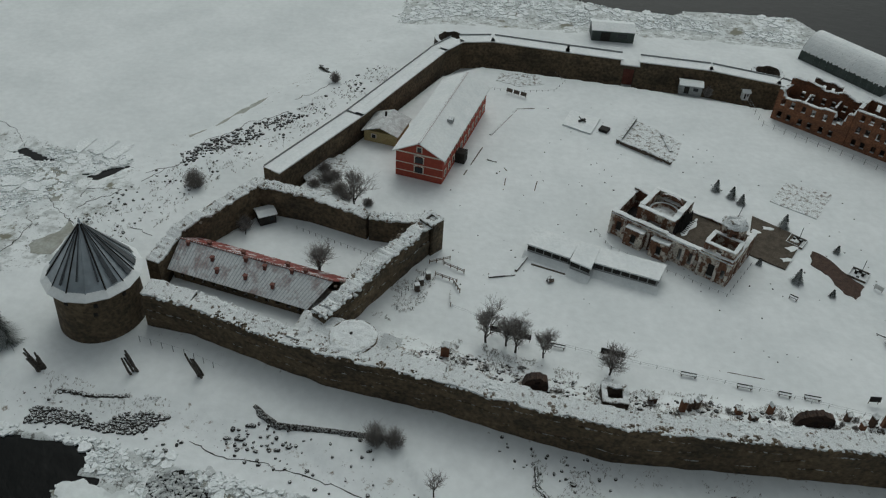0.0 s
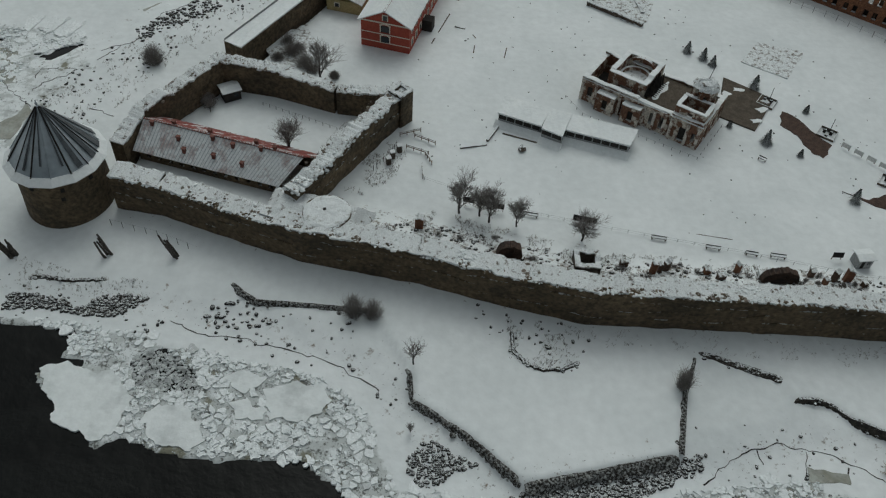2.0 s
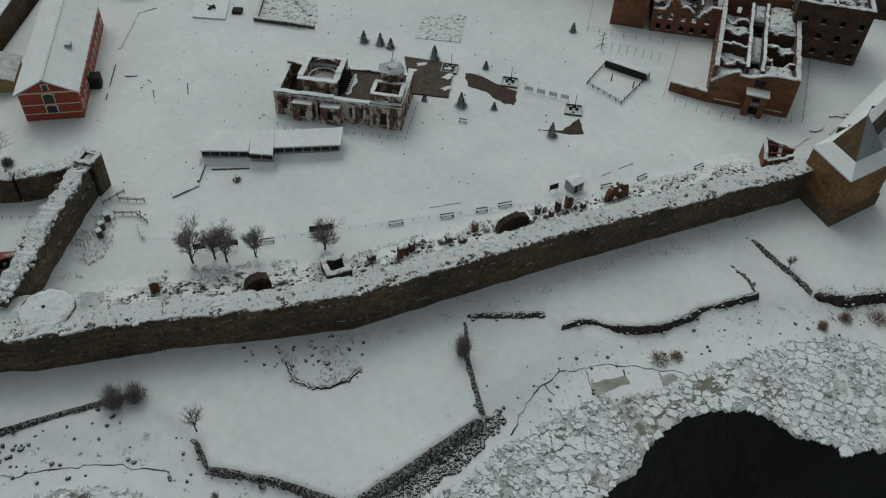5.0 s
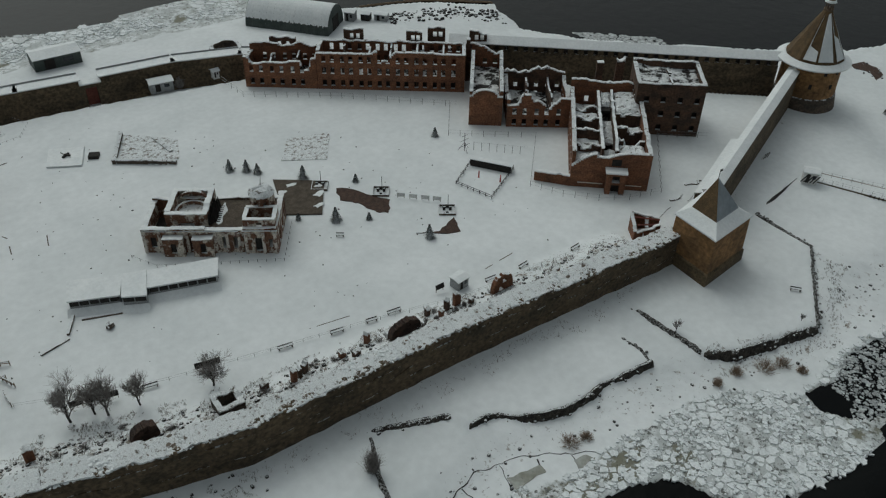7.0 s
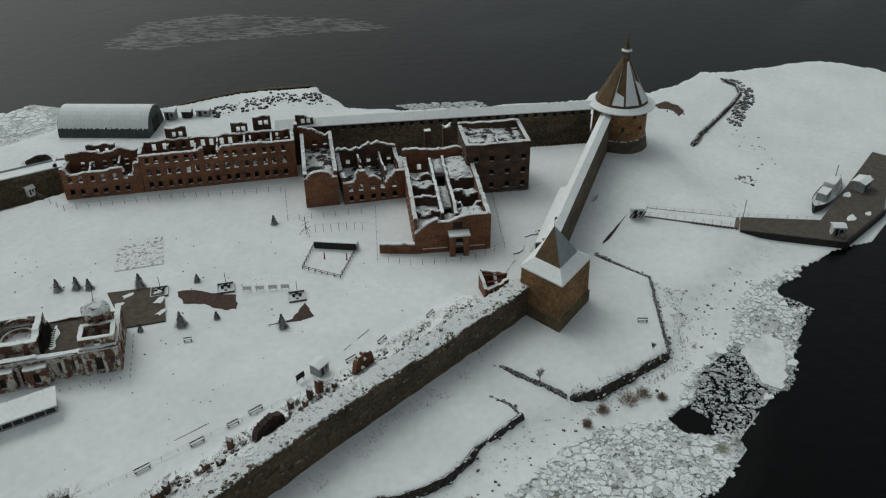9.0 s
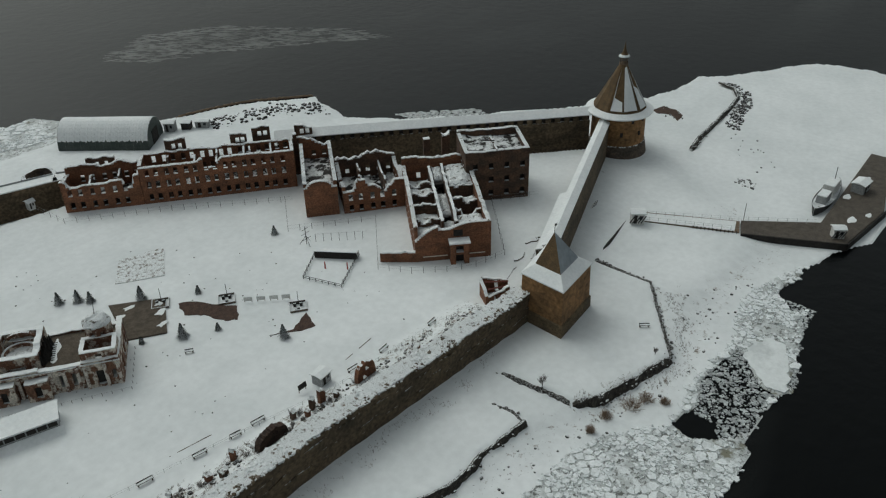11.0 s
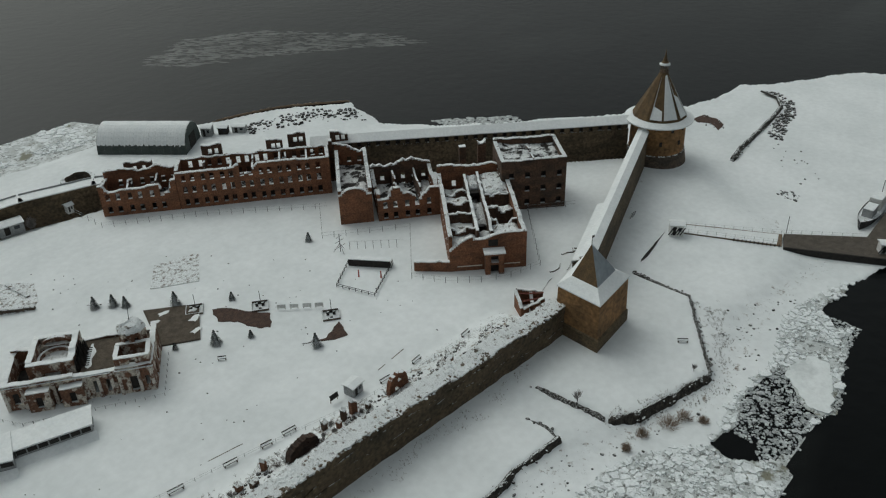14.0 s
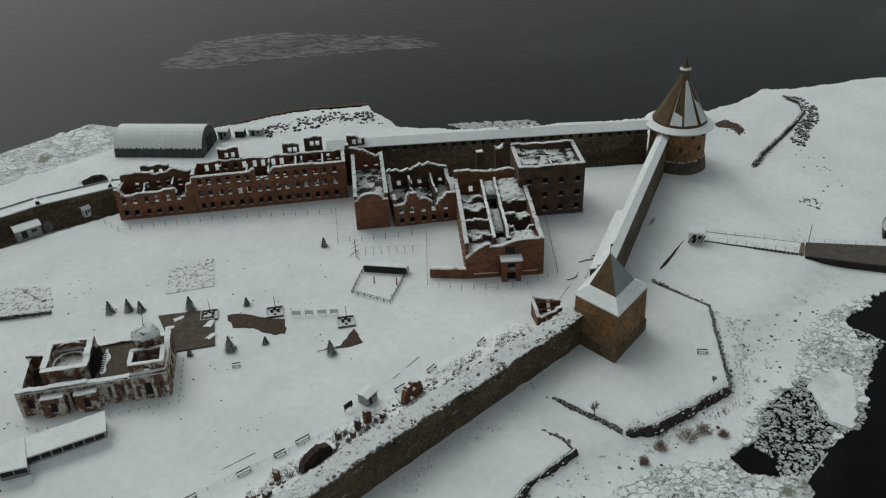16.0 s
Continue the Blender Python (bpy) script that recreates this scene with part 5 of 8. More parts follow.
# platform beside the church
SLAB = [(65.6, 141.8), (72.6, 137.2), (79.8, 148.6), (70.2, 155.9)]
plat = thing("church_platform", "bare brown paved platform with patches of snow", "platform", kind="structure")
bm = bmesh.new()
prism(bm, SLAB, -0.3, 0.35)
part("paving", bm, M_DIRT, plat)
for k, (x, y, r) in enumerate(((76.0, 144.4, 1.3), (73.6, 140.4, 1.2), (72.4, 151.4, 1.2), (69.4, 150.0, 1.0), (77.6, 147.6, 0.9))):
    bm = bmesh.new()
    pts = [(x + r * (1 + 0.4 * math.sin(3 * a + k)) * math.cos(a), y + r * (0.7 + 0.3 * math.sin(2 * a + k)) * math.sin(a)) for a in np.linspace(0, 2 * math.pi, 13)[:-1]]
    prism(bm, pts, 0.3, 0.40)
    part("snow_patch", bm, M_SNOW, plat)

# ---- long exhibition shed ----
def shed(pts, z_front, z_back, label):
    ob = thing("exhibition_shed", label, "shed", group="exhibition sheds")
    p = [V2(q) for q in pts]     # front left, front right, back right, back left
    bm = bmesh.new()
    c = sum(p, Vector((0, 0))) / 4
    prism(bm, [c + (q - c) * 0.94 for q in p], -0.2, [z_front - 0.5, z_front - 0.5, z_back - 0.5, z_back - 0.5])
    part("body", bm, M_GREY, ob)
    bm = bmesh.new()
    lo = [bm.verts.new((*q, z)) for q, z in zip(p, (z_front - 0.3, z_front - 0.3, z_back - 0.3, z_back - 0.3))]
    hi = [bm.verts.new((*q, z)) for q, z in zip(p, (z_front, z_front, z_back, z_back))]
    bm.faces.new(hi)
    bm.faces.new(lo[::-1])
    for i in range(4):
        bm.faces.new((lo[i], lo[(i + 1) % 4], hi[(i + 1) % 4], hi[i]))
    part("roof", bm, M_SNOW, ob, "flat roof under smooth snow")
    u = (p[1] - p[0]).normalized()
    L = (p[1] - p[0]).length
    bm = bmesh.new()
    w0, w1 = c + (p[0] - c) * 1.06, c + (p[1] - c) * 1.06
    m = Vector((u.y, -u.x))
    vs = [bm.verts.new(v) for v in ((*(w0 + m * 1.4), -0.1), (*(w1 + m * 1.4), -0.1), (*(w1 - m * 0.2), 1.15), (*(w0 - m * 0.2), 1.0), (*(w0 - m * 0.3), -0.1), (*(w1 - m * 0.3), -0.1))]
    for f in ((0, 1, 2, 3), (0, 3, 4), (1, 5, 2)):
        bm.faces.new([vs[i] for i in f])
    part("snow_drift", bm, M_SNOW, ob)
    k = max(2, int(L / 1.7))
    f0 = c + (p[0] - c) * 0.95
    f1 = c + (p[1] - c) * 0.95
    for i in range(k):
        q = f0 + (f1 - f0) * (i + 0.5) / k
        bm = bmesh.new()
        box(bm, (*q, z_front - 0.95), ((f1 - f0).length / k - 0.25, 0.25, 0.9), math.atan2(u.y, u.x))
        part("shutter", bm, M_DARK, ob)
    return ob


shed([(17.4, 136.8), (26.2, 132.9), (28.5, 138.3), (19.2, 142.6)], 2.9, 3.2, "long low exhibition shed with dark shutters, snow on the roof")
shed([(26.1, 132.0), (30.2, 129.7), (32.9, 136.8), (28.5, 138.3)], 3.1, 3.4, "projecting middle bay of the shed, snow on the roof")
shed([(31.0, 132.1), (43.7, 127.7), (46.1, 132.5), (33.0, 136.8)], 2.9, 3.2, "long low exhibition shed with dark shutters, snow on the roof")

# ---- low prison house inside the citadel ----
SO, SU, SN, SL = frame_of((-52.5, 122.0), (-24.4, 113.4))
sec = thing("citadel_house", "long single-storey prison house with snow-dusted sheet roof, red behind", "house")
bm = bmesh.new()
H = grid_holes(SL, [(0.9, 2.0)], 0.9, 1.6, 2.3)
wall_run(bm, SO, SO + SU * SL, 0.6, -0.5, 2.9, 3, H, side=1)
part("wall", bm, M_STONE, sec)
bm = bmesh.new()
wall_run(bm, SO + SN * 9.4, SO + SN * 9.4 + SU * (SL + 3), 0.6, -0.5, 2.9, 3, [], side=-1)
part("wall", bm, M_STONE, sec)
# one long near-black slab paints the unlit room behind the windows
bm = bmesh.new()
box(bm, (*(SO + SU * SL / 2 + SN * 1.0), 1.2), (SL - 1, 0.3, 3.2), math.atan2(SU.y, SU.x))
part("window_shade_block", bm, M_DARK, sec)
bm = bmesh.new()
wall_run(bm, SO + SN * 0.6, SO + SN * 8.8, 0.6, -0.5, lambda s: 2.9 + 3.2 * (1 - abs(s - 4.1) / 4.7), 1.0, side=-1)
part("gable", bm, M_STONE, sec)


def slope(s0, s1, d0, d1, z0, z1, name, material, label, ribs):
    bm = bmesh.new()
    pts = [(s0, d0, z0), (s1, d0, z0), (s1 + 3.0, d1, z1), (s0, d1, z1)] if d1 > d0 else [(s0, d0, z0), (s1 + 6.0, d0, z0), (s1 + 3.0, d1, z1), (s0, d1, z1)]
    w = [Vector((*(SO + SU * s + SN * d), z)) for s, d, z in pts]
    lo = [bm.verts.new(v - Vector((0, 0, 0.14))) for v in w]
    hi = [bm.verts.new(v) for v in w]
    bm.faces.new(hi if d1 > d0 else hi[::-1])
    bm.faces.new(lo[::-1] if d1 > d0 else lo)
    for i in range(4):
        bm.faces.new((lo[i], lo[(i + 1) % 4], hi[(i + 1) % 4], hi[i]))
    r = part(name, bm, material, sec, label)
    bm = bmesh.new()
    for k in range(ribs):
        f = (k + 0.5) / ribs
        a, b = w[0].lerp(w[1], f), w[3].lerp(w[2], f)
        rod(bm, a + Vector((0, 0, 0.03)), b + Vector((0, 0, 0.03)), 0.055, 4)
    rb = part("standing_seam", bm, M_ZINC if d1 > d0 else M_RUST, r)
    rb["kind"] = "stuff"
    return r


M_CORR = mat("snow_dusted_grey_sheet", (0.30, 0.19, 0.18), (0.70, 0.715, 0.715), 0.3, 0.7, 0.2, fine=8, bright=0.12, lo=0.30, hi=0.5)
M_REDROOF = mat("red_sheet_with_snow", (0.25, 0.06, 0.05), (0.64, 0.60, 0.60), 0.45, 0.7, 0.2, fine=6, lo=0.52, hi=0.6)
slope(-0.7, SL, -0.8, 4.7, 2.7, 6.3, "roof_front", M_CORR, "grey ribbed sheet roof dusted with snow", 46)
slope(-0.7, SL, 10.2, 4.7, 2.7, 6.3, "roof_back", M_REDROOF, "red sheet roof slope", 30)
bm = bmesh.new()
rod(bm, (*(SO - SU * 0.7 + SN * 4.7), 6.35), (*(SO + SU * (SL + 3) + SN * 4.7), 6.35), 0.2, 6)
part("ridge", bm, M_RUST, sec, "rusty red ridge capping")
for s, d, z in ((1.5, 4.0, 5.8), (5.5, 5.2, 6.1), (7.6, 2.6, 4.9), (9.5, 0.9, 3.9), (14.2, 4.0, 5.8), (15.5, 1.2, 4.0), (18.5, 3.6, 5.6), (21.4, 1.0, 3.9), (24.0, 4.2, 5.9), (26.5, 4.9, 6.2), (13.0, 5.3, 6.1), (22.5, 5.4, 6.1)):
    bm = bmesh.new()
    c = SO + SU * s + SN * d
    box(bm, (*c, z + 0.1), (0.6, 0.6, 1.5), math.atan2(SU.y, SU.x))
    ch = part("chimney", bm, M_COWL, sec)
    bm = bmesh.new()
    box(bm, (*c, z + 0.9), (0.8, 0.8, 0.14), math.atan2(SU.y, SU.x))
    part("cowl", bm, M_COWL, ch)

# ---- hangar and huts outside the wall ----
HO, HU, HN, HL = frame_of((109.2, 249.9), (127.1, 227.2))
hg = thing("hangar", "long half-round dark green sheet hangar under snow", "hangar")
bm = bmesh.new()
K = 14
rows_h = []
for s in np.linspace(0, HL, 13):
    rows_h.append([bm.verts.new((*(HO + HU * s + HN * (7 - 7 * math.cos(math.pi * k / K))), -3.9 + 8.2 * math.sin(math.pi * k / K))) for k in range(K + 1)])
for a, b in zip(rows_h, rows_h[1:]):
    for k in range(K):
        bm.faces.new((a[k], b[k], b[k + 1], a[k + 1]))
bm.faces.new(rows_h[0])
bm.faces.new(rows_h[-1][::-1])
part("shell", bm, M_GREEN, hg)
bm = bmesh.new()
sn = []
for s in np.linspace(0.05, HL - 0.1, 70):
    j = noise.noise(Vector((s * 1.9, 3, 1))) * 0.07
    sn.append([bm.verts.new((*(HO + HU * s + HN * (7 - 7.16 * math.cos(f))), -3.9 + 8.36 * math.sin(f))) for f in np.linspace(0.40 + 1.6 * j, 2.85 + j, 14)])
for a, b in zip(sn, sn[1:]):
    for k in range(13):
        bm.faces.new((a[k], b[k], b[k + 1], a[k + 1]))
part("roof_snow", bm, M_SNOW, hg, "snow on the curved roof")
for k in range(13):
    bm = bmesh.new()
    q0 = HO + HU * (HL * k / 12)
    for j in range(K):
        p = [Vector((*(q0 + HN * (7 - 7.06 * math.cos(math.pi * i / K))), -3.9 + 8.26 * math.sin(math.pi * i / K))) for i in (j, j + 1)]
        rod(bm, p[0], p[1], 0.1, 4)
    part("rib", bm, M_GREEN, hg)
bm = bmesh.new()
box(bm, (*(HO + HU * (HL + 0.05) + HN * 7), -1.4), (0.2, 5, 4.6), math.atan2(HU.y, HU.x))
part("door", bm, M_DARK, hg)


def hut(name, label, x, y, z, w, d, h, rz, wall, roof_rise=0.7, roof=None, group=""):
    ob = thing(name, label, "hut", (x, y, z), group)
    ob.rotation_euler = (0, 0, rz)
    bm = bmesh.new()
    box(bm, (0, 0, h / 2 - 0.2), (w, d, h + 0.4))
    part("wall", bm, wall, ob)
    bm = bmesh.new()
    gable_roof(bm, Vector((-w / 2, -d / 2)), Vector((1, 0)), Vector((0, 1)), w, d, h, roof_rise, 0.3, 0.2)
    part("roof", bm, roof or M_SNOW, ob, "snow-covered roof")
    bm = bmesh.new()
    box(bm, (-w * 0.18, -d / 2 - 0.02, h * 0.45), (w * 0.22, 0.12, h * 0.8))
    part("door", bm, M_DARK, ob)
    bm = bmesh.new()
    box(bm, (w * 0.22, -d / 2 - 0.02, h * 0.6), (w * 0.22, 0.12, h * 0.35))
    part("window", bm, M_GLASS, ob)
    return ob


hut("lake_hut", "long dark timber hut with snowy roof outside the wall", 50, 257, -3.6, 13.5, 8, 3.6, -0.03, M_GREEN, 1.0)
hut("garden_hut", "small grey hut with snowy roof by the fortress wall", 67, 215.5, 0, 6.2, 3.6, 2.6, -0.15, M_GREY, 0.5)
hut("ticket_booth", "small white booth with a snowy roof", 82.4, 100.2, 0.1, 2.8, 2.4, 2.2, 0.12, M_GREY, 0.22)
hut("store_hut", "small pale store hut beside the hangar", 140.5, 235.0, -3.6, 3.4, 3.0, 3.0, -0.9, M_GREY, 0.5)
hut("store_hut", "small dark store hut beside the hangar", 144.8, 232.0, -3.6, 3.0, 2.6, 2.4, -0.9, M_DARK, 0.4)
hut("store_hut", "pale container hut beside the hangar", 149.0, 229.0, -3.6, 4.4, 2.4, 2.2, -0.9, M_GREY, 0.3)
hut("white_kiosk", "tiny white kiosk near the barracks", 82.4, 214.0, 0, 1.8, 1.8, 2.0, 0, M_WHITEP, 0.4)
hut("citadel_hut", "small dark hut with snow-covered roof in the citadel corner", -38.6, 142.4, 0, 3.6, 3.2, 2.4, 0.5, M_DARK, 0.3)


# ---- fast mesh heaps for things of many small pieces ----
class Heap:
    def __init__(self):
        self.v, self.f = [], []

    def rod(self, a, b, r0, r1, sides=3):
        a, b = Vector(a), Vector(b)
        d = (b - a)
        if d.length < 1e-4:
            return
        d.normalize()
        x = d.orthogonal().normalized()
        y = d.cross(x)
        i = len(self.v)
        for c, r in ((a, r0), (b, r1)):
            for k in range(sides):
                w = 2 * math.pi * k / sides
                self.v.append(tuple(c + x * (r * math.cos(w)) + y * (r * math.sin(w))))
        for k in range(sides):
            j = (k + 1) % sides
            self.f.append((i + k, i + j, i + sides + j, i + sides + k))

    def blade(self, a, b, w):
        a, b = Vector(a), Vector(b)
        s = (b - a).cross(Vector((0.3, 0.5, 1))).normalized() * w
        i = len(self.v)
        self.v += [tuple(a - s), tuple(a + s), tuple(b)]
        self.f.append((i, i + 1, i + 2))

    def rock(self, c, r, rng, flat=0.6):
        i = len(self.v)
        t = (1 + 5 ** 0.5) / 2
        ico = [(-1, t, 0), (1, t, 0), (-1, -t, 0), (1, -t, 0), (0, -1, t), (0, 1, t), (0, -1, -t), (0, 1, -t), (t, 0, -1), (t, 0, 1), (-t, 0, -1), (-t, 0, 1)]
        sx, sy = rng.uniform(0.75, 1.35), rng.uniform(0.75, 1.35)
        for p in ico:
            k = r / 1.9 * rng.uniform(0.75, 1.2)
            self.v.append((c[0] + p[0] * k * sx, c[1] + p[1] * k * sy, c[2] + p[2] * k * flat))
        for q in ((0, 11, 5), (0, 5, 1), (0, 1, 7), (0, 7, 10), (0, 10, 11), (1, 5, 9), (5, 11, 4), (11, 10, 2), (10, 7, 6), (7, 1, 8), (3, 9, 4), (3, 4, 2), (3, 2, 6), (3, 6, 8), (3, 8, 9), (4, 9, 5), (2, 4, 11), (6, 2, 10), (8, 6, 7), (9, 8, 1)):
            self.f.append(tuple(i + k for k in q))

    def plate(self, pts, z0, z1, tilt=(0, 0)):
        i = len(self.v)
        n = len(pts)
        cx, cy = sum(p[0] for p in pts) / n, sum(p[1] for p in pts) / n
        for z in (z0, z1):
            for p in pts:
                self.v.append((p[0], p[1], z + (p[0] - cx) * tilt[0] + (p[1] - cy) * tilt[1]))
        self.f.append(tuple(range(i + n, i + 2 * n)))
        for k in range(n):
            j = (k + 1) % n
            self.f.append((i + k, i + j, i + n + j, i + n + k))

    def make(self, name, material, parent=None, label=""):
        me = bpy.data.meshes.new(name)
        me.from_pydata(self.v, [], self.f)
        me.materials.append(material)
        ob = new(name, me)
        ob.parent = parent
        if label:
            ob["label"] = label
        return ob


def gz(x, y):
    z = ground_height(np.array([float(x)]), np.array([float(y)]))[0]
    return float(z[0])


def gzs(pts):
    a = np.array(pts, float)
    return ground_height(a[:, 0], a[:, 1])[0]


# ---- trees ----
def grow(h, heap_t, heap_c, rng, p, d, length, r, level, levels, spread):
    d = d.normalized()
    mid = p + d * length * 0.5 + Vector((rng.uniform(-1, 1), rng.uniform(-1, 1), 0)) * length * 0.06
    end = p + d * length
    hp = heap_t if level < 2 else heap_c
    hp.rod(p, mid, r, r * 0.8, 5 if level == 0 else 3)
    hp.rod(mid, end, r * 0.8, r * 0.55, 5 if level == 0 else 3)
    if level == levels:
        return
    n = (8, 6, 5, 5)[min(level, 3)]
    for k in range(n):
        f = rng.uniform(0.35, 1.0) if level else rng.uniform(0.3, 1.0)
        q = p + d * length * f
        a = 2 * math.pi * (k / n) + rng.uniform(-0.5, 0.5)
        x = d.orthogonal().normalized()
        y = d.cross(x)
        side = x * math.cos(a) + y * math.sin(a)
        nd = d * rng.uniform(0.55, 0.95) + side * spread * rng.uniform(0.6, 1.1) + Vector((0, 0, 0.34))
        grow(h, heap_t, heap_c, rng, q, nd, length * rng.uniform(0.55, 0.82), max(r * 0.5, 0.02), level + 1, levels, spread)


def bare_tree(name, label, x, y, z, h, spread, seed, levels=3, group="", trunk=0.42):
    ob = thing(name, label, "tree" if "tree" in name else "bush", (x, y, z), group)
    rng = random.Random(seed)
    ht, hc = Heap(), Heap()
    grow(h, ht, hc, rng, Vector((0, 0, -0.2)), Vector((rng.uniform(-0.05, 0.05), rng.uniform(-0.05, 0.05), 1)), h * trunk, h * 0.022, 0, levels, spread)
    ht.make("trunk", M_BARK, ob)
    hc.make("crown", M_TWIG, ob, "crown of bare frosty twigs")
    return ob


def bare_bush(label, x, y, z, h, w, seed, n=260, material=None, category="bush"):
    ob = thing("bush", label, category, (x, y, z))
    rng = random.Random(seed)
    hp = Heap()
    for k in range(n):
        a, r = rng.uniform(0, 6.283), rng.random() ** 0.6
        b = Vector((math.cos(a) * r * w * 0.35, math.sin(a) * r * w * 0.35, -0.15))
        e = Vector((math.cos(a) * r * w * rng.uniform(0.6, 1.0), math.sin(a) * r * w * rng.uniform(0.6, 1.0), h * (1.05 - 0.6 * r * r) * rng.uniform(0.45, 1.0)))
        m = b.lerp(e, 0.55) + Vector((rng.uniform(-1, 1), rng.uniform(-1, 1), 0)) * 0.1
        hp.rod(b, m, 0.03, 0.022)
        hp.rod(m, e, 0.022, 0.01)
        for j in range(2):
            s = b.lerp(e, rng.uniform(0.45, 0.9))
            hp.rod(s, s + Vector((rng.uniform(-1, 1), rng.uniform(-1, 1), rng.uniform(0.2, 1))) * 0.22 * h, 0.016, 0.008)
    hp.make("crown", material or M_TWIG, ob)
    return ob


for k, (x, y, h, s) in enumerate(((9.1, 109.9, 9.2, 0.62), (12.9, 109.3, 7.5, 0.55), (14.6, 107.8, 9.0, 0.6), (19.7, 106.9, 7.0, 0.5), (31.5, 103.8, 8.4, 0.68), (-20.3, 149.6, 10.0, 0.62), (-24.3, 125.2, 9.4, 0.55))):
    bare_tree("bare_tree", "bare frosted deciduous tree standing in snow", x, y, gz(x, y), h * 1.18, s * 1.12, 40 + k, 4, "courtyard trees", 0.36)
for k, (x, y, h, s) in enumerate(((1.2, 77.8, 6.6, 0.6), (110.6, 67.7, 3.6, 0.6), (0.9, 66.3, 3.0, 0.5), (133, 55, 2.4, 0.5), (-41.9, 137.1, 4.6, 0.8))):
    bare_tree("small_bare_tree", "small bare tree growing on the snowy bank", x, y, gz(x, y), h, s, 60 + k, 3, "", 0.42)
bare_bush("dense dark bare bush beside the moat bank", 45.0, 74.6, gz(45, 74.6), 5.6, 2.0, 7, 230)
bare_bush("wide bare willow bush on the snowy bank", -9.2, 88.2, gz(-9.2, 88.2), 4.8, 3.0, 8, 300)
bare_bush("wide bare willow bush on the snowy bank", -6.0, 87.9, gz(-6, 87.9), 4.4, 2.6, 9, 240)
bare_bush("bare brown bush on the stony lake shore", -58.9, 158.5, gz(-58.9, 158.5), 5.2, 3.6, 10, 420)
bare_bush("low bare shrub against the citadel wall", -42.5, 139.2, 0, 3.6, 2.4, 11, 260)
bare_bush("low bare shrub beside the fortress wall", -28, 158.5, 0, 3.2, 3.0, 12, 260)
bare_bush("low bare shrub beside the fortress wall", -24.5, 154.5, 0, 3.4, 3.2, 13, 280)
bare_bush("bare shrub below the fortress wall", -71, 128, gz(-71, 128), 3.0, 2.6, 14, 240)
bare_bush("bare shrub beside the small hut", 71.6, 213.5, 0, 3.2, 1.8, 15, 220)
bare_bush("small bare shrub on the lake shore", -34, 214, gz(-34, 214), 3.4, 2.2, 16, 240)
for k, (x, y, h, w) in enumerate(((-29.0, 163.0, 2.6, 2.4), (-26.5, 160.0, 2.8, 2.6), (-22.5, 152.5, 2.4, 2.4), (-30.5, 156.5, 2.2, 2.2), (-17.5, 150.5, 2.0, 1.8))):
    bare_bush("tangled bare shrub growing beside the fortress wall", x, y, 0, h, w, 80 + k, 240)
for k, (x, y, h, w) in enumerate(((107.3, 54.6, 1.9, 1.3), (112.5, 54.4, 1.6, 2.0), (118.0, 52.0, 1.9, 3.0), (121.5, 50.8, 1.7, 2.6), (76.1, 60.8, 1.5, 2.6), (79.0, 60.0, 1.3, 1.8), (123, 47.5, 1.5, 1.6))):
    bare_bush("clump of dry brown reeds at the frozen shore", x, y, gz(x, y), h, w, 20 + k, 150, M_REED, "reeds")


rng = random.Random(90)
for k in range(26):
    x = rng.uniform(4, 92)
    y = np.interp(x, [4, 31, 70, 118], [101, 94, 92.5, 88.5]) + rng.uniform(0, 5)
    bare_bush("low frosted bush among rubble on the rampart", x, float(y), gz(x, y), rng.uniform(0.7, 1.3), rng.uniform(0.7, 1.3), 300 + k, 60)


def fir(x, y, h, seed, snow_z=0.0):
    ob = thing("fir_tree", "small dark fir tree standing in the snow", "tree", (x, y, snow_z), "young firs")
    rng = random.Random(seed)
    bm = bmesh.new()
    rod(bm, (0, 0, -0.2), (0, 0, h * 0.9), 0.09, 6, 0.02)
    part("trunk", bm, M_BARK, ob)
    hp = Heap()
    for k in range(520):
        t = rng.random() ** 0.8
        z = 0.15 + (h - 0.2) * t
        r = 0.50 * h * (1 - t) ** 0.85 * rng.uniform(0.55, 1.08) + 0.05
        a = rng.uniform(0, 6.283)
        b = Vector((math.cos(a) * r * 0.15, math.sin(a) * r * 0.15, z + 0.1))
        e = Vector((math.cos(a) * r, math.sin(a) * r, z - 0.18 * r))
        hp.blade(b, e, 0.24)
        hp.blade(e.lerp(b, 0.4), e + Vector((rng.uniform(-0.2, 0.2), rng.uniform(-0.2, 0.2), -0.1)), 0.11)
    hp.make("crown", M_FIR, ob)
    return ob


for k, (x, y, h) in enumerate(((63.9, 165.8, 3.6), (67.1, 163.2, 3.7), (68.8, 160.9, 3.2), (76.5, 152.8, 4.2), (85.9, 144.5, 2.4), (74.0, 133.7, 4.2), (67.4, 138.6, 2.0), (80.2, 129.8, 2.1), (87.1, 116.7, 4.0), (113.7, 150.8, 2.9))):
    fir(x, y, h * 0.84, 200 + k)
fir(-79.5, 105.5, 8.5, 230, gz(-79.5, 105.5))
fir(-82.5, 107.5, 7.0, 231, gz(-82.5, 107.5))

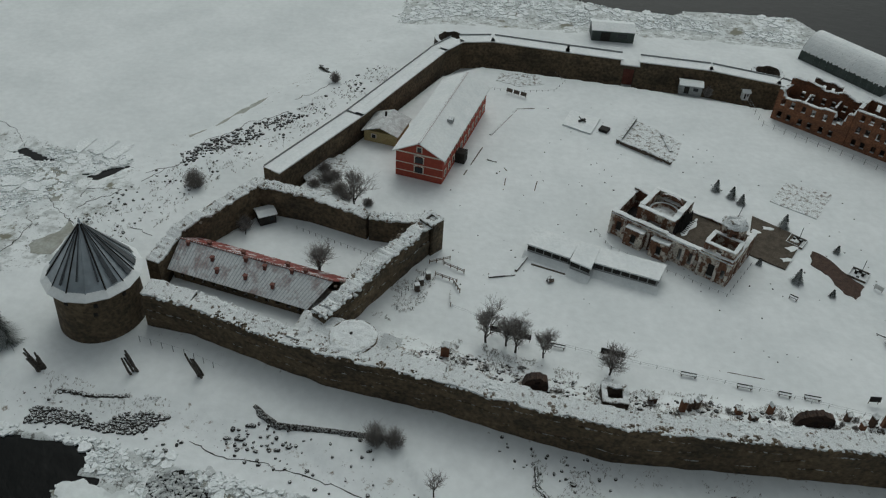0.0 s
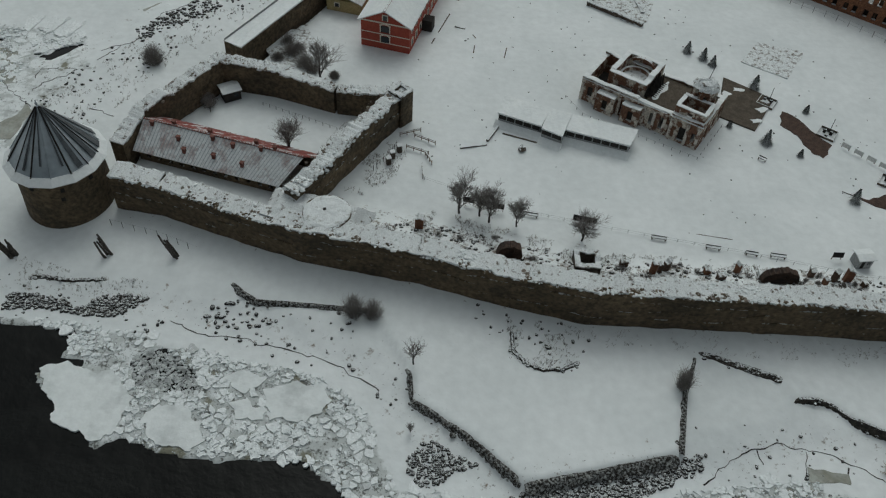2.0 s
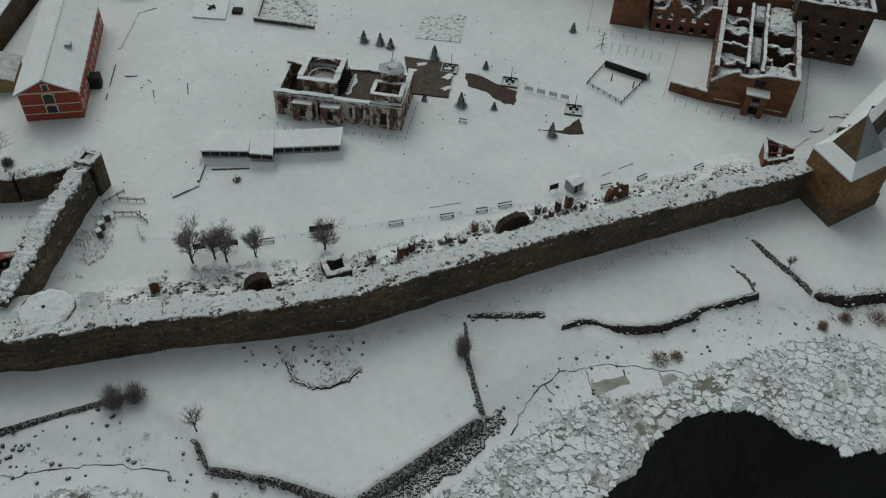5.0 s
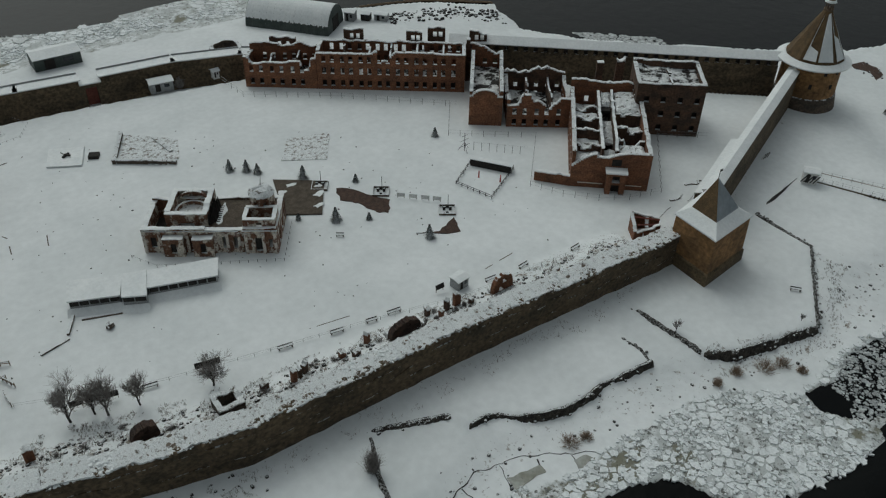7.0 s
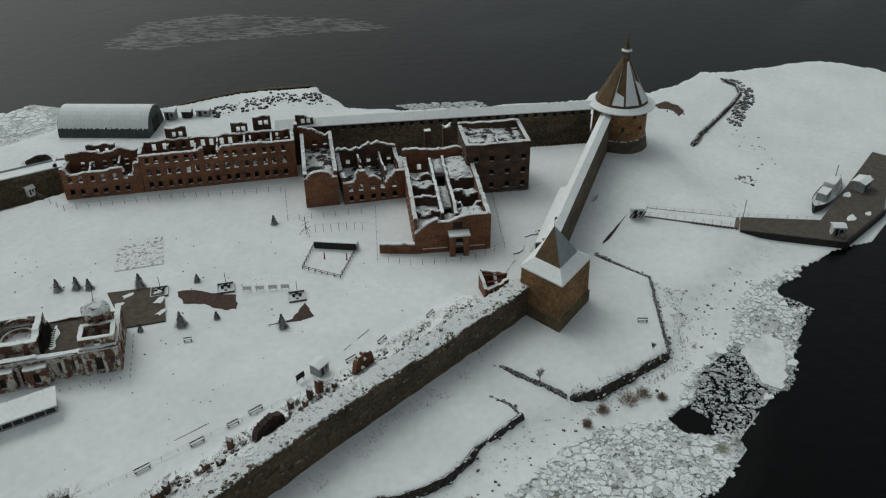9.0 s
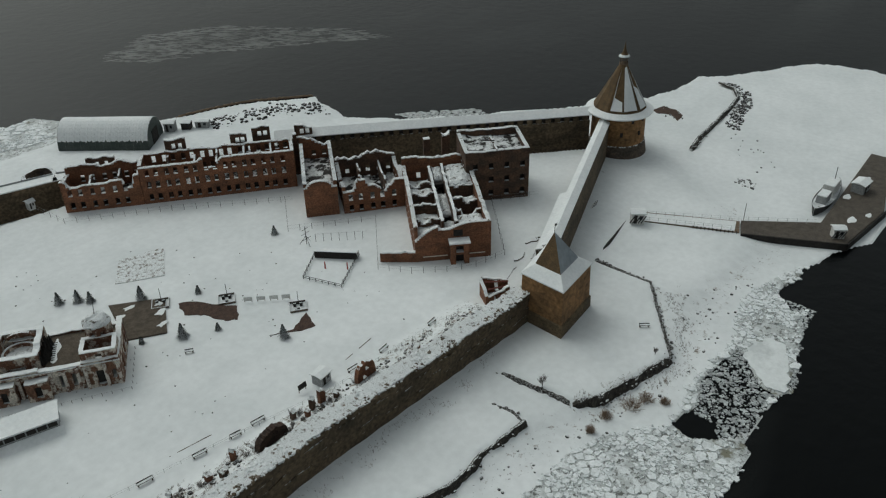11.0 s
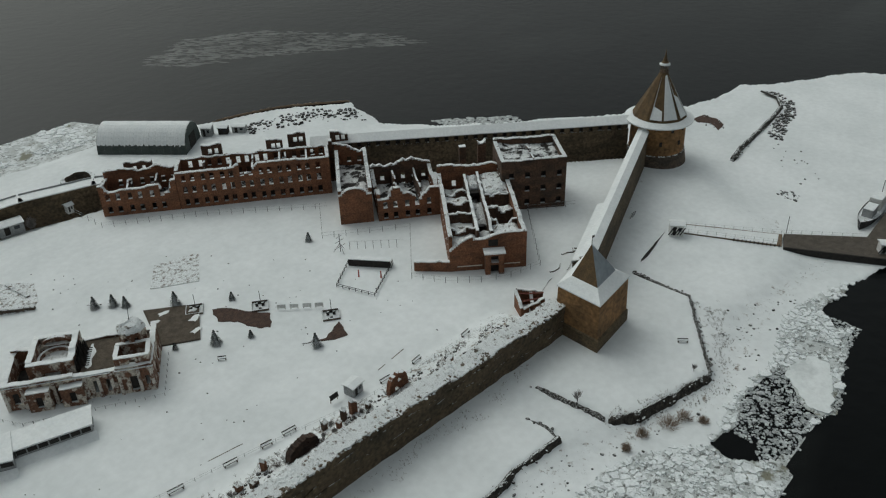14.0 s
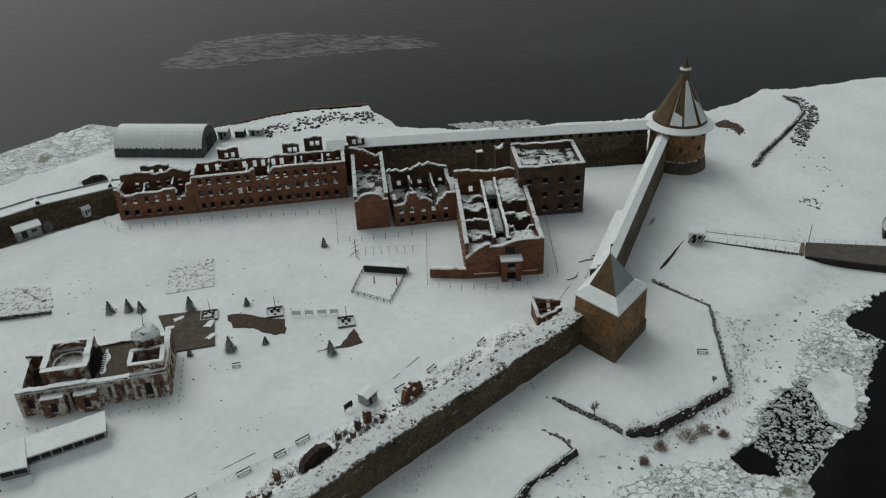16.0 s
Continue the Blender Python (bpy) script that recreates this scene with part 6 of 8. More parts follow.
# dead trunks, split and leaning, by the round tower
for k, (x, y, lean, h) in enumerate(((-70.8, 98.9, -0.28, 6.0), (-69.6, 99.4, -0.12, 4.6), (-53.8, 99.8, -0.22, 6.2), (-41.7, 99.8, -0.25, 6.4))):
    ob = thing("dead_trunk", "split leaning dead tree trunk with snow on the bark", "tree trunk", (x, y, gz(x, y)), "dead trunks")
    rng = random.Random(k)
    hp = Heap()
    for j in range(4):
        b = Vector((rng.uniform(-0.7, 0.7), rng.uniform(-0.4, 0.4), -0.3))
        p = b
        for s in range(4):
            q = p + Vector((lean * h / 4 + rng.uniform(-0.12, 0.12), rng.uniform(-0.1, 0.1), h / 4 * rng.uniform(0.8, 1.0) * (1 - 0.12 * j)))
            hp.rod(p, q, 0.24 - s * 0.02, 0.22 - s * 0.02, 6)
            p = q
    hp.make("wood", M_DEAD, ob, "dark split wood with snow")

# ---- fences and posts ----
def fence(label, pts, z, pitch, h, wires=2, material=None, name="fence", r=0.05, wire=0.022):
    ob = thing(name, label, "fence")
    pm = bmesh.new()
    rod(pm, (0, 0, -0.2), (0, 0, h), r, 5)
    me = bpy.data.meshes.new("post")
    pm.to_mesh(me)
    pm.free()
    me.materials.append(material or M_DARK)
    for a, b in zip(pts, pts[1:]):
        a, b = V2(a), V2(b)
        L = (b - a).length
        k = max(1, int(L / pitch))
        for i in range(k):
            q = a + (b - a) * i / k
            po = new("post", me)
            po.location = (*q, (gz(*q) if z is None else z))
            po.parent = ob
        for w in range(wires):
            zz = h * (w + 1) / wires - 0.05
            hp = Heap()
            za, zb = (gz(*a), gz(*b)) if z is None else (z, z)
            hp.rod((*a, za + zz), (*b, zb + zz), wire, wire, 4)
            hp.make("wire", M_BLACK if wire > 0.03 else M_GREY, ob)
    return ob


fence("wire fence on thin dark posts before the ruined barracks", [(82.4, 210.8), (83.4, 198.2), (105, 182), (128.0, 160.0)], 0, 2.9, 1.7)
fence("wire fence on thin dark posts beside the ruined wing", [(126.6, 161.5), (116.7, 149.0), (126.0, 141.5), (134.0, 135.4)], 0, 2.6, 1.7)
fence("wire fence on thin dark posts round the prison block", [(134.3, 135.2), (117.9, 118.8), (121.5, 111.5), (127.0, 105.4), (133.0, 101.5), (141.2, 99.2), (160.5, 117.6), (170.5, 109.4)], 0, 2.4, 1.7)
fence("row of tall slim posts near the ruined wing", [(117.5, 139.6), (127, 130)], 0, 1.9, 2.3, 1)
fence("low rail fence along the courtyard path", [(2.5, 118.7), (7.0, 116.7), (10.6, 113.6), (25.8, 109.4), (43.3, 105.4), (61.3, 101.7), (80.9, 96.2), (105.4, 93.9), (117, 91)], None, 2.8, 0.9, 2, M_GREY)
fence("low wire fence across the citadel yard", [(-31.5, 140.0), (-20.0, 134.8), (-14.0, 132.0)], 0, 1.5, 0.8, 1)
fence("chain of low posts round a garden bed by the wall", [(2, 213), (8, 209), (18, 208), (28, 210), (31.5, 216), (29, 221)], 0, 1.6, 0.5, 1)
fence("low wire fence beside the church ruin", [(33.0, 146.5), (36, 140.5), (58, 127.5), (66.5, 139.5)], 0, 1.8, 0.7, 1)
fence("leaning wire fence below the fortress wall", [(-55, 107.0), (-46, 104.5), (-38, 101.0)], None, 2.0, 1.6, 1)
fence("jetty railing of thin posts and wires", [(183, 86.0), (195.8, 63.8), (206.5, 47.6)], -3.1, 2.2, 1.2, 2, M_GREY)
fence("jetty railing of thin posts and wires", [(180.5, 84.0), (191.2, 61.5)], -3.1, 2.2, 1.2, 2, M_GREY)

# ---- wooden yard by the citadel ----
for k, (a, b) in enumerate((((0.4, 131.4), (4.6, 129.2)), ((-1.2, 127.9), (3.2, 126.0)), ((-2.6, 131.5), (1.6, 133.2)), ((2.6, 126.0), (3.9, 123.2)), ((2.0, 122.4), (2.2, 119.0)))):
    ob = thing("rail_barrier", "dark wooden rail barrier with snow on it", "barrier", group="rail barriers")
    a, b = V2(a), V2(b)
    for i in range(4):
        q = a + (b - a) * i / 3
        bm = bmesh.new()
        box(bm, (*q, 0.45), (0.16, 0.16, 1.3))
        part("post", bm, M_WOOD, ob)
    for z in (0.55, 0.95):
        bm = bmesh.new()
        box(bm, (*((a + b) / 2), z), ((b - a).length, 0.1, 0.14), math.atan2((b - a).y, (b - a).x))
        part("rail", bm, M_WOOD, ob)
    bm = bmesh.new()
    box(bm, (*((a + b) / 2), 1.06), ((b - a).length, 0.16, 0.08), math.atan2((b - a).y, (b - a).x))
    part("snow_line", bm, M_SNOW, ob)
for k, (x, y) in enumerate(((-4.6, 123.0), (-3.9, 124.8), (-2.6, 126.8))):
    ob = thing("stone_pillar", "short dark stone pillar with snow cap", "pillar", (x, y, 0), "stone pillars")
    bm = bmesh.new()
    box(bm, (0, 0, 0.7), (0.9, 0.9, 1.9), 0.3)
    part("shaft", bm, M_STONE_D, ob)
    bm = bmesh.new()
    box(bm, (0, 0, 1.74), (1.0, 1.0, 0.2), 0.3)
    part("snow_cap", bm, M_SNOW, ob)
fence("short picket fence below the citadel wall", [(-7.5, 121.0), (-4.4, 125.4), (-2.8, 129.5)], 0, 1.0, 1.3, 2)

# ---- benches, boards and plots in the courtyard ----
def board(x, y, rz, w, h, lift, label, back=None):
    ob = thing("notice_board", label, "notice board", (x, y, gz(x, y)), "notice boards")
    ob.rotation_euler = (0, 0, rz)
    bm = bmesh.new()
    box(bm, (0, 0, lift + h / 2), (w, 0.1, h), 0, radians(-14))
    part("panel", bm, back or M_DARK, ob)
    for s in (-1, 1):
        bm = bmesh.new()
        box(bm, (s * w * 0.42, 0.1, lift / 2 + 0.2), (0.1, 0.1, lift + 0.7))
        part("leg", bm, M_WOOD, ob)
    bm = bmesh.new()
    box(bm, (0, 0.12, lift + h + 0.02), (w + 0.1, 0.22, 0.09))
    part("snow_line", bm, M_SNOW, ob)


for x, y, rz, w, h in ((10.9, 112.2, -0.2, 2.2, 1.2), (13.7, 111.5, -0.22, 2.2, 1.2), (16.4, 110.8, -0.22, 2.2, 1.2), (32.4, 108.0, -0.22, 4.4, 1.3), (78.2, 101.0, 0.0, 2.0, 1.2)):
    board(x, y, rz, w, h, 0.8, "dark tilted notice board with snow along its top")
for x, y in ((90.6, 132.6), (92.6, 130.6), (94.6, 128.6), (96.5, 126.7)):
    board(x, y, -0.79, 1.9, 0.9, 0.4, "pale information panel on low legs in the snow", M_WHITEP)
for x, y in ((15.4, 207.0), (17.3, 206.1), (19.2, 205.3)):
    board(x, y, -0.43, 1.7, 1.1, 0.5, "dark information panel near the wall", M_STONE_D)


def bench(x, y, rz, L, label="long dark bench dusted with snow"):
    ob = thing("bench", label, "bench", (x, y, gz(x, y)), "path benches")
    ob.rotation_euler = (0, 0, rz)
    bm = bmesh.new()
    box(bm, (0, 0, 0.52), (L, 0.42, 0.08))
    part("seat", bm, M_DARK, ob)
    bm = bmesh.new()
    box(bm, (0, 0.28, 0.78), (L, 0.07, 0.2), 0, -0.2)
    part("backrest", bm, M_DARK, ob)
    for s in (-1, 1):
        bm = bmesh.new()
        box(bm, (s * L * 0.42, 0.05, 0.15), (0.14, 0.5, 0.8))
        part("leg", bm, M_STONE_D, ob)
    bm = bmesh.new()
    box(bm, (0, -0.02, 0.6), (L * 0.94, 0.3, 0.08))
    part("snow_line", bm, M_SNOW, ob)


for x, y, rz, L in ((22.5, 109.6, -0.2, 3.2), (45.9, 104.6, -0.17, 3.4), (55.6, 102.6, -0.17, 3.2), (67.3, 101.0, -0.15, 3.4), (62.5, 101.4, -0.2, 2.6), (88.5, 97.6, -0.1, 3.0), (96.7, 97.0, 0.1, 3.0), (109.2, 94.8, 0.1, 3.0), (71.6, 128.0, -0.65, 2.0), (140, 61.2, -0.9, 2.6)):
    bench(x, y, rz, L * 0.85)


def memorial(x, y, rz):
    ob = thing("memorial_plot", "small fenced memorial plot with dark stones and a flagpole", "memorial", (x, y, 0), "memorial plots")
    ob.rotation_euler = (0, 0, rz)
    bm = bmesh.new()
    for sx, sy, w, d in ((0, -1.8, 3.8, 0.15), (0, 1.8, 3.8, 0.15), (-1.8, 0, 0.15, 3.5), (1.8, 0, 0.15, 3.5)):
        box(bm, (sx, sy, 0.2), (w, d, 0.6))
    part("kerb", bm, M_STONE_D, ob)
    for k, (px, py, h) in enumerate(((-0.7, 0.3, 0.9), (0.7, 0.3, 0.9), (0, -0.7, 0.4))):
        bm = bmesh.new()
        box(bm, (px, py, h / 2), (0.6, 0.35, h))
        bmesh.ops.bevel(bm, geom=bm.edges[:], offset=0.06, segments=1)
        part("stone", bm, M_ROCK, ob)
    bm = bmesh.new()
    rod(bm, (0.2, 1.0, 0), (0.2, 1.0, 3.6), 0.07, 6)
    part("flagpole", bm, M_DARK, ob)
    bm = bmesh.new()
    box(bm, (0, 1.1, 0.35), (2.2, 0.2, 0.6))
    part("wreath_wall", bm, M_DARK, ob)


memorial(77.9, 147.4, -0.62)
memorial(88.2, 137.2, -0.62)
memorial(96.2, 122.4, -0.62)


def patch(name, label, pts, z, material, thick=0.08, seed=0, wob=0.5, cat="ground patch", sub=5):
    """A thin irregular sheet on the ground."""
    out = []
    for p, q in zip(pts, pts[1:] + pts[:1]):
        for k in range(sub):
            a = V2(p).lerp(V2(q), k / sub)
            a += Vector((noise.noise(Vector((a.x * 0.6, a.y * 0.6, seed))), noise.noise(Vector((a.x * 0.6, a.y * 0.6, seed + 9))))) * wob
            out.append(tuple(a))
    bm = bmesh.new()
    prism(bm, out, z - 0.3, z + thick)
    bmesh.ops.triangulate(bm, faces=bm.faces[:])
    return tagged(part(name, bm, material), label, cat, kind="structure")


patch("bare_earth", "bare reddish earth bed where the snow has melted", [(80.5, 144.6), (83.2, 142.6), (85.0, 138.2), (88.0, 133.2), (84.8, 129.4), (82.6, 131.6), (81.6, 136.5), (78.6, 139.8)], 0.04, M_REDDIRT, seed=2, wob=0.9)
patch("bare_earth", "small bare earth bed beside a fir", [(90.2, 117.3), (96.0, 119.5), (93.8, 114.2), (91.0, 115.4), (85.6, 119.6), (88.0, 118.0)], 0.04, M_REDDIRT, seed=4, wob=0.4)
M_GRAVEL = mat("gravel_through_snow", (0.20, 0.18, 0.155), (0.73, 0.755, 0.76), 0.9, 0.9, 0.5, fine=4, bright=0.2, lo=0.36, hi=0.5)
patch("gravel_plot", "rectangular foundation plot with stones showing through snow", [(82.2, 171.0), (92.4, 167.6), (85.2, 156.6), (76.0, 162.6)], 0.1, M_GRAVEL, seed=5, wob=0.4)
patch("gravel_plot", "foundation plot with low walls and weeds through snow", [(49.5, 196.6), (59.6, 186.4), (56.5, 178.0), (52.6, 176.6), (43.4, 184.1)], 0.1, M_GRAVEL, seed=6, wob=0.4)
patch("stone_plinth_plot", "low square plinth outlined in snow", [(31.9, 199.4), (39.5, 195.9), (36.1, 187.6), (29.0, 191.6)], 0.35, M_SNOW, seed=7, wob=0.1)
patch("bare_garden_bed", "weedy garden bed under thin snow by the wall", [(13, 219), (23, 219), (26, 214), (18, 211.5), (12, 214)], 0.05, M_GRAVEL, seed=8, wob=1.0)
patch("bare_garden_bed", "weedy dark ground under shrubs beside the wall", [(-33.6, 159.7), (-31.6, 165.9), (-25.7, 171.2), (-21.7, 161.8), (-19.2, 153.1), (-27.0, 153.4), (-31.7, 154.7)], 0.05, M_GRAVEL, seed=9, wob=1.2)
for a, b, h in (((43.0, 184.0), (49.2, 196.4), 1.0), ((43.2, 184.0), (52.8, 176.8), 1.1), ((52.4, 177.8), (54.6, 175.6), 0.8), ((54.5, 190.5), (55.6, 181.5), 0.5)):
    ob = thing("foundation_wall", "low dark foundation wall of a lost building", "foundation wall", group="foundation walls")
    bm, cb = bmesh.new(), bmesh.new()
    wall_run(bm, a, b, 0.8, -0.3, jag(0.25, h, h * 9, 0.6, 0.3), 0.6, [], cb, 0.1)
    part("masonry", bm, M_STONE_D, ob)
    part("snow_cap", cb, M_CAP, ob)
ob = thing("plinth_monument", "small dark machine standing on a square plinth", "monument", (34.3, 193.7, 0.4))
bm = bmesh.new()
box(bm, (0, 0, 0.3), (2.2, 0.5, 0.4), 0.6)
box(bm, (0.4, -0.3, 0.45), (0.4, 1.6, 0.3), 0.6)
rod(bm, (0, 0, 0.3), (-0.8, 0.9, 0.9), 0.12)
part("frame", bm, M_DARK, ob)
ob = thing("trapdoor", "dark tilted cellar trapdoor beside the plinth", "trapdoor", (39.9, 190.2, 0.0))
bm = bmesh.new()
box(bm, (0, 0, 0.35), (2.4, 2.2, 0.9), -0.5)
part("panel", bm, M_DARK, ob)
ob = thing("boulder", "lone dark boulder in the snowy courtyard", "boulder", (22.2, 128.5, 0.3))
hp = Heap()
hp.rock((0, 0, 0.2), 0.95, random.Random(3), 0.8)
hp.make("stone", M_STONE_D, ob)

# low dark kerb lines and tracks
for k, (pts, w, h, mt) in enumerate((([(17.4, 135.6), (15.0, 131.0)], 0.5, 0.5, M_STONE_D), ([(15.0, 130.0), (9.6, 128.6)], 0.4, 0.35, M_STONE_D), ([(18.5, 133.4), (25.5, 130.8)], 0.35, 0.12, M_DIRT), ([(10.4, 184.0), (17.3, 198.0)], 0.6, 0.2, M_STONE_D), ([(8.0, 178.0), (3.6, 165.1)], 0.25, 0.1, M_DIRT), ([(17.3, 198.5), (26.0, 200.0)], 0.2, 0.08, M_DIRT),
                                  ([(12, 172), (14, 168), (13, 160)], 0.22, 0.08, M_DIRT), ([(20.5, 160.5), (21.5, 165.5)], 0.22, 0.08, M_DIRT), ([(9.2, 172.3), (11.6, 171.5)], 0.5, 0.25, M_STONE_D),
                                  ([(153.3, 97.2), (152.6, 98.0), (151.3, 96.8), (150.1, 97.9), (148.4, 98.3)], 0.4, 0.3, M_STONE_D), ([(144.8, 96.4), (142.9, 95.4), (141.3, 95.5), (140.5, 96.0)], 0.4, 0.3, M_STONE_D), ([(150.9, 96.1), (146.1, 94.2), (143.7, 93.4)], 0.25, 0.15, M_STONE_D), ([(138.5, 94.1), (137.1, 94.0), (134.8, 93.3), (131.3, 92.4)], 0.25, 0.15, M_STONE_D),
                                  ([(52, 106.6), (60, 105.2)], 0.14, 0.05, M_DIRT), ([(90, 101.2), (98, 102)], 0.14, 0.05, M_DIRT))):
    ob = thing("kerb_line", "low dark kerb showing through the snow", "kerb", group="kerb lines")
    bm = bmesh.new()
    for a, b in zip(pts, pts[1:]):
        wall_run(bm, a, b, w, -0.2, jag(0.06, h, k + 70.0, 0.8, 0.25), 0.7)
    part("stones", bm, mt, ob)

# open-air stage with red posts
st = thing("open_air_stage", "fenced snowy square with dark stage panel and striped ends", "stage")
bm = bmesh.new()
o, u, n, L = frame_of((112.6, 134.6), (118.2, 126.2))
box(bm, (*(o + u * L / 2), 0.9), (L, 0.8, 1.9), math.atan2(u.y, u.x))
part("panel", bm, M_DARK, st)
bm = bmesh.new()
box(bm, (*(o + u * L / 2 + n * 0.3), 1.95), (L + 0.4, 1.6, 0.2), math.atan2(u.y, u.x))
part("roof_snow", bm, M_SNOW, st)
for k in range(5):
    bm = bmesh.new()
    box(bm, (*(o + u * (L + 0.35) + n * (-0.6 + 0.45 * k)), 0.9), (0.1, 0.22, 1.9), math.atan2(u.y, u.x), 0.45)
    part("stripe", bm, M_WHITEP if k % 2 else M_BLACK, st)
for x, y in ((110.6, 129.0), (113.6, 124.6)):
    bm = bmesh.new()
    rod(bm, (x, y, 0), (x, y, 1.9), 0.2, 8, 0.14)
    part("red_post", bm, M_REDPOST, st, "short red post")
fence("low dark fence round the open-air stage", [(114.2, 136.0), (104.5, 129.9), (107.4, 120.3), (119.4, 126.8)], 0, 1.5, 0.9, 2, M_BLACK, r=0.1, wire=0.06)
ms = thing("signal_mast", "thin lattice signal mast with cross arms", "mast", (115.4, 140.7, 0))
bm = bmesh.new()
rod(bm, (0, 0, 0), (0, 0, 5.0), 0.09, 5)
for z, w in ((4.2, 1.0), (3.0, 1.4), (1.4, 1.8)):
    rod(bm, (-w, 0, z), (w, 0.2, z), 0.06, 4)
for a in (0.3, 2.4, 4.5):
    rod(bm, (math.cos(a) * 1.7, math.sin(a) * 1.7, 0), (0, 0, 2.4), 0.05, 4)
part("frame", bm, M_DARK, ms)

# ---- brick fragments on the front wall strip ----
M_SOOT = mat("soot_blackened_brick", (0.02, 0.014, 0.011), (0.07, 0.04, 0.028), 0.5, 0.9, 0.6, cells=2.5, streak=2.0)


def fragment(x, y, w, h, d, seed, kind, rz=-0.05, mt=None):
    z = gz(x, y)
    ob = thing("wall_fragment", {"arch": "broken dark brick vault fragment with an opening", "pier": "leaning broken red brick pier", "ring": "square shaft of broken masonry with snow inside"}[kind], "ruined wall", (x, y, z), "rampart fragments")
    ob.rotation_euler = (0, 0, rz)
    bm, cb = bmesh.new(), bmesh.new()
    m = mt or M_BRICK_D
    if kind == "pier":
        wall_run(bm, (-w / 2, -d / 2), (w / 2, -d / 2), d, -0.6, jag(h * 0.35, h, seed, 1.4, 0.3), w / 5, [], cb, 0.05)
    elif kind == "arch":
        crown = jag(h * 0.2, 0, seed, 1.1, 0.3)

        def vault_top(q):
            f = 2 * q / w - 1
            return h * (0.25 + 0.75 * math.sqrt(max(0.0, 1 - abs(f) ** 2.6))) + crown(q)
        eyes = [(w * 0.46, w * 0.66, h * 0.56, h * 0.78)] + ([(w * 0.30, w * 0.52, h * 0.12, h * 0.36)] if h > 3.3 else [])
        wall_run(bm, (-w / 2, -d / 2), (w / 2, -d / 2), d, -0.8, vault_top, 0.3, eyes)
        box(cb, (0, d, 0.15), (w * 0.9, d * 1.4, 0.7))
    elif kind == "ring":
        t = 0.75
        for a, b in (((-w / 2, -w / 2), (w / 2, -w / 2)), ((w / 2, -w / 2), (w / 2, w / 2)), ((w / 2, w / 2), (-w / 2, w / 2)), ((-w / 2, w / 2), (-w / 2, -w / 2))):
            wall_run(bm, a, b, t, -0.8, jag(0.35, h, seed + a[0], 0.8, 0.4), 0.45, [], cb, 0.15)
    part("masonry", bm, m, ob)
    part("snow_cap", cb, M_CAP, ob)


fragment(1.6, 104.4, 1.5, 2.6, 1.2, 1, "pier", mt=M_BRICK)
fragment(17.4, 97.2, 4.4, 3.1, 1.6, 2, "arch", 0.0, M_SOOT)
fragment(31.0, 96.2, 4.4, 2.4, 3.6, 3, "ring", mt=M_STONE_D)
fragment(31.0, 99.4, 2.8, 1.2, 0.9, 3.3, "pier", mt=M_STONE_D)
for k, (x, y, w, h) in enumerate(((37.9, 97.0, 1.4, 1.6), (42.6, 95.0, 0.9, 2.8), (45.3, 96.2, 1.1, 2.4), (52.4, 95.4, 1.2, 1.6), (54.4, 93.8, 1.5, 1.4), (58.2, 96.4, 0.9, 2.8), (71.5, 96.0, 0.9, 2.0), (73.0, 93.6, 0.8, 1.6), (75.0, 94.6, 1.0, 2.8), (77.7, 95.0, 1.4, 3.2), (80.0, 93.4, 0.8, 1.2), (98.0, 89.4, 3.2, 1.2), (43.9, 95.6, 0.7, 1.9))):
    fragment(x, y, w, h, 0.8, 10 + k, "pier", 0.2 * (k % 3), M_BRICK if k % 2 else M_BRICK_D)
fragment(64.6, 93.6, 6.6, 3.2, 1.3, 30, "arch", 0.0, M_SOOT)
fragment(87.2, 92.9, 5.2, 3.8, 0.9, 31, "arch", 0.05, M_BRICK)
# broken brick house against the square tower
ob = thing("brick_lean_to", "roofless small red brick outbuilding beside the square tower", "outbuilding", (0.9, -0.9, 0))
for k, (a, b, h, h2) in enumerate((((121.4, 90.6), (126.6, 88.8), 2.2, 3.0), ((123.8, 94.4), (129.2, 91.2), 4.4, 2.6), ((121.4, 90.8), (123.8, 94.4), 2.4, 4.4), ((124.8, 90.6), (126.4, 92.2), 2.2, 3.4))):
    bm, cb = bmesh.new(), bmesh.new()
    L = (V2(b) - V2(a)).length
    j = jag(0.5, 0, 80 + k, 0.5, 0.5)
    wall_run(bm, a, b, 0.5, -0.2, lambda s, h=h, h2=h2, L=L, j=j: h + (h2 - h) * s / L + j(s), 0.6, [(1.4, 2.4, 0.4, 2.0)] if k == 0 else [], cb, 0.15)
    w = part("wall", bm, M_BRICK, ob)
    part("snow_cap", cb, M_SNOW, w)
for p, q in (((122.2, 91.4, 3.6), (127.4, 89.6, 2.6)), ((123.4, 93.4, 4.0), (128.4, 90.6, 2.8))):
    bm = bmesh.new()
    rod(bm, p, q, 0.22, 4)
    part("fallen_beam", bm, M_RUST, ob)


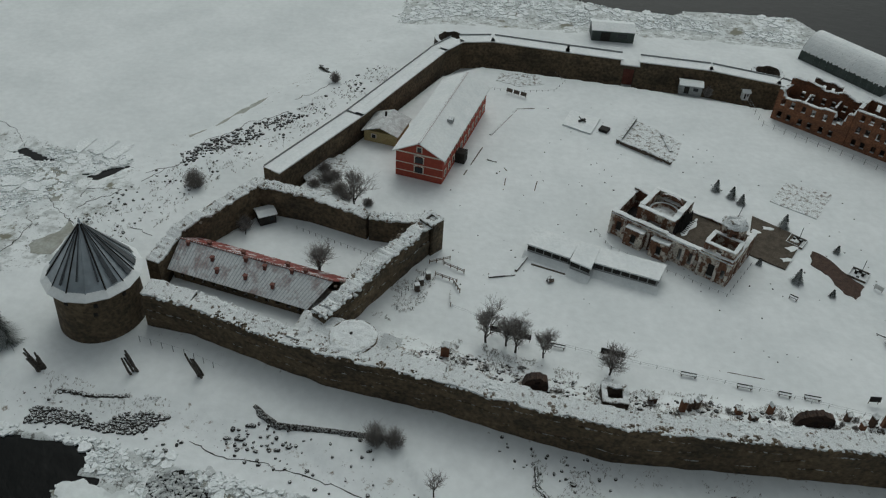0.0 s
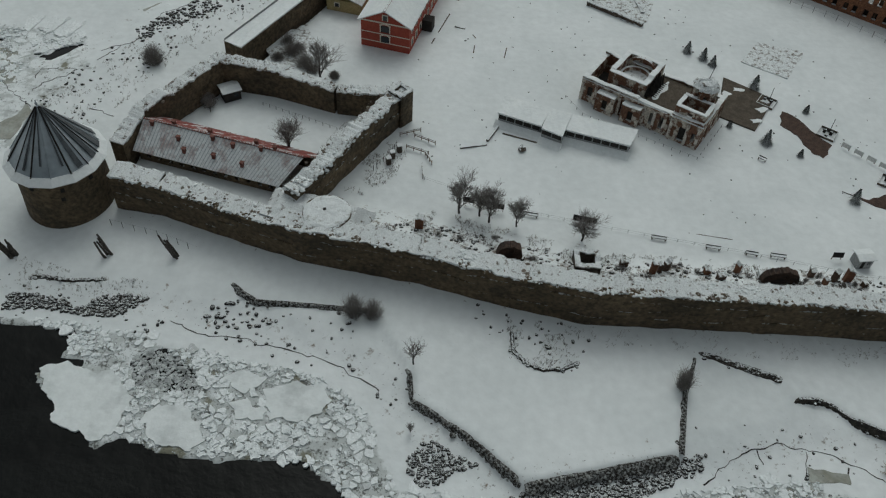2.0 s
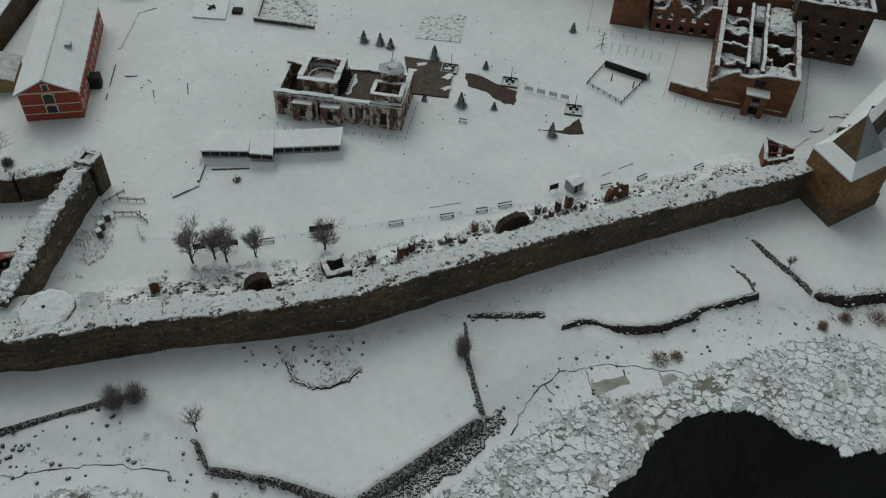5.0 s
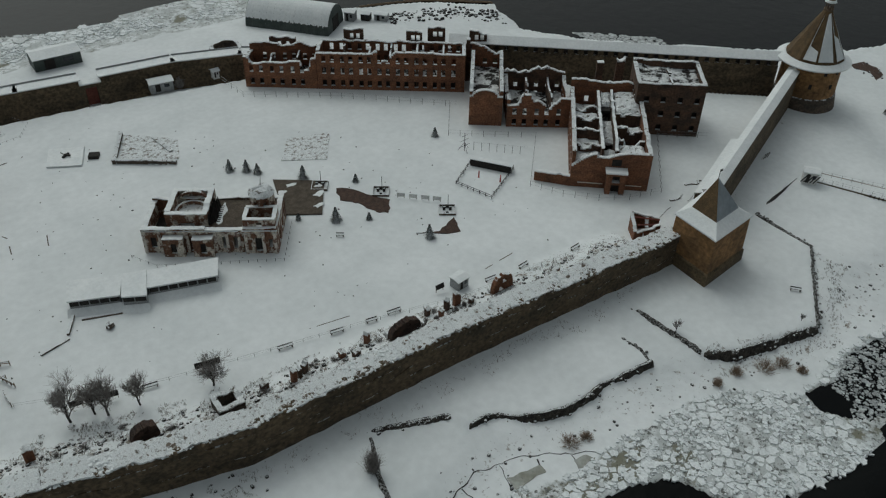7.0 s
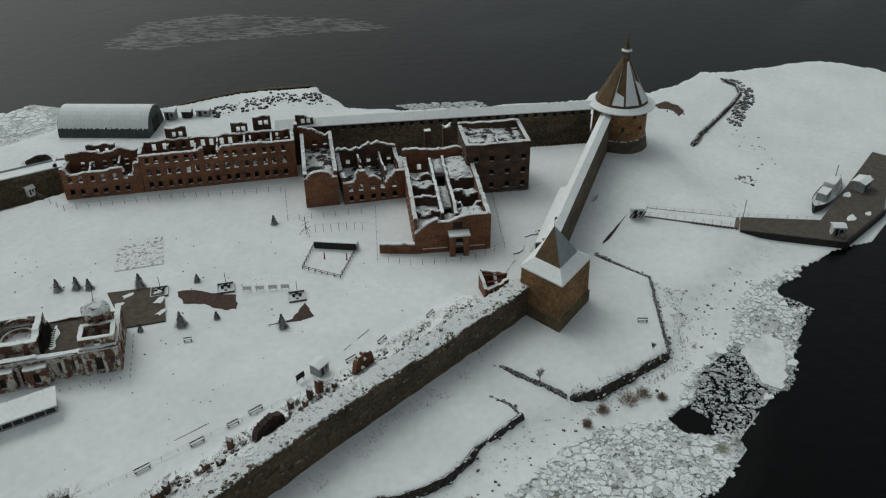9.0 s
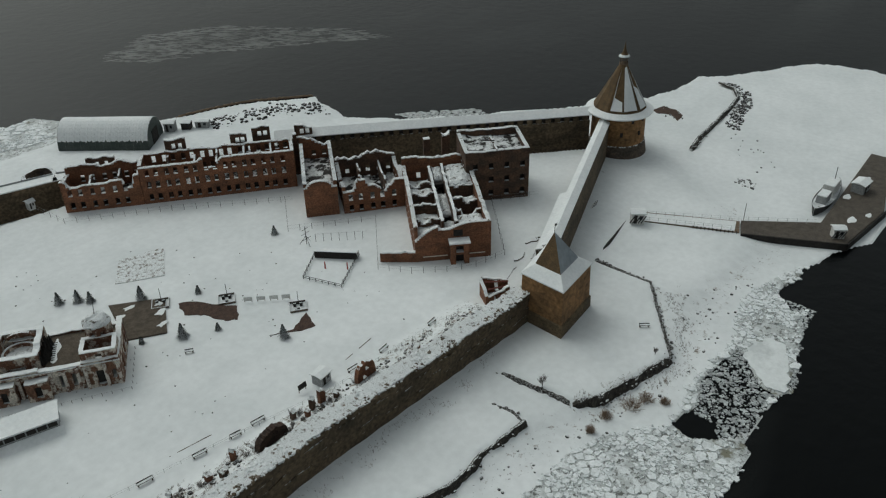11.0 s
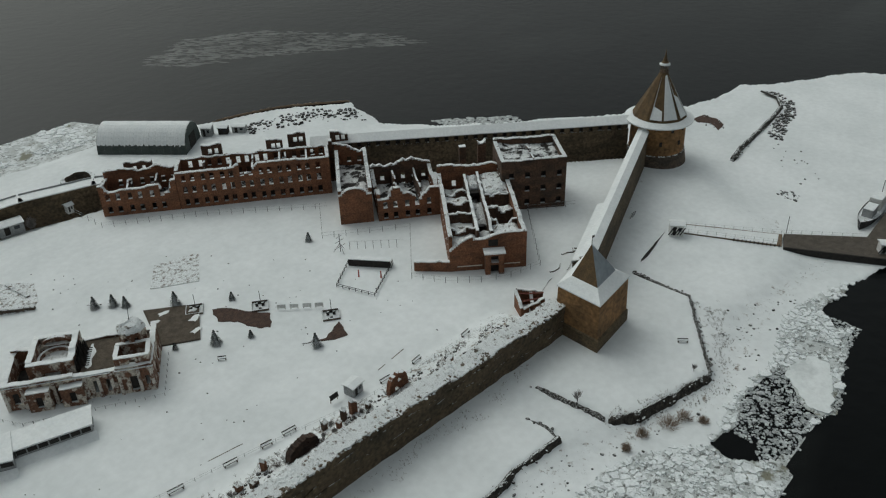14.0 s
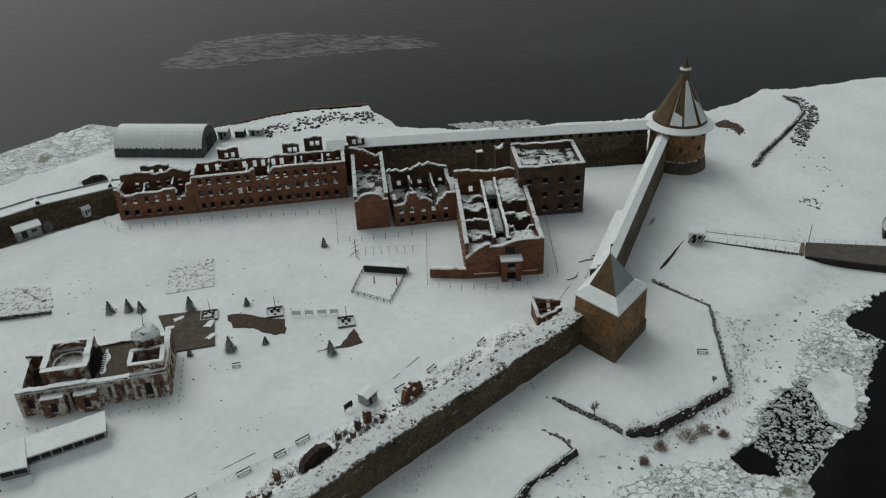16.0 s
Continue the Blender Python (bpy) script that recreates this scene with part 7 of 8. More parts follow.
# ---- stone banks along the terraces and the moat ----
def bank(label, pts, top, foot, width, seed, side=1, name="retaining_bank", material=None, step=0.55):
    """A rough stone bank: side 1 faces right of the way along it."""
    hp = Heap()
    rows_b = []
    total = sum((V2(q) - V2(p)).length for p, q in zip(pts, pts[1:]))
    for p, q in zip(pts, pts[1:]):
        p, q = V2(p), V2(q)
        L = (q - p).length
        u = (q - p).normalized()
        n = Vector((u.y, -u.x)) * side
        k = max(2, int(L / step))
        for i in range(k + (q == V2(pts[-1]))):
            s = L * i / k
            c = p + u * s
            w = lambda a: noise.noise(Vector((c.x * 0.9, c.y * 0.9, seed + a)))
            run = sum(1 for _ in rows_b) * step
            hgt = min(1.0, max(0.72, 0.95 + 0.4 * noise.noise(Vector((c.x * 0.22, c.y * 0.22, seed)))))
            hgt *= min(1.0, 0.35 + run / 2.0) * min(1.0, 0.35 + (total - run) / 2.0)
            wd = width * (0.45 + 0.55 * hgt)
            tp = foot + (top - foot) * hgt
            prof = [(wd + 0.3 * w(1), foot - 0.3), (wd * 0.75 + 0.35 * w(2), foot + (tp - foot) * 0.25), (wd * 0.35 + 0.35 * w(3), foot + (tp - foot) * 0.75 + 0.2 * w(4)), (0.3 * w(5), tp + 0.22 * w(6)), (-0.35 + 0.3 * w(7), tp + 0.12 * w(8)), (-0.7, tp - 0.45)]
            rows_b.append([(*(c + n * o), z) for o, z in prof])
    for r in rows_b:
        hp.v += r
    m = 6
    for j in range(len(rows_b) - 1):
        for k in range(m - 1):
            hp.f.append((j * m + k, j * m + k + 1, (j + 1) * m + k + 1, (j + 1) * m + k))
    rng = random.Random(int(seed * 7))
    for r in rows_b[::2]:
        c = r[rng.choice((0, 1, 2))]
        hp.rock((c[0] + rng.uniform(-0.4, 0.4), c[1] + rng.uniform(-0.4, 0.4), c[2] + 0.1), rng.uniform(0.2, 0.5), rng)
    ob = hp.make(name, material or M_BANK)
    return tagged(ob, label, "stone bank", kind="structure")


BK = "rough dark stone bank of the old moat, half under snow"
bank(BK, [(42.3, 62.2), (30, 59.4), (18, 56.8)], -3.0, -4.2, 1.2, 1.0, -1, material=M_SCRUB)
bank(BK, [(17.6, 57.2), (13.8, 60.8), (10, 64.6), (5.5, 68), (1.3, 70.8)], -3.0, -4.3, 0.6, 2.0, -1, material=M_SCRUB)
bank("narrow overgrown stone edge of the terrace", [(1.2, 71), (0.2, 77.2)], -3.1, -3.8, 0.4, 3.0, -1, material=M_SCRUB)
bank("narrow overgrown stone edge of the terrace", [(48.8, 81.5), (45.2, 73.5), (42.5, 62.6)], -3.0, -3.9, 0.6, 4.0, 1, material=M_SCRUB)
bank(BK, [(62.9, 72.5), (66.8, 72.7), (69.2, 71.7), (72.1, 69.1), (75.4, 67.2), (79.6, 65.9), (85.8, 65.7), (88.9, 66.2), (95.8, 65.2), (100.6, 64.8)], -2.7, -4.4, 0.8, 5.0, 1)
bank("narrow overgrown stone edge of the terrace", [(100.2, 65), (101.6, 68.5), (100.4, 72)], -2.95, -3.5, 0.4, 5.5, 1, material=M_SCRUB)
bank("sloping stone ramp edge at the moat", [(49.0, 81.8), (55, 79.6), (62.4, 76.6)], -2.85, -3.5, 0.9, 6.0, 1)
bank(BK, [(-31.2, 94.2), (-29, 92), (-26.3, 90.2), (-18, 89.6), (-10, 89), (-0.6, 88)], -3.0, -3.9, 0.6, 7.0, 1, material=M_SCRUB)
bank(BK, [(109, 77.2), (109.6, 70), (110.4, 61.2)], -2.9, -3.7, 0.6, 8.0, 1, material=M_SCRUB)
bank(BK, [(110.3, 60.7), (115.4, 57.2), (122.8, 55.1), (134.6, 52.2)], -2.7, -4.4, 1.1, 9.0, 1)
bank("narrow overgrown stone edge of the terrace", [(134.9, 52.2), (146, 60.6), (156.6, 68.3), (156.4, 73.8), (157.2, 83.4)], -2.9, -3.35, 0.3, 10.0, 1, material=M_SCRUB)
bank("curved low stone revetment below the wall", [(17.6, 85.6), (17.6, 81), (19.6, 78.4), (22.5, 77.0), (25.8, 77.2), (28.4, 78.6)], -2.7, -3.3, 0.4, 11.0, 1)
patch("channel_edge", "narrow dark open ditch in the snow near the kiosk", [(158.6, 84.2), (168.2, 85.7), (178.6, 87.1), (165.9, 84.5)], gz(169, 85.5), M_DARK, 0.12, 12, 0.2, "ditch")
patch("bare_earth", "bare brown earth beside the round tower", [(252.4, 118.3), (258.3, 116.8), (257.2, 111.6), (254.4, 107.8), (249.5, 107.4), (253.1, 111.3), (251.4, 115.4)], gz(254, 112) + 0.03, M_REDDIRT, seed=15, wob=0.6)
bank("low earth bank with dark stones on the spit", [(230.8, 93.6), (241.3, 95.5), (247, 95.8), (257.5, 96.6), (269.2, 97.7), (279.6, 99.3), (286.4, 103.7), (288.4, 110.2)], -3.7, -4.7, 0.9, 13.0, 1)
bank("dark undercut snow bank by the lake shore", [(-66, 95.2), (-60, 94.2), (-52.5, 94.6)], -3.7, -4.4, 0.6, 14.0, 1)
bank("thin dark ledge on the lake shore", [(-40, 224), (-31, 214), (-26, 221)], -3.8, -4.6, 0.6, 15.0, -1)

# ---- rocks ----
def poly_points(poly, n, rng):
    xs, ys = [p[0] for p in poly], [p[1] for p in poly]
    out = []
    while len(out) < n:
        x = np.array([rng.uniform(min(xs), max(xs)) for _ in range(n * 2)])
        y = np.array([rng.uniform(min(ys), max(ys)) for _ in range(n * 2)])
        d = inside(x, y, poly) + fbm(x, y, 4, 77) * 1.2
        out += [(a, b) for a, b, k in zip(x, y, d) if k > 0]
    return out[:n]


def rocks(label, poly, n, r0, r1, seed, density_noise=False):
    rng = random.Random(seed)
    pts = poly_points(poly, n, rng)
    zs = gzs(pts)
    hp = Heap()
    for (x, y), z in zip(pts, zs):
        r = rng.uniform(r0, r1)
        hp.rock((x, y, z + r * 0.2), r, rng, rng.uniform(0.7, 1.0))
    return tagged(hp.make("rocks", M_ROCK), label, "rocks", kind="stuff")


rocks("field of dark boulders with snow on top at the shore", [(-69, 91.6), (-58.3, 91.4), (-56.5, 88.5), (-53.2, 91.4), (-44.7, 91.6), (-48.3, 87.3), (-57.3, 87.6), (-69, 88.6)], 470, 0.18, 0.46, 1)
rocks("field of dark boulders with snow on top at the shore", [(0.4, 60.8), (2.3, 64.4), (5.1, 64.6), (11.1, 60.6), (7.8, 59.2), (2.7, 56.1)], 270, 0.16, 0.40, 2)
rocks("field of dark boulders with snow on top at the shore", [(13.0, 53.0), (16.0, 56.3), (26.3, 58.4), (46.0, 63.3), (46.3, 60.6), (37, 56.5), (21.3, 53.0)], 760, 0.16, 0.42, 3)
rocks("cluster of boulders with snow on top", [(-35.0, 88.7), (-30.8, 91.3), (-28.1, 90.6), (-21.5, 87.0), (-24.9, 85.1), (-34.4, 85.5)], 46, 0.22, 0.45, 4)
rocks("scattered boulders in the snow of the shore", [(-70, 96), (-45, 90), (-10, 87), (0, 78), (2, 66), (-8, 76), (-30, 82), (-70, 86)], 75, 0.15, 0.4, 5)
rocks("scattered stones along the moat foot", [(46, 70), (64, 68), (100, 62), (112, 57), (134, 48), (158, 62), (175, 50), (140, 46), (100, 54), (70, 60), (47, 58)], 80, 0.15, 0.36, 6)
rocks("stone ridge along the frozen lake shore", [(-66, 172), (-56, 183), (-44, 195), (-38, 194), (-46, 184), (-58, 172), (-64, 166)], 330, 0.15, 0.5, 7)
rocks("scattered stones along the frozen lake shore", [(-84, 142), (-64, 172), (-44, 196), (-24, 226), (-18, 222), (-40, 184), (-60, 155), (-70, 132)], 220, 0.12, 0.4, 8)
rocks("dark stones and debris on the point by the river", [(150, 234), (176, 230), (188, 216), (184, 203), (168, 216), (150, 224)], 210, 0.15, 0.75, 9)
rocks("stones at the tower foot on the spit", [(249, 117), (258, 117), (258, 108), (250, 106)], 14, 0.15, 0.45, 10)
rocks("dark stones along the spit bank", [(262.8, 95.4), (279.5, 97.7), (288.5, 103.0), (290, 110), (292, 106), (287.2, 98.5), (279.6, 93.6), (263.6, 90.8), (252, 87), (254, 92)], 300, 0.15, 0.6, 11)
rocks("scattered stones on the spit", [(225, 70), (240, 85), (252, 92), (250, 80), (236, 68)], 16, 0.12, 0.35, 12)
rocks("frozen clods beside the old mooring on the spit", [(217, 71), (219.3, 75), (223.5, 74), (223, 69), (217.2, 68.3)], 40, 0.1, 0.35, 18)
rocks("rubble on the rampart strip", [(-8, 104), (2, 100), (31, 92), (70, 90.5), (118, 87), (118, 91), (70, 96), (32, 99), (4, 107)], 330, 0.15, 0.42, 13)
rocks("rubble stones below the fortress wall", [(8, 92), (16, 89.6), (31, 86), (30, 80), (17, 80)], 30, 0.15, 0.4, 14)
rocks("small dark clods scattered over the snowy courtyard", [(0, 120), (110, 100), (118, 130), (90, 170), (40, 210), (0, 160)], 170, 0.08, 0.22, 17)
rocks("rubble behind the fortress wall near the lake hut", [(-6, 246), (4, 247), (5, 240), (-5, 238)], 60, 0.4, 1.0, 15)
rocks("rubble behind the fortress wall near the hangar", [(84, 238), (100, 236), (102, 228), (88, 226)], 80, 0.3, 1.0, 16)

# ---- weeds ----
def weeds(label, poly, n, h, seed, lift=0.0, material=None):
    rng = random.Random(seed)
    pts = poly_points(poly, n, rng)
    zs = gzs(pts)
    hp = Heap()
    for (x, y), z in zip(pts, zs):
        if noise.noise(Vector((x * 0.22, y * 0.22, seed))) < -0.05:
            continue
        for j in range(4):
            a = rng.uniform(0, 6.283)
            e = h * rng.uniform(0.4, 1.0)
            hp.blade((x + rng.uniform(-0.25, 0.25), y + rng.uniform(-0.25, 0.25), z + lift - 0.05), (x + math.cos(a) * e * 0.5, y + math.sin(a) * e * 0.5, z + lift + e), 0.035)
    return tagged(hp.make("weeds", material or M_WEED), label, "weeds", kind="stuff")


M_WEED = mat("frosted_dry_weeds", (0.10, 0.08, 0.062), (0.26, 0.22, 0.18), 0.6, 0.95, 0.0)
weeds("dry frosted weeds on the rampart strip", [(-8, 104), (2, 100), (31, 92), (70, 90.5), (118, 87), (118, 92), (70, 98), (32, 102), (4, 110)], 5200, 0.6, 21)
weeds("dry weeds in the snow below the curved revetment", [(17, 88), (17, 80), (22, 77), (29, 79), (30, 86)], 500, 0.6, 22)
weeds("dry weeds along the foot of the fortress wall", [(30, 86), (50, 85.5), (118, 81.6), (100, 78), (60, 81), (34, 82)], 500, 0.5, 23)
weeds("dry weeds along the stony shore", [(-70, 99), (-45, 94), (-44, 89), (-70, 93)], 420, 0.4, 24)
weeds("dry grass on the moat terraces", [(110, 62), (134, 53), (156, 68), (160, 60), (136, 47), (108, 56)], 900, 0.6, 25)
weeds("dry weeds on the lake shore", [(-80, 140), (-62, 172), (-40, 200), (-22, 226), (-14, 222), (-38, 184), (-58, 152), (-68, 132)], 1500, 0.7, 26)
weeds("dry weeds in the foot of the citadel wall", [(-14, 116), (-6, 130), (-1, 127), (-6, 112)], 500, 0.6, 27)


def wall_weeds(path, tops, thick, side, n, seed, z0=0.1):
    rng = random.Random(seed)
    hp = Heap()
    seg = [(V2(a), V2(b), ta, tb) for a, b, ta, tb in zip(path, path[1:], tops, tops[1:])]
    tot = sum((b - a).length for a, b, _, _ in seg)
    for a, b, ta, tb in seg:
        u = (b - a).normalized()
        nn = Vector((-u.y, u.x)) * side
        for i in range(int(n * (b - a).length / tot)):
            f = rng.random()
            c = a.lerp(b, f) + nn * rng.uniform(0.1, thick)
            z = ta + (tb - ta) * f + z0
            if noise.noise(Vector((c.x * 0.3, c.y * 0.3, seed))) < -0.1:
                continue
            if rng.random() < 0.12:
                hp.rock((*c, z), rng.uniform(0.15, 0.45), rng)
            for j in range(3):
                w = rng.uniform(0, 6.283)
                e = rng.uniform(0.25, 0.8)
                hp.blade((*c, z), (c.x + math.cos(w) * e * 0.5, c.y + math.sin(w) * e * 0.5, z + e), 0.035)
    return tagged(hp.make("wall_top_weeds", M_WEED), "dry weeds and stones on the snowy wall top", "weeds", kind="stuff")


def wall_fringe(path, tops, side, n, seed, material, label, r0, r1, reach, drop):
    """Loose lumps that break the outer edge of a crumbled wall top."""
    rng = random.Random(seed)
    hp = Heap()
    seg = [(V2(a), V2(b), ta, tb) for a, b, ta, tb in zip(path, path[1:], tops, tops[1:])]
    tot = sum((b - a).length for a, b, _, _ in seg)
    for a, b, ta, tb in seg:
        u = (b - a).normalized()
        nn = Vector((-u.y, u.x)) * side
        for i in range(int(n * (b - a).length / tot)):
            f = rng.random()
            off = rng.uniform(-0.25, reach)
            c = a.lerp(b, f) + nn * off
            if noise.noise(Vector((c.x * 0.35, c.y * 0.35, seed))) < -0.12:
                continue
            z = ta + (tb - ta) * f + 0.1 - (rng.random() ** 2 * drop if off < 0.25 else 0)
            hp.rock((*c, z), rng.uniform(r0, r1), rng, rng.uniform(0.45, 0.8))
    return tagged(hp.make("wall_top_rubble", material), label, "rubble", kind="stuff")


FRONT_TOPS = [5.0, 4.3, 4.2, 5.0, 5.0, 4.6, 4.8, 5.6, 5.2, 5.2, 4.6, 4.2, 4.2]
wall_fringe(FRONT, FRONT_TOPS, 1, 2200, 41, M_SNOW, "lumps of snow along the broken wall edge", 0.15, 0.42, 3.6, 0.12)
wall_fringe(FRONT, FRONT_TOPS, 1, 1500, 42, M_STONE, "loose stones along the broken wall edge", 0.15, 0.45, 1.2, 0.5)
wall_fringe([(-1.0, 137.5), (-10, 123.4), (-16.6, 112.5), (-20.5, 107)], [7.2, 7.4, 6.6, 6.2], -1, 500, 44, M_SNOW, "lumps of snow along the broken citadel wall", 0.2, 0.5, 2.6, 0.8)
wall_fringe([(-41, 147.8), (-28.5, 145.3), (-15.5, 140.5), (-2.5, 138.8)], [7.0, 6.6, 5.6, 6.4], -1, 500, 45, M_SNOW, "lumps of snow along the broken citadel wall", 0.2, 0.5, 2.4, 0.8)
wall_weeds(FRONT, [5.0, 4.3, 4.2, 5.0, 5.0, 4.6, 4.8, 5.6, 5.2, 5.2, 4.6, 4.2, 4.2], 4.0, 1, 1600, 31)
wall_weeds([(-53.8, 130), (-41.5, 147.8)], [7, 7], 3.6, -1, 300, 32)
wall_weeds([(-41, 147.8), (-28.5, 145.3), (-15.5, 140.5), (-2.5, 138.8)], [7.0, 6.6, 5.6, 6.4], 3.2, -1, 700, 33)
wall_weeds([(-1.0, 137.5), (-10, 123.4), (-16.6, 112.5), (-20.5, 107)], [7.2, 7.4, 6.6, 6.2], 4.0, -1, 600, 34)

# ---- broken ice ----
def clip(poly, mx, my, nx, ny):
    """The part of a convex outline on the near side of the line through (mx, my) with normal (nx, ny)."""
    out = []
    for (ax, ay), (bx, by) in zip(poly, poly[1:] + poly[:1]):
        da, db = (ax - mx) * nx + (ay - my) * ny, (bx - mx) * nx + (by - my) * ny
        if da <= 0:
            out.append((ax, ay))
        if (da < 0 < db) or (db < 0 < da):
            f = da / (da - db)
            out.append((ax + (bx - ax) * f, ay + (by - ay) * f))
    return out


def ice_field(label, x0, x1, y0, y1, test, seed, step=1.0, big=3.2):
    """Plates of broken ice: cells round scattered centres, small in places and large in others, with gaps between."""
    rng = random.Random(seed)
    sites = []
    grid = {}
    G = big
    tries = int((x1 - x0) * (y1 - y0) / (step * step) * 1.6)
    for _ in range(tries):
        x, y = rng.uniform(x0, x1), rng.uniform(y0, y1)
        v = noise.noise(Vector((x * 0.13, y * 0.13, seed))) + 0.5 * noise.noise(Vector((x * 0.4, y * 0.4, seed)))
        r = step * 0.7 + (big - step * 0.7) * max(0.0, min(1.0, 0.30 + v * 1.3))
        r *= rng.uniform(0.6, 1.0)
        gx, gy = int(x // G), int(y // G)
        if all((x - a) ** 2 + (y - b) ** 2 > (0.5 * (r + q)) ** 2 for i in (-1, 0, 1) for j in (-1, 0, 1) for a, b, q in grid.get((gx + i, gy + j), ())):
            grid.setdefault((gx, gy), []).append((x, y, r))
            sites.append((x, y, r))
    cen = np.array([s[:2] for s in sites])
    ok = test(cen[:, 0], cen[:, 1])
    hp = Heap()
    for (x, y, r), k in zip(sites, ok):
        if not k or r < big * 0.24 or rng.random() < 0.07:
            continue
        c = [(x - big, y - big), (x + big, y - big), (x + big, y + big), (x - big, y + big)]
        gx, gy = int(x // G), int(y // G)
        gap = rng.uniform(0.02, 0.11)
        for i in (-2, -1, 0, 1, 2):
            for j in (-2, -1, 0, 1, 2):
                for a, b, q in grid.get((gx + i, gy + j), ()):
                    d = math.hypot(a - x, b - y)
                    if 0 < d < 2.2 * big:
                        nx, ny = (a - x) / d, (b - y) / d
                        h = d / 2 - gap
                        c = clip(c, x + nx * h, y + ny * h, nx, ny)
                        if len(c) < 3:
                            break
                if len(c) < 3:
                    break
        if len(c) < 3:
            continue
        pts = []
        for p, q in zip(c, c[1:] + c[:1]):
            m = 1 + int(math.hypot(q[0] - p[0], q[1] - p[1]) / 0.5)
            for i in range(m):
                f = i / m
                w = rng.uniform(-0.34, 0.03)
                px, py = p[0] + (q[0] - p[0]) * f, p[1] + (q[1] - p[1]) * f
                pts.append((px + (x - px) * -w, py + (y - py) * -w))
        z1 = -4.72 + rng.uniform(-0.05, 0.12)
        hp.plate(pts, z1 - 0.4, z1, (rng.uniform(-0.03, 0.03), rng.uniform(-0.03, 0.03)))
    # strewn shards
    n = int((x1 - x0) * (y1 - y0) * 3.6)
    sx, sy = np.array([rng.uniform(x0, x1) for _ in range(n)]), np.array([rng.uniform(y0, y1) for _ in range(n)])
    keep = test(sx, sy) & (fbm(sx, sy, 6, seed + 80) > -0.06)
    for x, y in zip(sx[keep], sy[keep]):
        r = 0.12 + 0.62 * rng.random() ** 3.0
        asp, a0 = rng.uniform(0.4, 1.0), rng.uniform(0, 6.28)
        m = rng.randint(3, 5)
        pts = []
        for i in range(m):
            f = 6.283 * (i + rng.uniform(-0.25, 0.25)) / m
            px, py = r * math.cos(f), r * asp * math.sin(f)
            pts.append((x + px * math.cos(a0) - py * math.sin(a0), y + px * math.sin(a0) + py * math.cos(a0)))
        z1 = -4.70 + rng.uniform(-0.03, 0.16)
        hp.plate(pts, z1 - 0.35, z1, (rng.uniform(-0.12, 0.12), rng.uniform(-0.12, 0.12)))
    return tagged(hp.make("broken_ice", M_ICE), label, "ice", kind="stuff")


def shore_test(x, y):
    d_ice = inside(x, y, ICE)
    for lead in LEADS:
        d_ice = np.minimum(d_ice, -inside(x, y, lead))
    d_land = inside(x, y, LAND) + fbm(x, y, 9, 3) * 1.6
    keep = (d_ice > 0.2) & (d_land < -1.0)
    keep &= np.maximum.reduce([inside(x, y, p) + fbm(x, y, 5, 51) * 1.5 for p in BROKEN]) > 0
    for f in FLOES:
        keep &= inside(x, y, f) < -0.4
    return keep


DRIFT_GLOW = [(166.2, 321.5), (197.2, 336.6), (227.0, 319.1), (256.1, 268.7), (259.8, 244.9), (233.3, 266.0), (207.7, 286.4), (175.9, 303.9)]
FLOES = [[(-22.6, 73.4), (-18.0, 74.8), (-13.6, 74.3), (-12.1, 71.9), (-13.2, 69.1), (-17.1, 67.4), (-20.9, 68.3), (-21.9, 70.4)],
         [(-28.9, 75.8), (-26.4, 76.9), (-22.4, 75.7), (-23.8, 74.0), (-26.2, 72.7), (-27.9, 73.3)],
         [(-27.5, 70.8), (-25.1, 71.8), (-22.1, 69.8), (-22.4, 67.9), (-26.0, 68.2)],
         [(-40.6, 68.2), (-38.5, 70.2), (-34.8, 70.1), (-31.5, 67), (-30.5, 63.9), (-32, 62.2), (-36.6, 62.7), (-39.3, 65)],
         [(-59.0, 76.8), (-54.8, 77.4), (-49.7, 76), (-47.5, 76.4), (-43, 71.4), (-44.6, 64.8), (-46.6, 63.6), (-49.4, 65), (-54.5, 67), (-54.3, 69.4), (-57.6, 72.9)],
         [(147.0, 41.6), (152.4, 40.8), (155.2, 38.8), (154.3, 35.8), (146.1, 31.8), (139.8, 30.4), (139.3, 34.0), (143.3, 38.2)]]
ice_field("broken plates of shore ice with dark cracks between", -72, 16, 42, 92, shore_test, 3, 0.65, 2.9)
ice_field("broken plates of shore ice with dark cracks between", 16, 216, 24, 66, shore_test, 5, 0.7, 3.2)
ice_field("heaped broken ice along the far shore", -20, 130, 258, 292, lambda x, y: shore_test(x, y) & (fbm(x, y, 12, 60) > -0.15), 7, 1.3, 5.0)
ice_field("broken lake ice beside the round tower", -110, -66, 92, 172, lambda x, y: shore_test(x, y) & (fbm(x, y, 14, 61) > 0.0), 9, 1.2, 6.0)
M_FLOE = mat("floe_snow", (0.52, 0.55, 0.55), (0.76, 0.79, 0.79), 0.16, 0.7, 0.2, fine=6, bright=0.06, lo=0.3, hi=0.5)
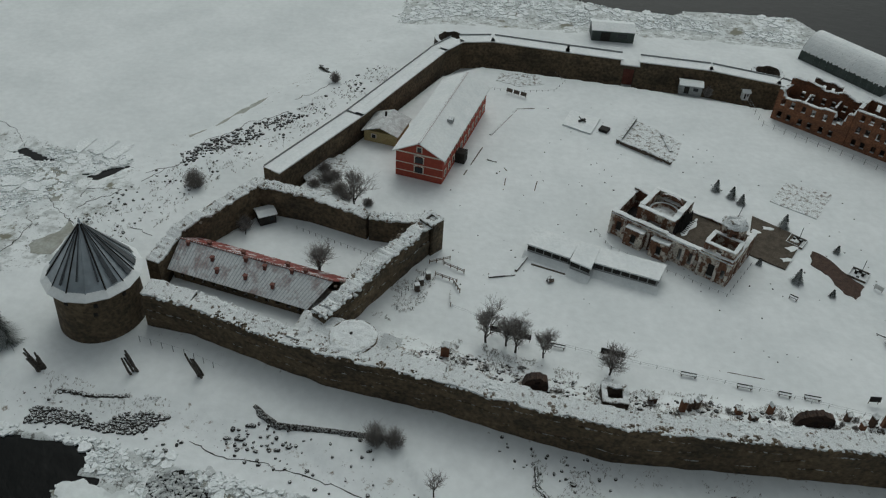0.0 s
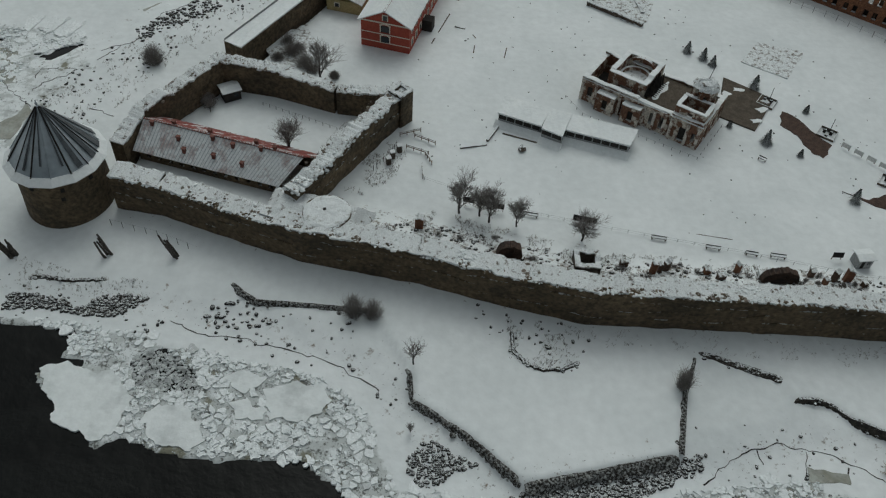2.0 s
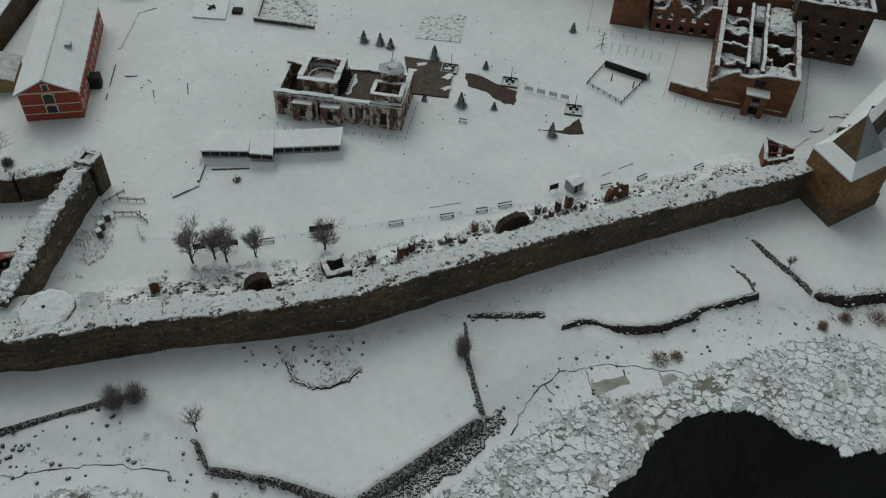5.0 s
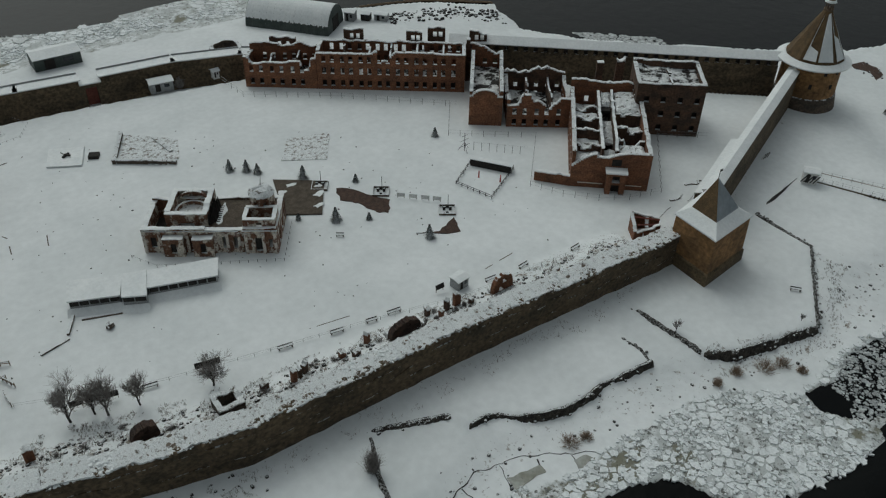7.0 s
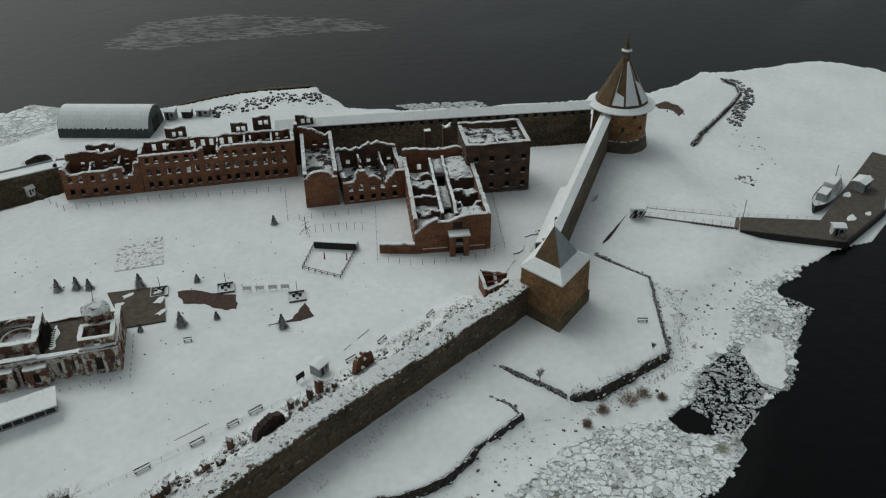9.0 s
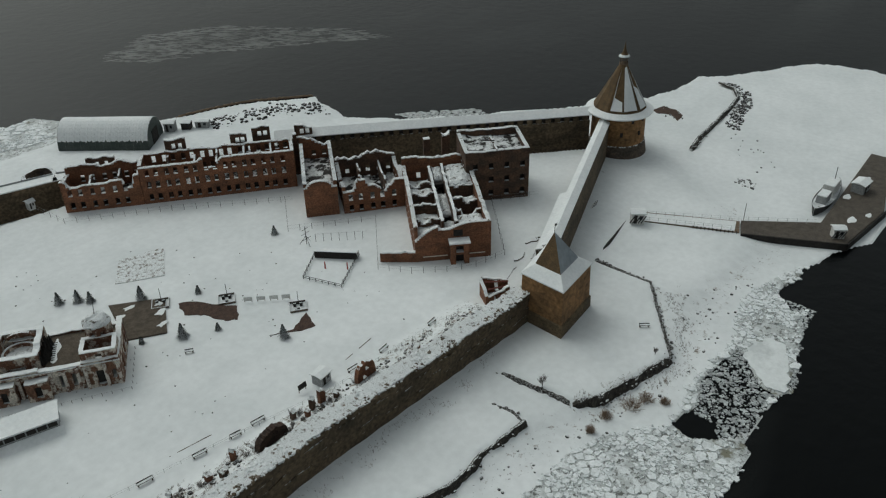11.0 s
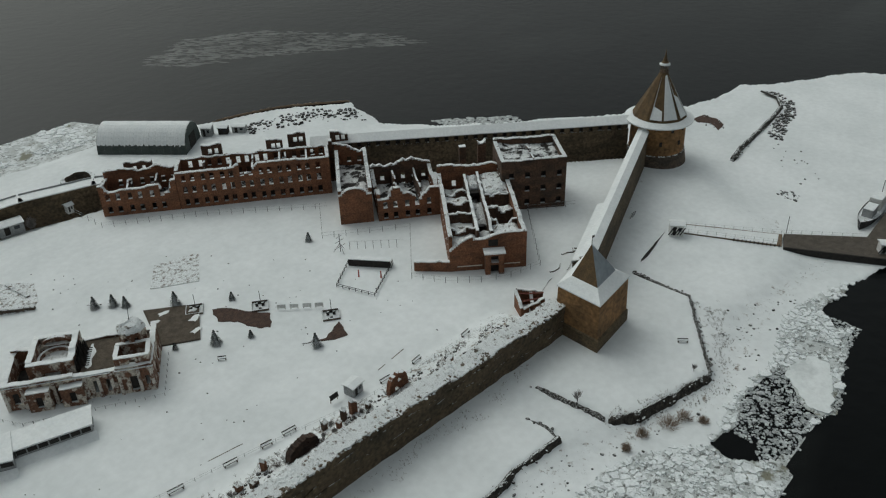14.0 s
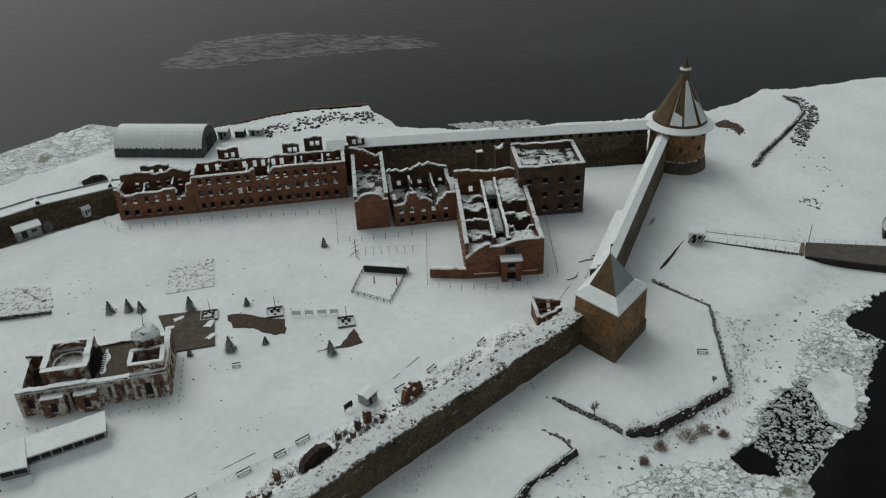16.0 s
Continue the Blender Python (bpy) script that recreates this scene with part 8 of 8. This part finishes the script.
for k, f in enumerate(FLOES):
    pts = []
    for a, b in zip(f, f[1:] + f[:1]):
        for i in range(8):
            p = V2(a).lerp(V2(b), i / 8)
            pts.append((p.x + 0.9 * noise.noise(Vector((p.x * 0.6, p.y * 0.6, k))) + 0.3 * noise.noise(Vector((p.x * 2.2, p.y * 2.2, k))), p.y + 0.9 * noise.noise(Vector((p.y * 0.6, p.x * 0.6, k + 3))) + 0.3 * noise.noise(Vector((p.y * 2.2, p.x * 2.2, k)))))
    bm = bmesh.new()
    prism(bm, pts, -5.3, -4.64)
    tagged(part("ice_floe", bm, M_FLOE), "large smooth snow-covered ice floe at the shore", "ice floe", group="ice floes")


M_BRASH = mat("wet_grey_brash_ice", (0.16, 0.17, 0.17), (0.62, 0.65, 0.65), 0.8, 0.5, 0.2, fine=6, bright=0.2)


def brash(label, poly, n, r0, r1, seed):
    rng = random.Random(seed)
    hp = Heap()
    for x, y in poly_points(poly, n, rng):
        r = rng.uniform(r0, r1) * rng.uniform(0.6, 1.0)
        k = rng.randint(4, 6)
        a0 = rng.uniform(0, 6.28)
        pts = [(x + r * rng.uniform(0.6, 1.15) * math.cos(a0 + 6.283 * i / k), y + r * rng.uniform(0.6, 1.15) * math.sin(a0 + 6.283 * i / k)) for i in range(k)]
        hp.plate(pts, -5.2, -4.97 + rng.uniform(0.01, 0.12))
    return tagged(hp.make("brash_ice", M_BRASH), label, "ice", kind="stuff")


brash("small brash ice floating in dark water", [(124.6, 41.4), (127, 43.5), (133.1, 45.6), (142.6, 44.6), (149.5, 43.0), (143.5, 38.4), (138.8, 34), (139.2, 30.4), (135.5, 31.6), (127, 31.4), (122.5, 32.6), (120.6, 35.2), (123.6, 37.4)], 1350, 0.08, 0.55, 1)
brash("small brash ice floating along the floe", [(172, 44.5), (170.8, 35.3), (158.5, 34.2), (148.1, 29.8), (140.5, 29.4), (141, 30.8), (154.8, 34.6), (156.5, 39.6), (158, 47), (167, 47)], 900, 0.08, 0.55, 2)
brash("small brash ice floating in the dark inlet", [(-44.7, 79.4), (-40.2, 80.8), (-36.8, 78.7), (-32.9, 74.1), (-33.8, 72.1), (-38.1, 73), (-43.5, 73.9)], 1100, 0.08, 0.45, 3)
brash("drift ice at the far river edge", [(198, 187), (219, 166), (214, 158), (197, 178)], 300, 0.5, 1.6, 4)

# drift ice streaks whose grey also stands in for sky reflected on the river
M_DRIFT_GLOW = mat("grey_drift_ice_and_sky_glow", (0.03, 0.033, 0.031), (0.10, 0.105, 0.10), 0.08, 0.5, 0.0, fine=5, bright=0.2)
rng = random.Random(71)
hp = Heap()
for x, y in poly_points(DRIFT_GLOW, 900, rng):
    r = rng.uniform(0.5, 2.2) * rng.uniform(0.5, 1.0)
    a0 = 2.3 + rng.uniform(-0.3, 0.3)
    pts = []
    for i in range(7):
        f = 6.283 * i / 7
        px, py = r * 2.2 * rng.uniform(0.7, 1.2) * math.cos(f), r * 0.45 * rng.uniform(0.7, 1.2) * math.sin(f)
        pts.append((x + px * math.cos(a0) - py * math.sin(a0), y + px * math.sin(a0) + py * math.cos(a0)))
    hp.plate(pts, -5.1, -4.99 + rng.uniform(0.0, 0.02))
tagged(hp.make("drift_ice_and_sky_glow", M_DRIFT_GLOW), "thin grey streaks of drifting ice and painted sky glow on the river", "ice", kind="stuff")

# thin cracks in the shore ice
for k, pts in enumerate(([(-40, 86.5), (-33, 83.6), (-25, 82.4), (-12, 79.0), (-4, 73.5)],
                         [(45.2, 57.9), (49.3, 61.3), (54.2, 64.1), (58.6, 65.2), (65.6, 64.3), (70.5, 61.8), (74.5, 59.0), (79.2, 56.8)], [(55.1, 63.9), (55.8, 61.3)], [(63.3, 64.3), (61.8, 59.5)], [(69.6, 61.5), (68.6, 59.6)], [(74.5, 59), (74, 57)],
                         [(-116.7, 183.7), (-110.6, 179.1), (-104.9, 171.3)], [(-94.0, 157.8), (-88.9, 148.5), (-83.4, 143.7), (-81.0, 141.4)], [(-92.1, 129.8), (-90.5, 132.9), (-90.6, 136.6), (-89.5, 140.5), (-92.9, 144.6)],
                         [(-72.2, 162.7), (-69.3, 164.6), (-65.4, 165.9), (-62.1, 172.6), (-61.9, 178.5), (-57.2, 181.7), (-53.2, 188.5), (-48.1, 191.0), (-44.2, 195.3)], [(-43.5, 202.2), (-39.2, 205.8), (-33.0, 215.1)],
                         [(-71.8, 159.0), (-69.9, 160.7), (-67.7, 164.8)], [(-82.5, 146.5), (-80.8, 149.4), (-77.1, 152.6), (-74.7, 155.0), (-77.3, 155.4)], [(-83.4, 151.9), (-83.8, 156.1), (-79.7, 155.2)], [(-68.7, 140.9), (-65.8, 140.6), (-63.4, 138.9)])):
    hp = Heap()
    last = None
    for a, b in zip(pts, pts[1:]):
        a, b = V2(a), V2(b)
        m = max(2, int((b - a).length / 0.8))
        for i in range(m + 1):
            c = a.lerp(b, i / m)
            c += Vector((noise.noise(Vector((c.x * 0.5, c.y * 0.5, k))), noise.noise(Vector((c.y * 0.5, c.x * 0.5, k + 5))))) * 0.9
            w = 0.03 + 0.13 * abs(noise.noise(Vector((c.x * 0.4, c.y * 0.4, 3))))
            z = gz(c.x, c.y)
            n = Vector((-(b - a).y, (b - a).x)).normalized() * w
            cur = len(hp.v)
            hp.v += [(c.x - n.x, c.y - n.y, z - 0.1), (c.x - n.x, c.y - n.y, z + 0.06), (c.x + n.x, c.y + n.y, z + 0.06), (c.x + n.x, c.y + n.y, z - 0.1)]
            if last is not None:
                for q in range(3):
                    hp.f.append((last + q, last + q + 1, cur + q + 1, cur + q))
            last = cur
    tagged(hp.make("ice_crack", M_DARK), "thin dark ridge of a crack in the shore ice", "ice crack", group="ice cracks")

# thin dark-tinted ice showing bare of snow
M_THIN = mat("bare_olive_grey_ice", (0.21, 0.21, 0.165), (0.36, 0.37, 0.34), 0.25, 0.35, 0.1, fine=7, bright=0.15)
for k, pts in enumerate(([(62.6, 61.3), (62.2, 59.2), (68.3, 59.1), (68.8, 60.3)], [(74.1, 57.7), (73.4, 56.2), (77.7, 56.0), (76.3, 57.1)],
                         [(-99.0, 161.7), (-96.4, 163.6), (-90.9, 162.7), (-90.4, 158.3), (-88.1, 151.3), (-82.4, 145.2), (-83.4, 143.7), (-88.6, 148.5), (-94.0, 157.8)],
                         [(-87.2, 133.3), (-85.0, 136.0), (-82.2, 138.7), (-82.2, 142.6), (-80.1, 140.2), (-81.2, 130.4), (-85.7, 130.5)],
                         [(-67.3, 181.6), (-62.1, 186.8), (-57.0, 196.6), (-54.0, 201.2), (-51.0, 204.8), (-56.1, 194.4), (-60.6, 185.2), (-65.2, 180.5)])):
    patch("bare_ice", "patch of bare olive-grey ice without snow", pts, gz(*pts[0]) + 0.02, M_THIN, 0.06, 60 + k, 0.7, "ice")

# ---- jetty, kiosks and boat ----
jet = thing("jetty", "broad dark timber jetty with patches of snow", "jetty", kind="structure")
bm = bmesh.new()
prism(bm, [(190.3, 60.9), (201.0, 38.5), (224, 35.9), (258, 43.5), (258, 49), (240, 48.2), (208.0, 46.9), (196.6, 63.4)], -5.3, -3.3)
part("deck", bm, M_DECK, jet)
bm = bmesh.new()
wall_run(bm, (190.0, 60.8), (200.8, 38.2), 0.4, -5.4, -3.0, 4, side=-1)
wall_run(bm, (200.8, 38.2), (224, 35.6), 0.4, -5.4, -3.0, 4, side=-1)
part("kerb_beam", bm, M_DARK, jet)
for k, (x, y, r) in enumerate(((214, 41.0, 1.8), (226, 46.0, 1.6), (219, 38.4, 1.2), (240, 45, 1.6))):
    bm = bmesh.new()
    prism(bm, [(x + r * (1 + 0.3 * math.sin(3 * a + k)) * math.cos(a), y + r * 0.6 * math.sin(a)) for a in np.linspace(0, 6.283, 14)[:-1]], -3.4, -3.2)
    part("snow_patch", bm, M_SNOW, jet)
cz = thing("causeway", "narrow snow-covered timber causeway to the jetty", "causeway", kind="structure")
bm = bmesh.new()
prism(bm, [(180.6, 84.4), (190.6, 61.4), (196.2, 63.6), (185.0, 86.4)], -5, -3.35)
part("deck", bm, M_WOOD, cz)
bm = bmesh.new()
prism(bm, [(181.0, 83.8), (190.4, 62.6), (195.4, 64.2), (184.6, 85.6)], -3.4, -3.2)
part("snow_cover", bm, M_SNOW, cz)
for x in np.linspace(0.55, 0.98, 12):
    bm = bmesh.new()
    p = Vector((180.6, 84.4)).lerp(Vector((190.4, 61.4)), x)
    rod(bm, (p.x - 0.1, p.y, -5.2), (p.x - 0.1, p.y, -2.9), 0.14, 6)
    part("pile", bm, M_DARK, cz)


def striped_kiosk(x, y, z, w, h, rz):
    ob = hut("striped_kiosk", "small kiosk with black and white diagonal stripes and snowy roof", x, y, z, w, w * 0.8, h, rz, M_WHITEP, 0.35, group="striped kiosks")
    for k in range(5):
        bm = bmesh.new()
        box(bm, (-w * 0.42 + k * w * 0.21, -w * 0.4 - 0.03, h * 0.42), (w * 0.085, 0.1, h * 0.82), 0, 0, 0.5)
        part("stripe", bm, M_BLACK, ob)


striped_kiosk(179.8, 84.6, -3.3, 3.4, 3.0, -0.95)
striped_kiosk(203.4, 41.4, -3.3, 2.8, 2.6, -0.95)
hut("pier_shelter", "small pale shelter on the jetty under snow", 232, 44.5, -3.3, 4.6, 3.4, 2.6, -0.1, M_GREY, 0.4)
pb = thing("road_barrier", "leaning black and white striped barrier by the wall", "barrier", (179.6, 97.3, gz(179.6, 97.3)))
for k in range(6):
    bm = bmesh.new()
    box(bm, (-1.0 + k * 0.4, 0, 0.6), (0.3, 0.2, 1.5), -0.9, -0.5, 0.5)
    part("stripe", bm, M_BLACK if k % 2 else M_WHITEP, pb)

boat = thing("boat", "small moored tug boat with dark hull and snowy decks", "boat", (224, 50.6, -4.9))
boat.rotation_euler = (0, 0, 0.02)
bm = bmesh.new()
prof = []
for s in np.linspace(-11, 11, 15):
    f = (s + 11) / 22
    w = 2.5 * (1 - abs(2 * f - 1) ** 3.0) + 0.05 if f < 0.5 else 2.5 * (1 - (2 * f - 1) ** 2.2) + 0.05
    prof.append((s, w, 1.7 + 0.7 * abs(2 * f - 1) ** 2))
sec_v = [[bm.verts.new((s, -w, h)), bm.verts.new((s, -w * 0.7, -0.4)), bm.verts.new((s, w * 0.7, -0.4)), bm.verts.new((s, w, h))] for s, w, h in prof]
for a, b in zip(sec_v, sec_v[1:]):
    for k in range(3):
        bm.faces.new((a[k], a[k + 1], b[k + 1], b[k]))
part("hull", bm, M_BLACK, boat)
bm = bmesh.new()
dk = [[bm.verts.new((s, -w * 0.94, h - 0.3)), bm.verts.new((s, w * 0.94, h - 0.3))] for s, w, h in prof]
for a, b in zip(dk, dk[1:]):
    bm.faces.new((a[0], b[0], b[1], a[1]))
part("deck", bm, M_CAP, boat)
for x, l, w, h, m in ((2.5, 6.0, 3.0, 3.4, M_WHITEP), (-3.8, 4.5, 2.6, 2.6, M_GREY), (7.4, 1.4, 1.4, 2.2, M_BLACK)):
    bm = bmesh.new()
    box(bm, (x, 0, 1.2 + h / 2), (l, w, h))
    bmesh.ops.bevel(bm, geom=bm.edges[:], offset=0.12, segments=1)
    cab = part("cabin", bm, m, boat)
    bm = bmesh.new()
    box(bm, (x, 0, 1.25 + h), (l * 0.96, w * 0.96, 0.2))
    part("cabin_snow", bm, M_SNOW, cab)
bm = bmesh.new()
rod(bm, (4.6, 0, 4), (4.6, 0, 8.2), 0.09, 5)
part("mast", bm, M_DARK, boat)
lp = thing("lamp_post", "thin dark lamp post on the causeway", "lamp post", (197, 63, -3.3))
bm = bmesh.new()
rod(bm, (0, 0, 0), (0, 0, 5.0), 0.08, 6)
part("pole", bm, M_DARK, lp)

# ---- round wall bastions outside ----
for x, y, r in ((-1.8, 240, 5.2), (93.5, 231, 4.8)):
    ob = thing("bastion_ruin", "low ring of a ruined round bastion full of dark rubble", "bastion", group="ruined bastions")
    bm = bmesh.new()
    rg = lathe(bm, (x, y), [(r + 0.4, -4.5), (r, 0.2), (r - 1.2, 0.3), (r - 1.4, -3.0), (0.05, -2.6)], 26)
    for q in rg:
        for v in q:
            v.co.z += 0.7 * noise.noise(v.co * 0.5)
    part("masonry", bm, M_STONE_D, ob)
# jetty edge along the river by the point
bank("dark log edge of the river point", [(150, 245.5), (172, 238.5), (192, 222)], -4.2, -5.2, 0.5, 17.0, -1, name="log_edge", material=M_WOOD)
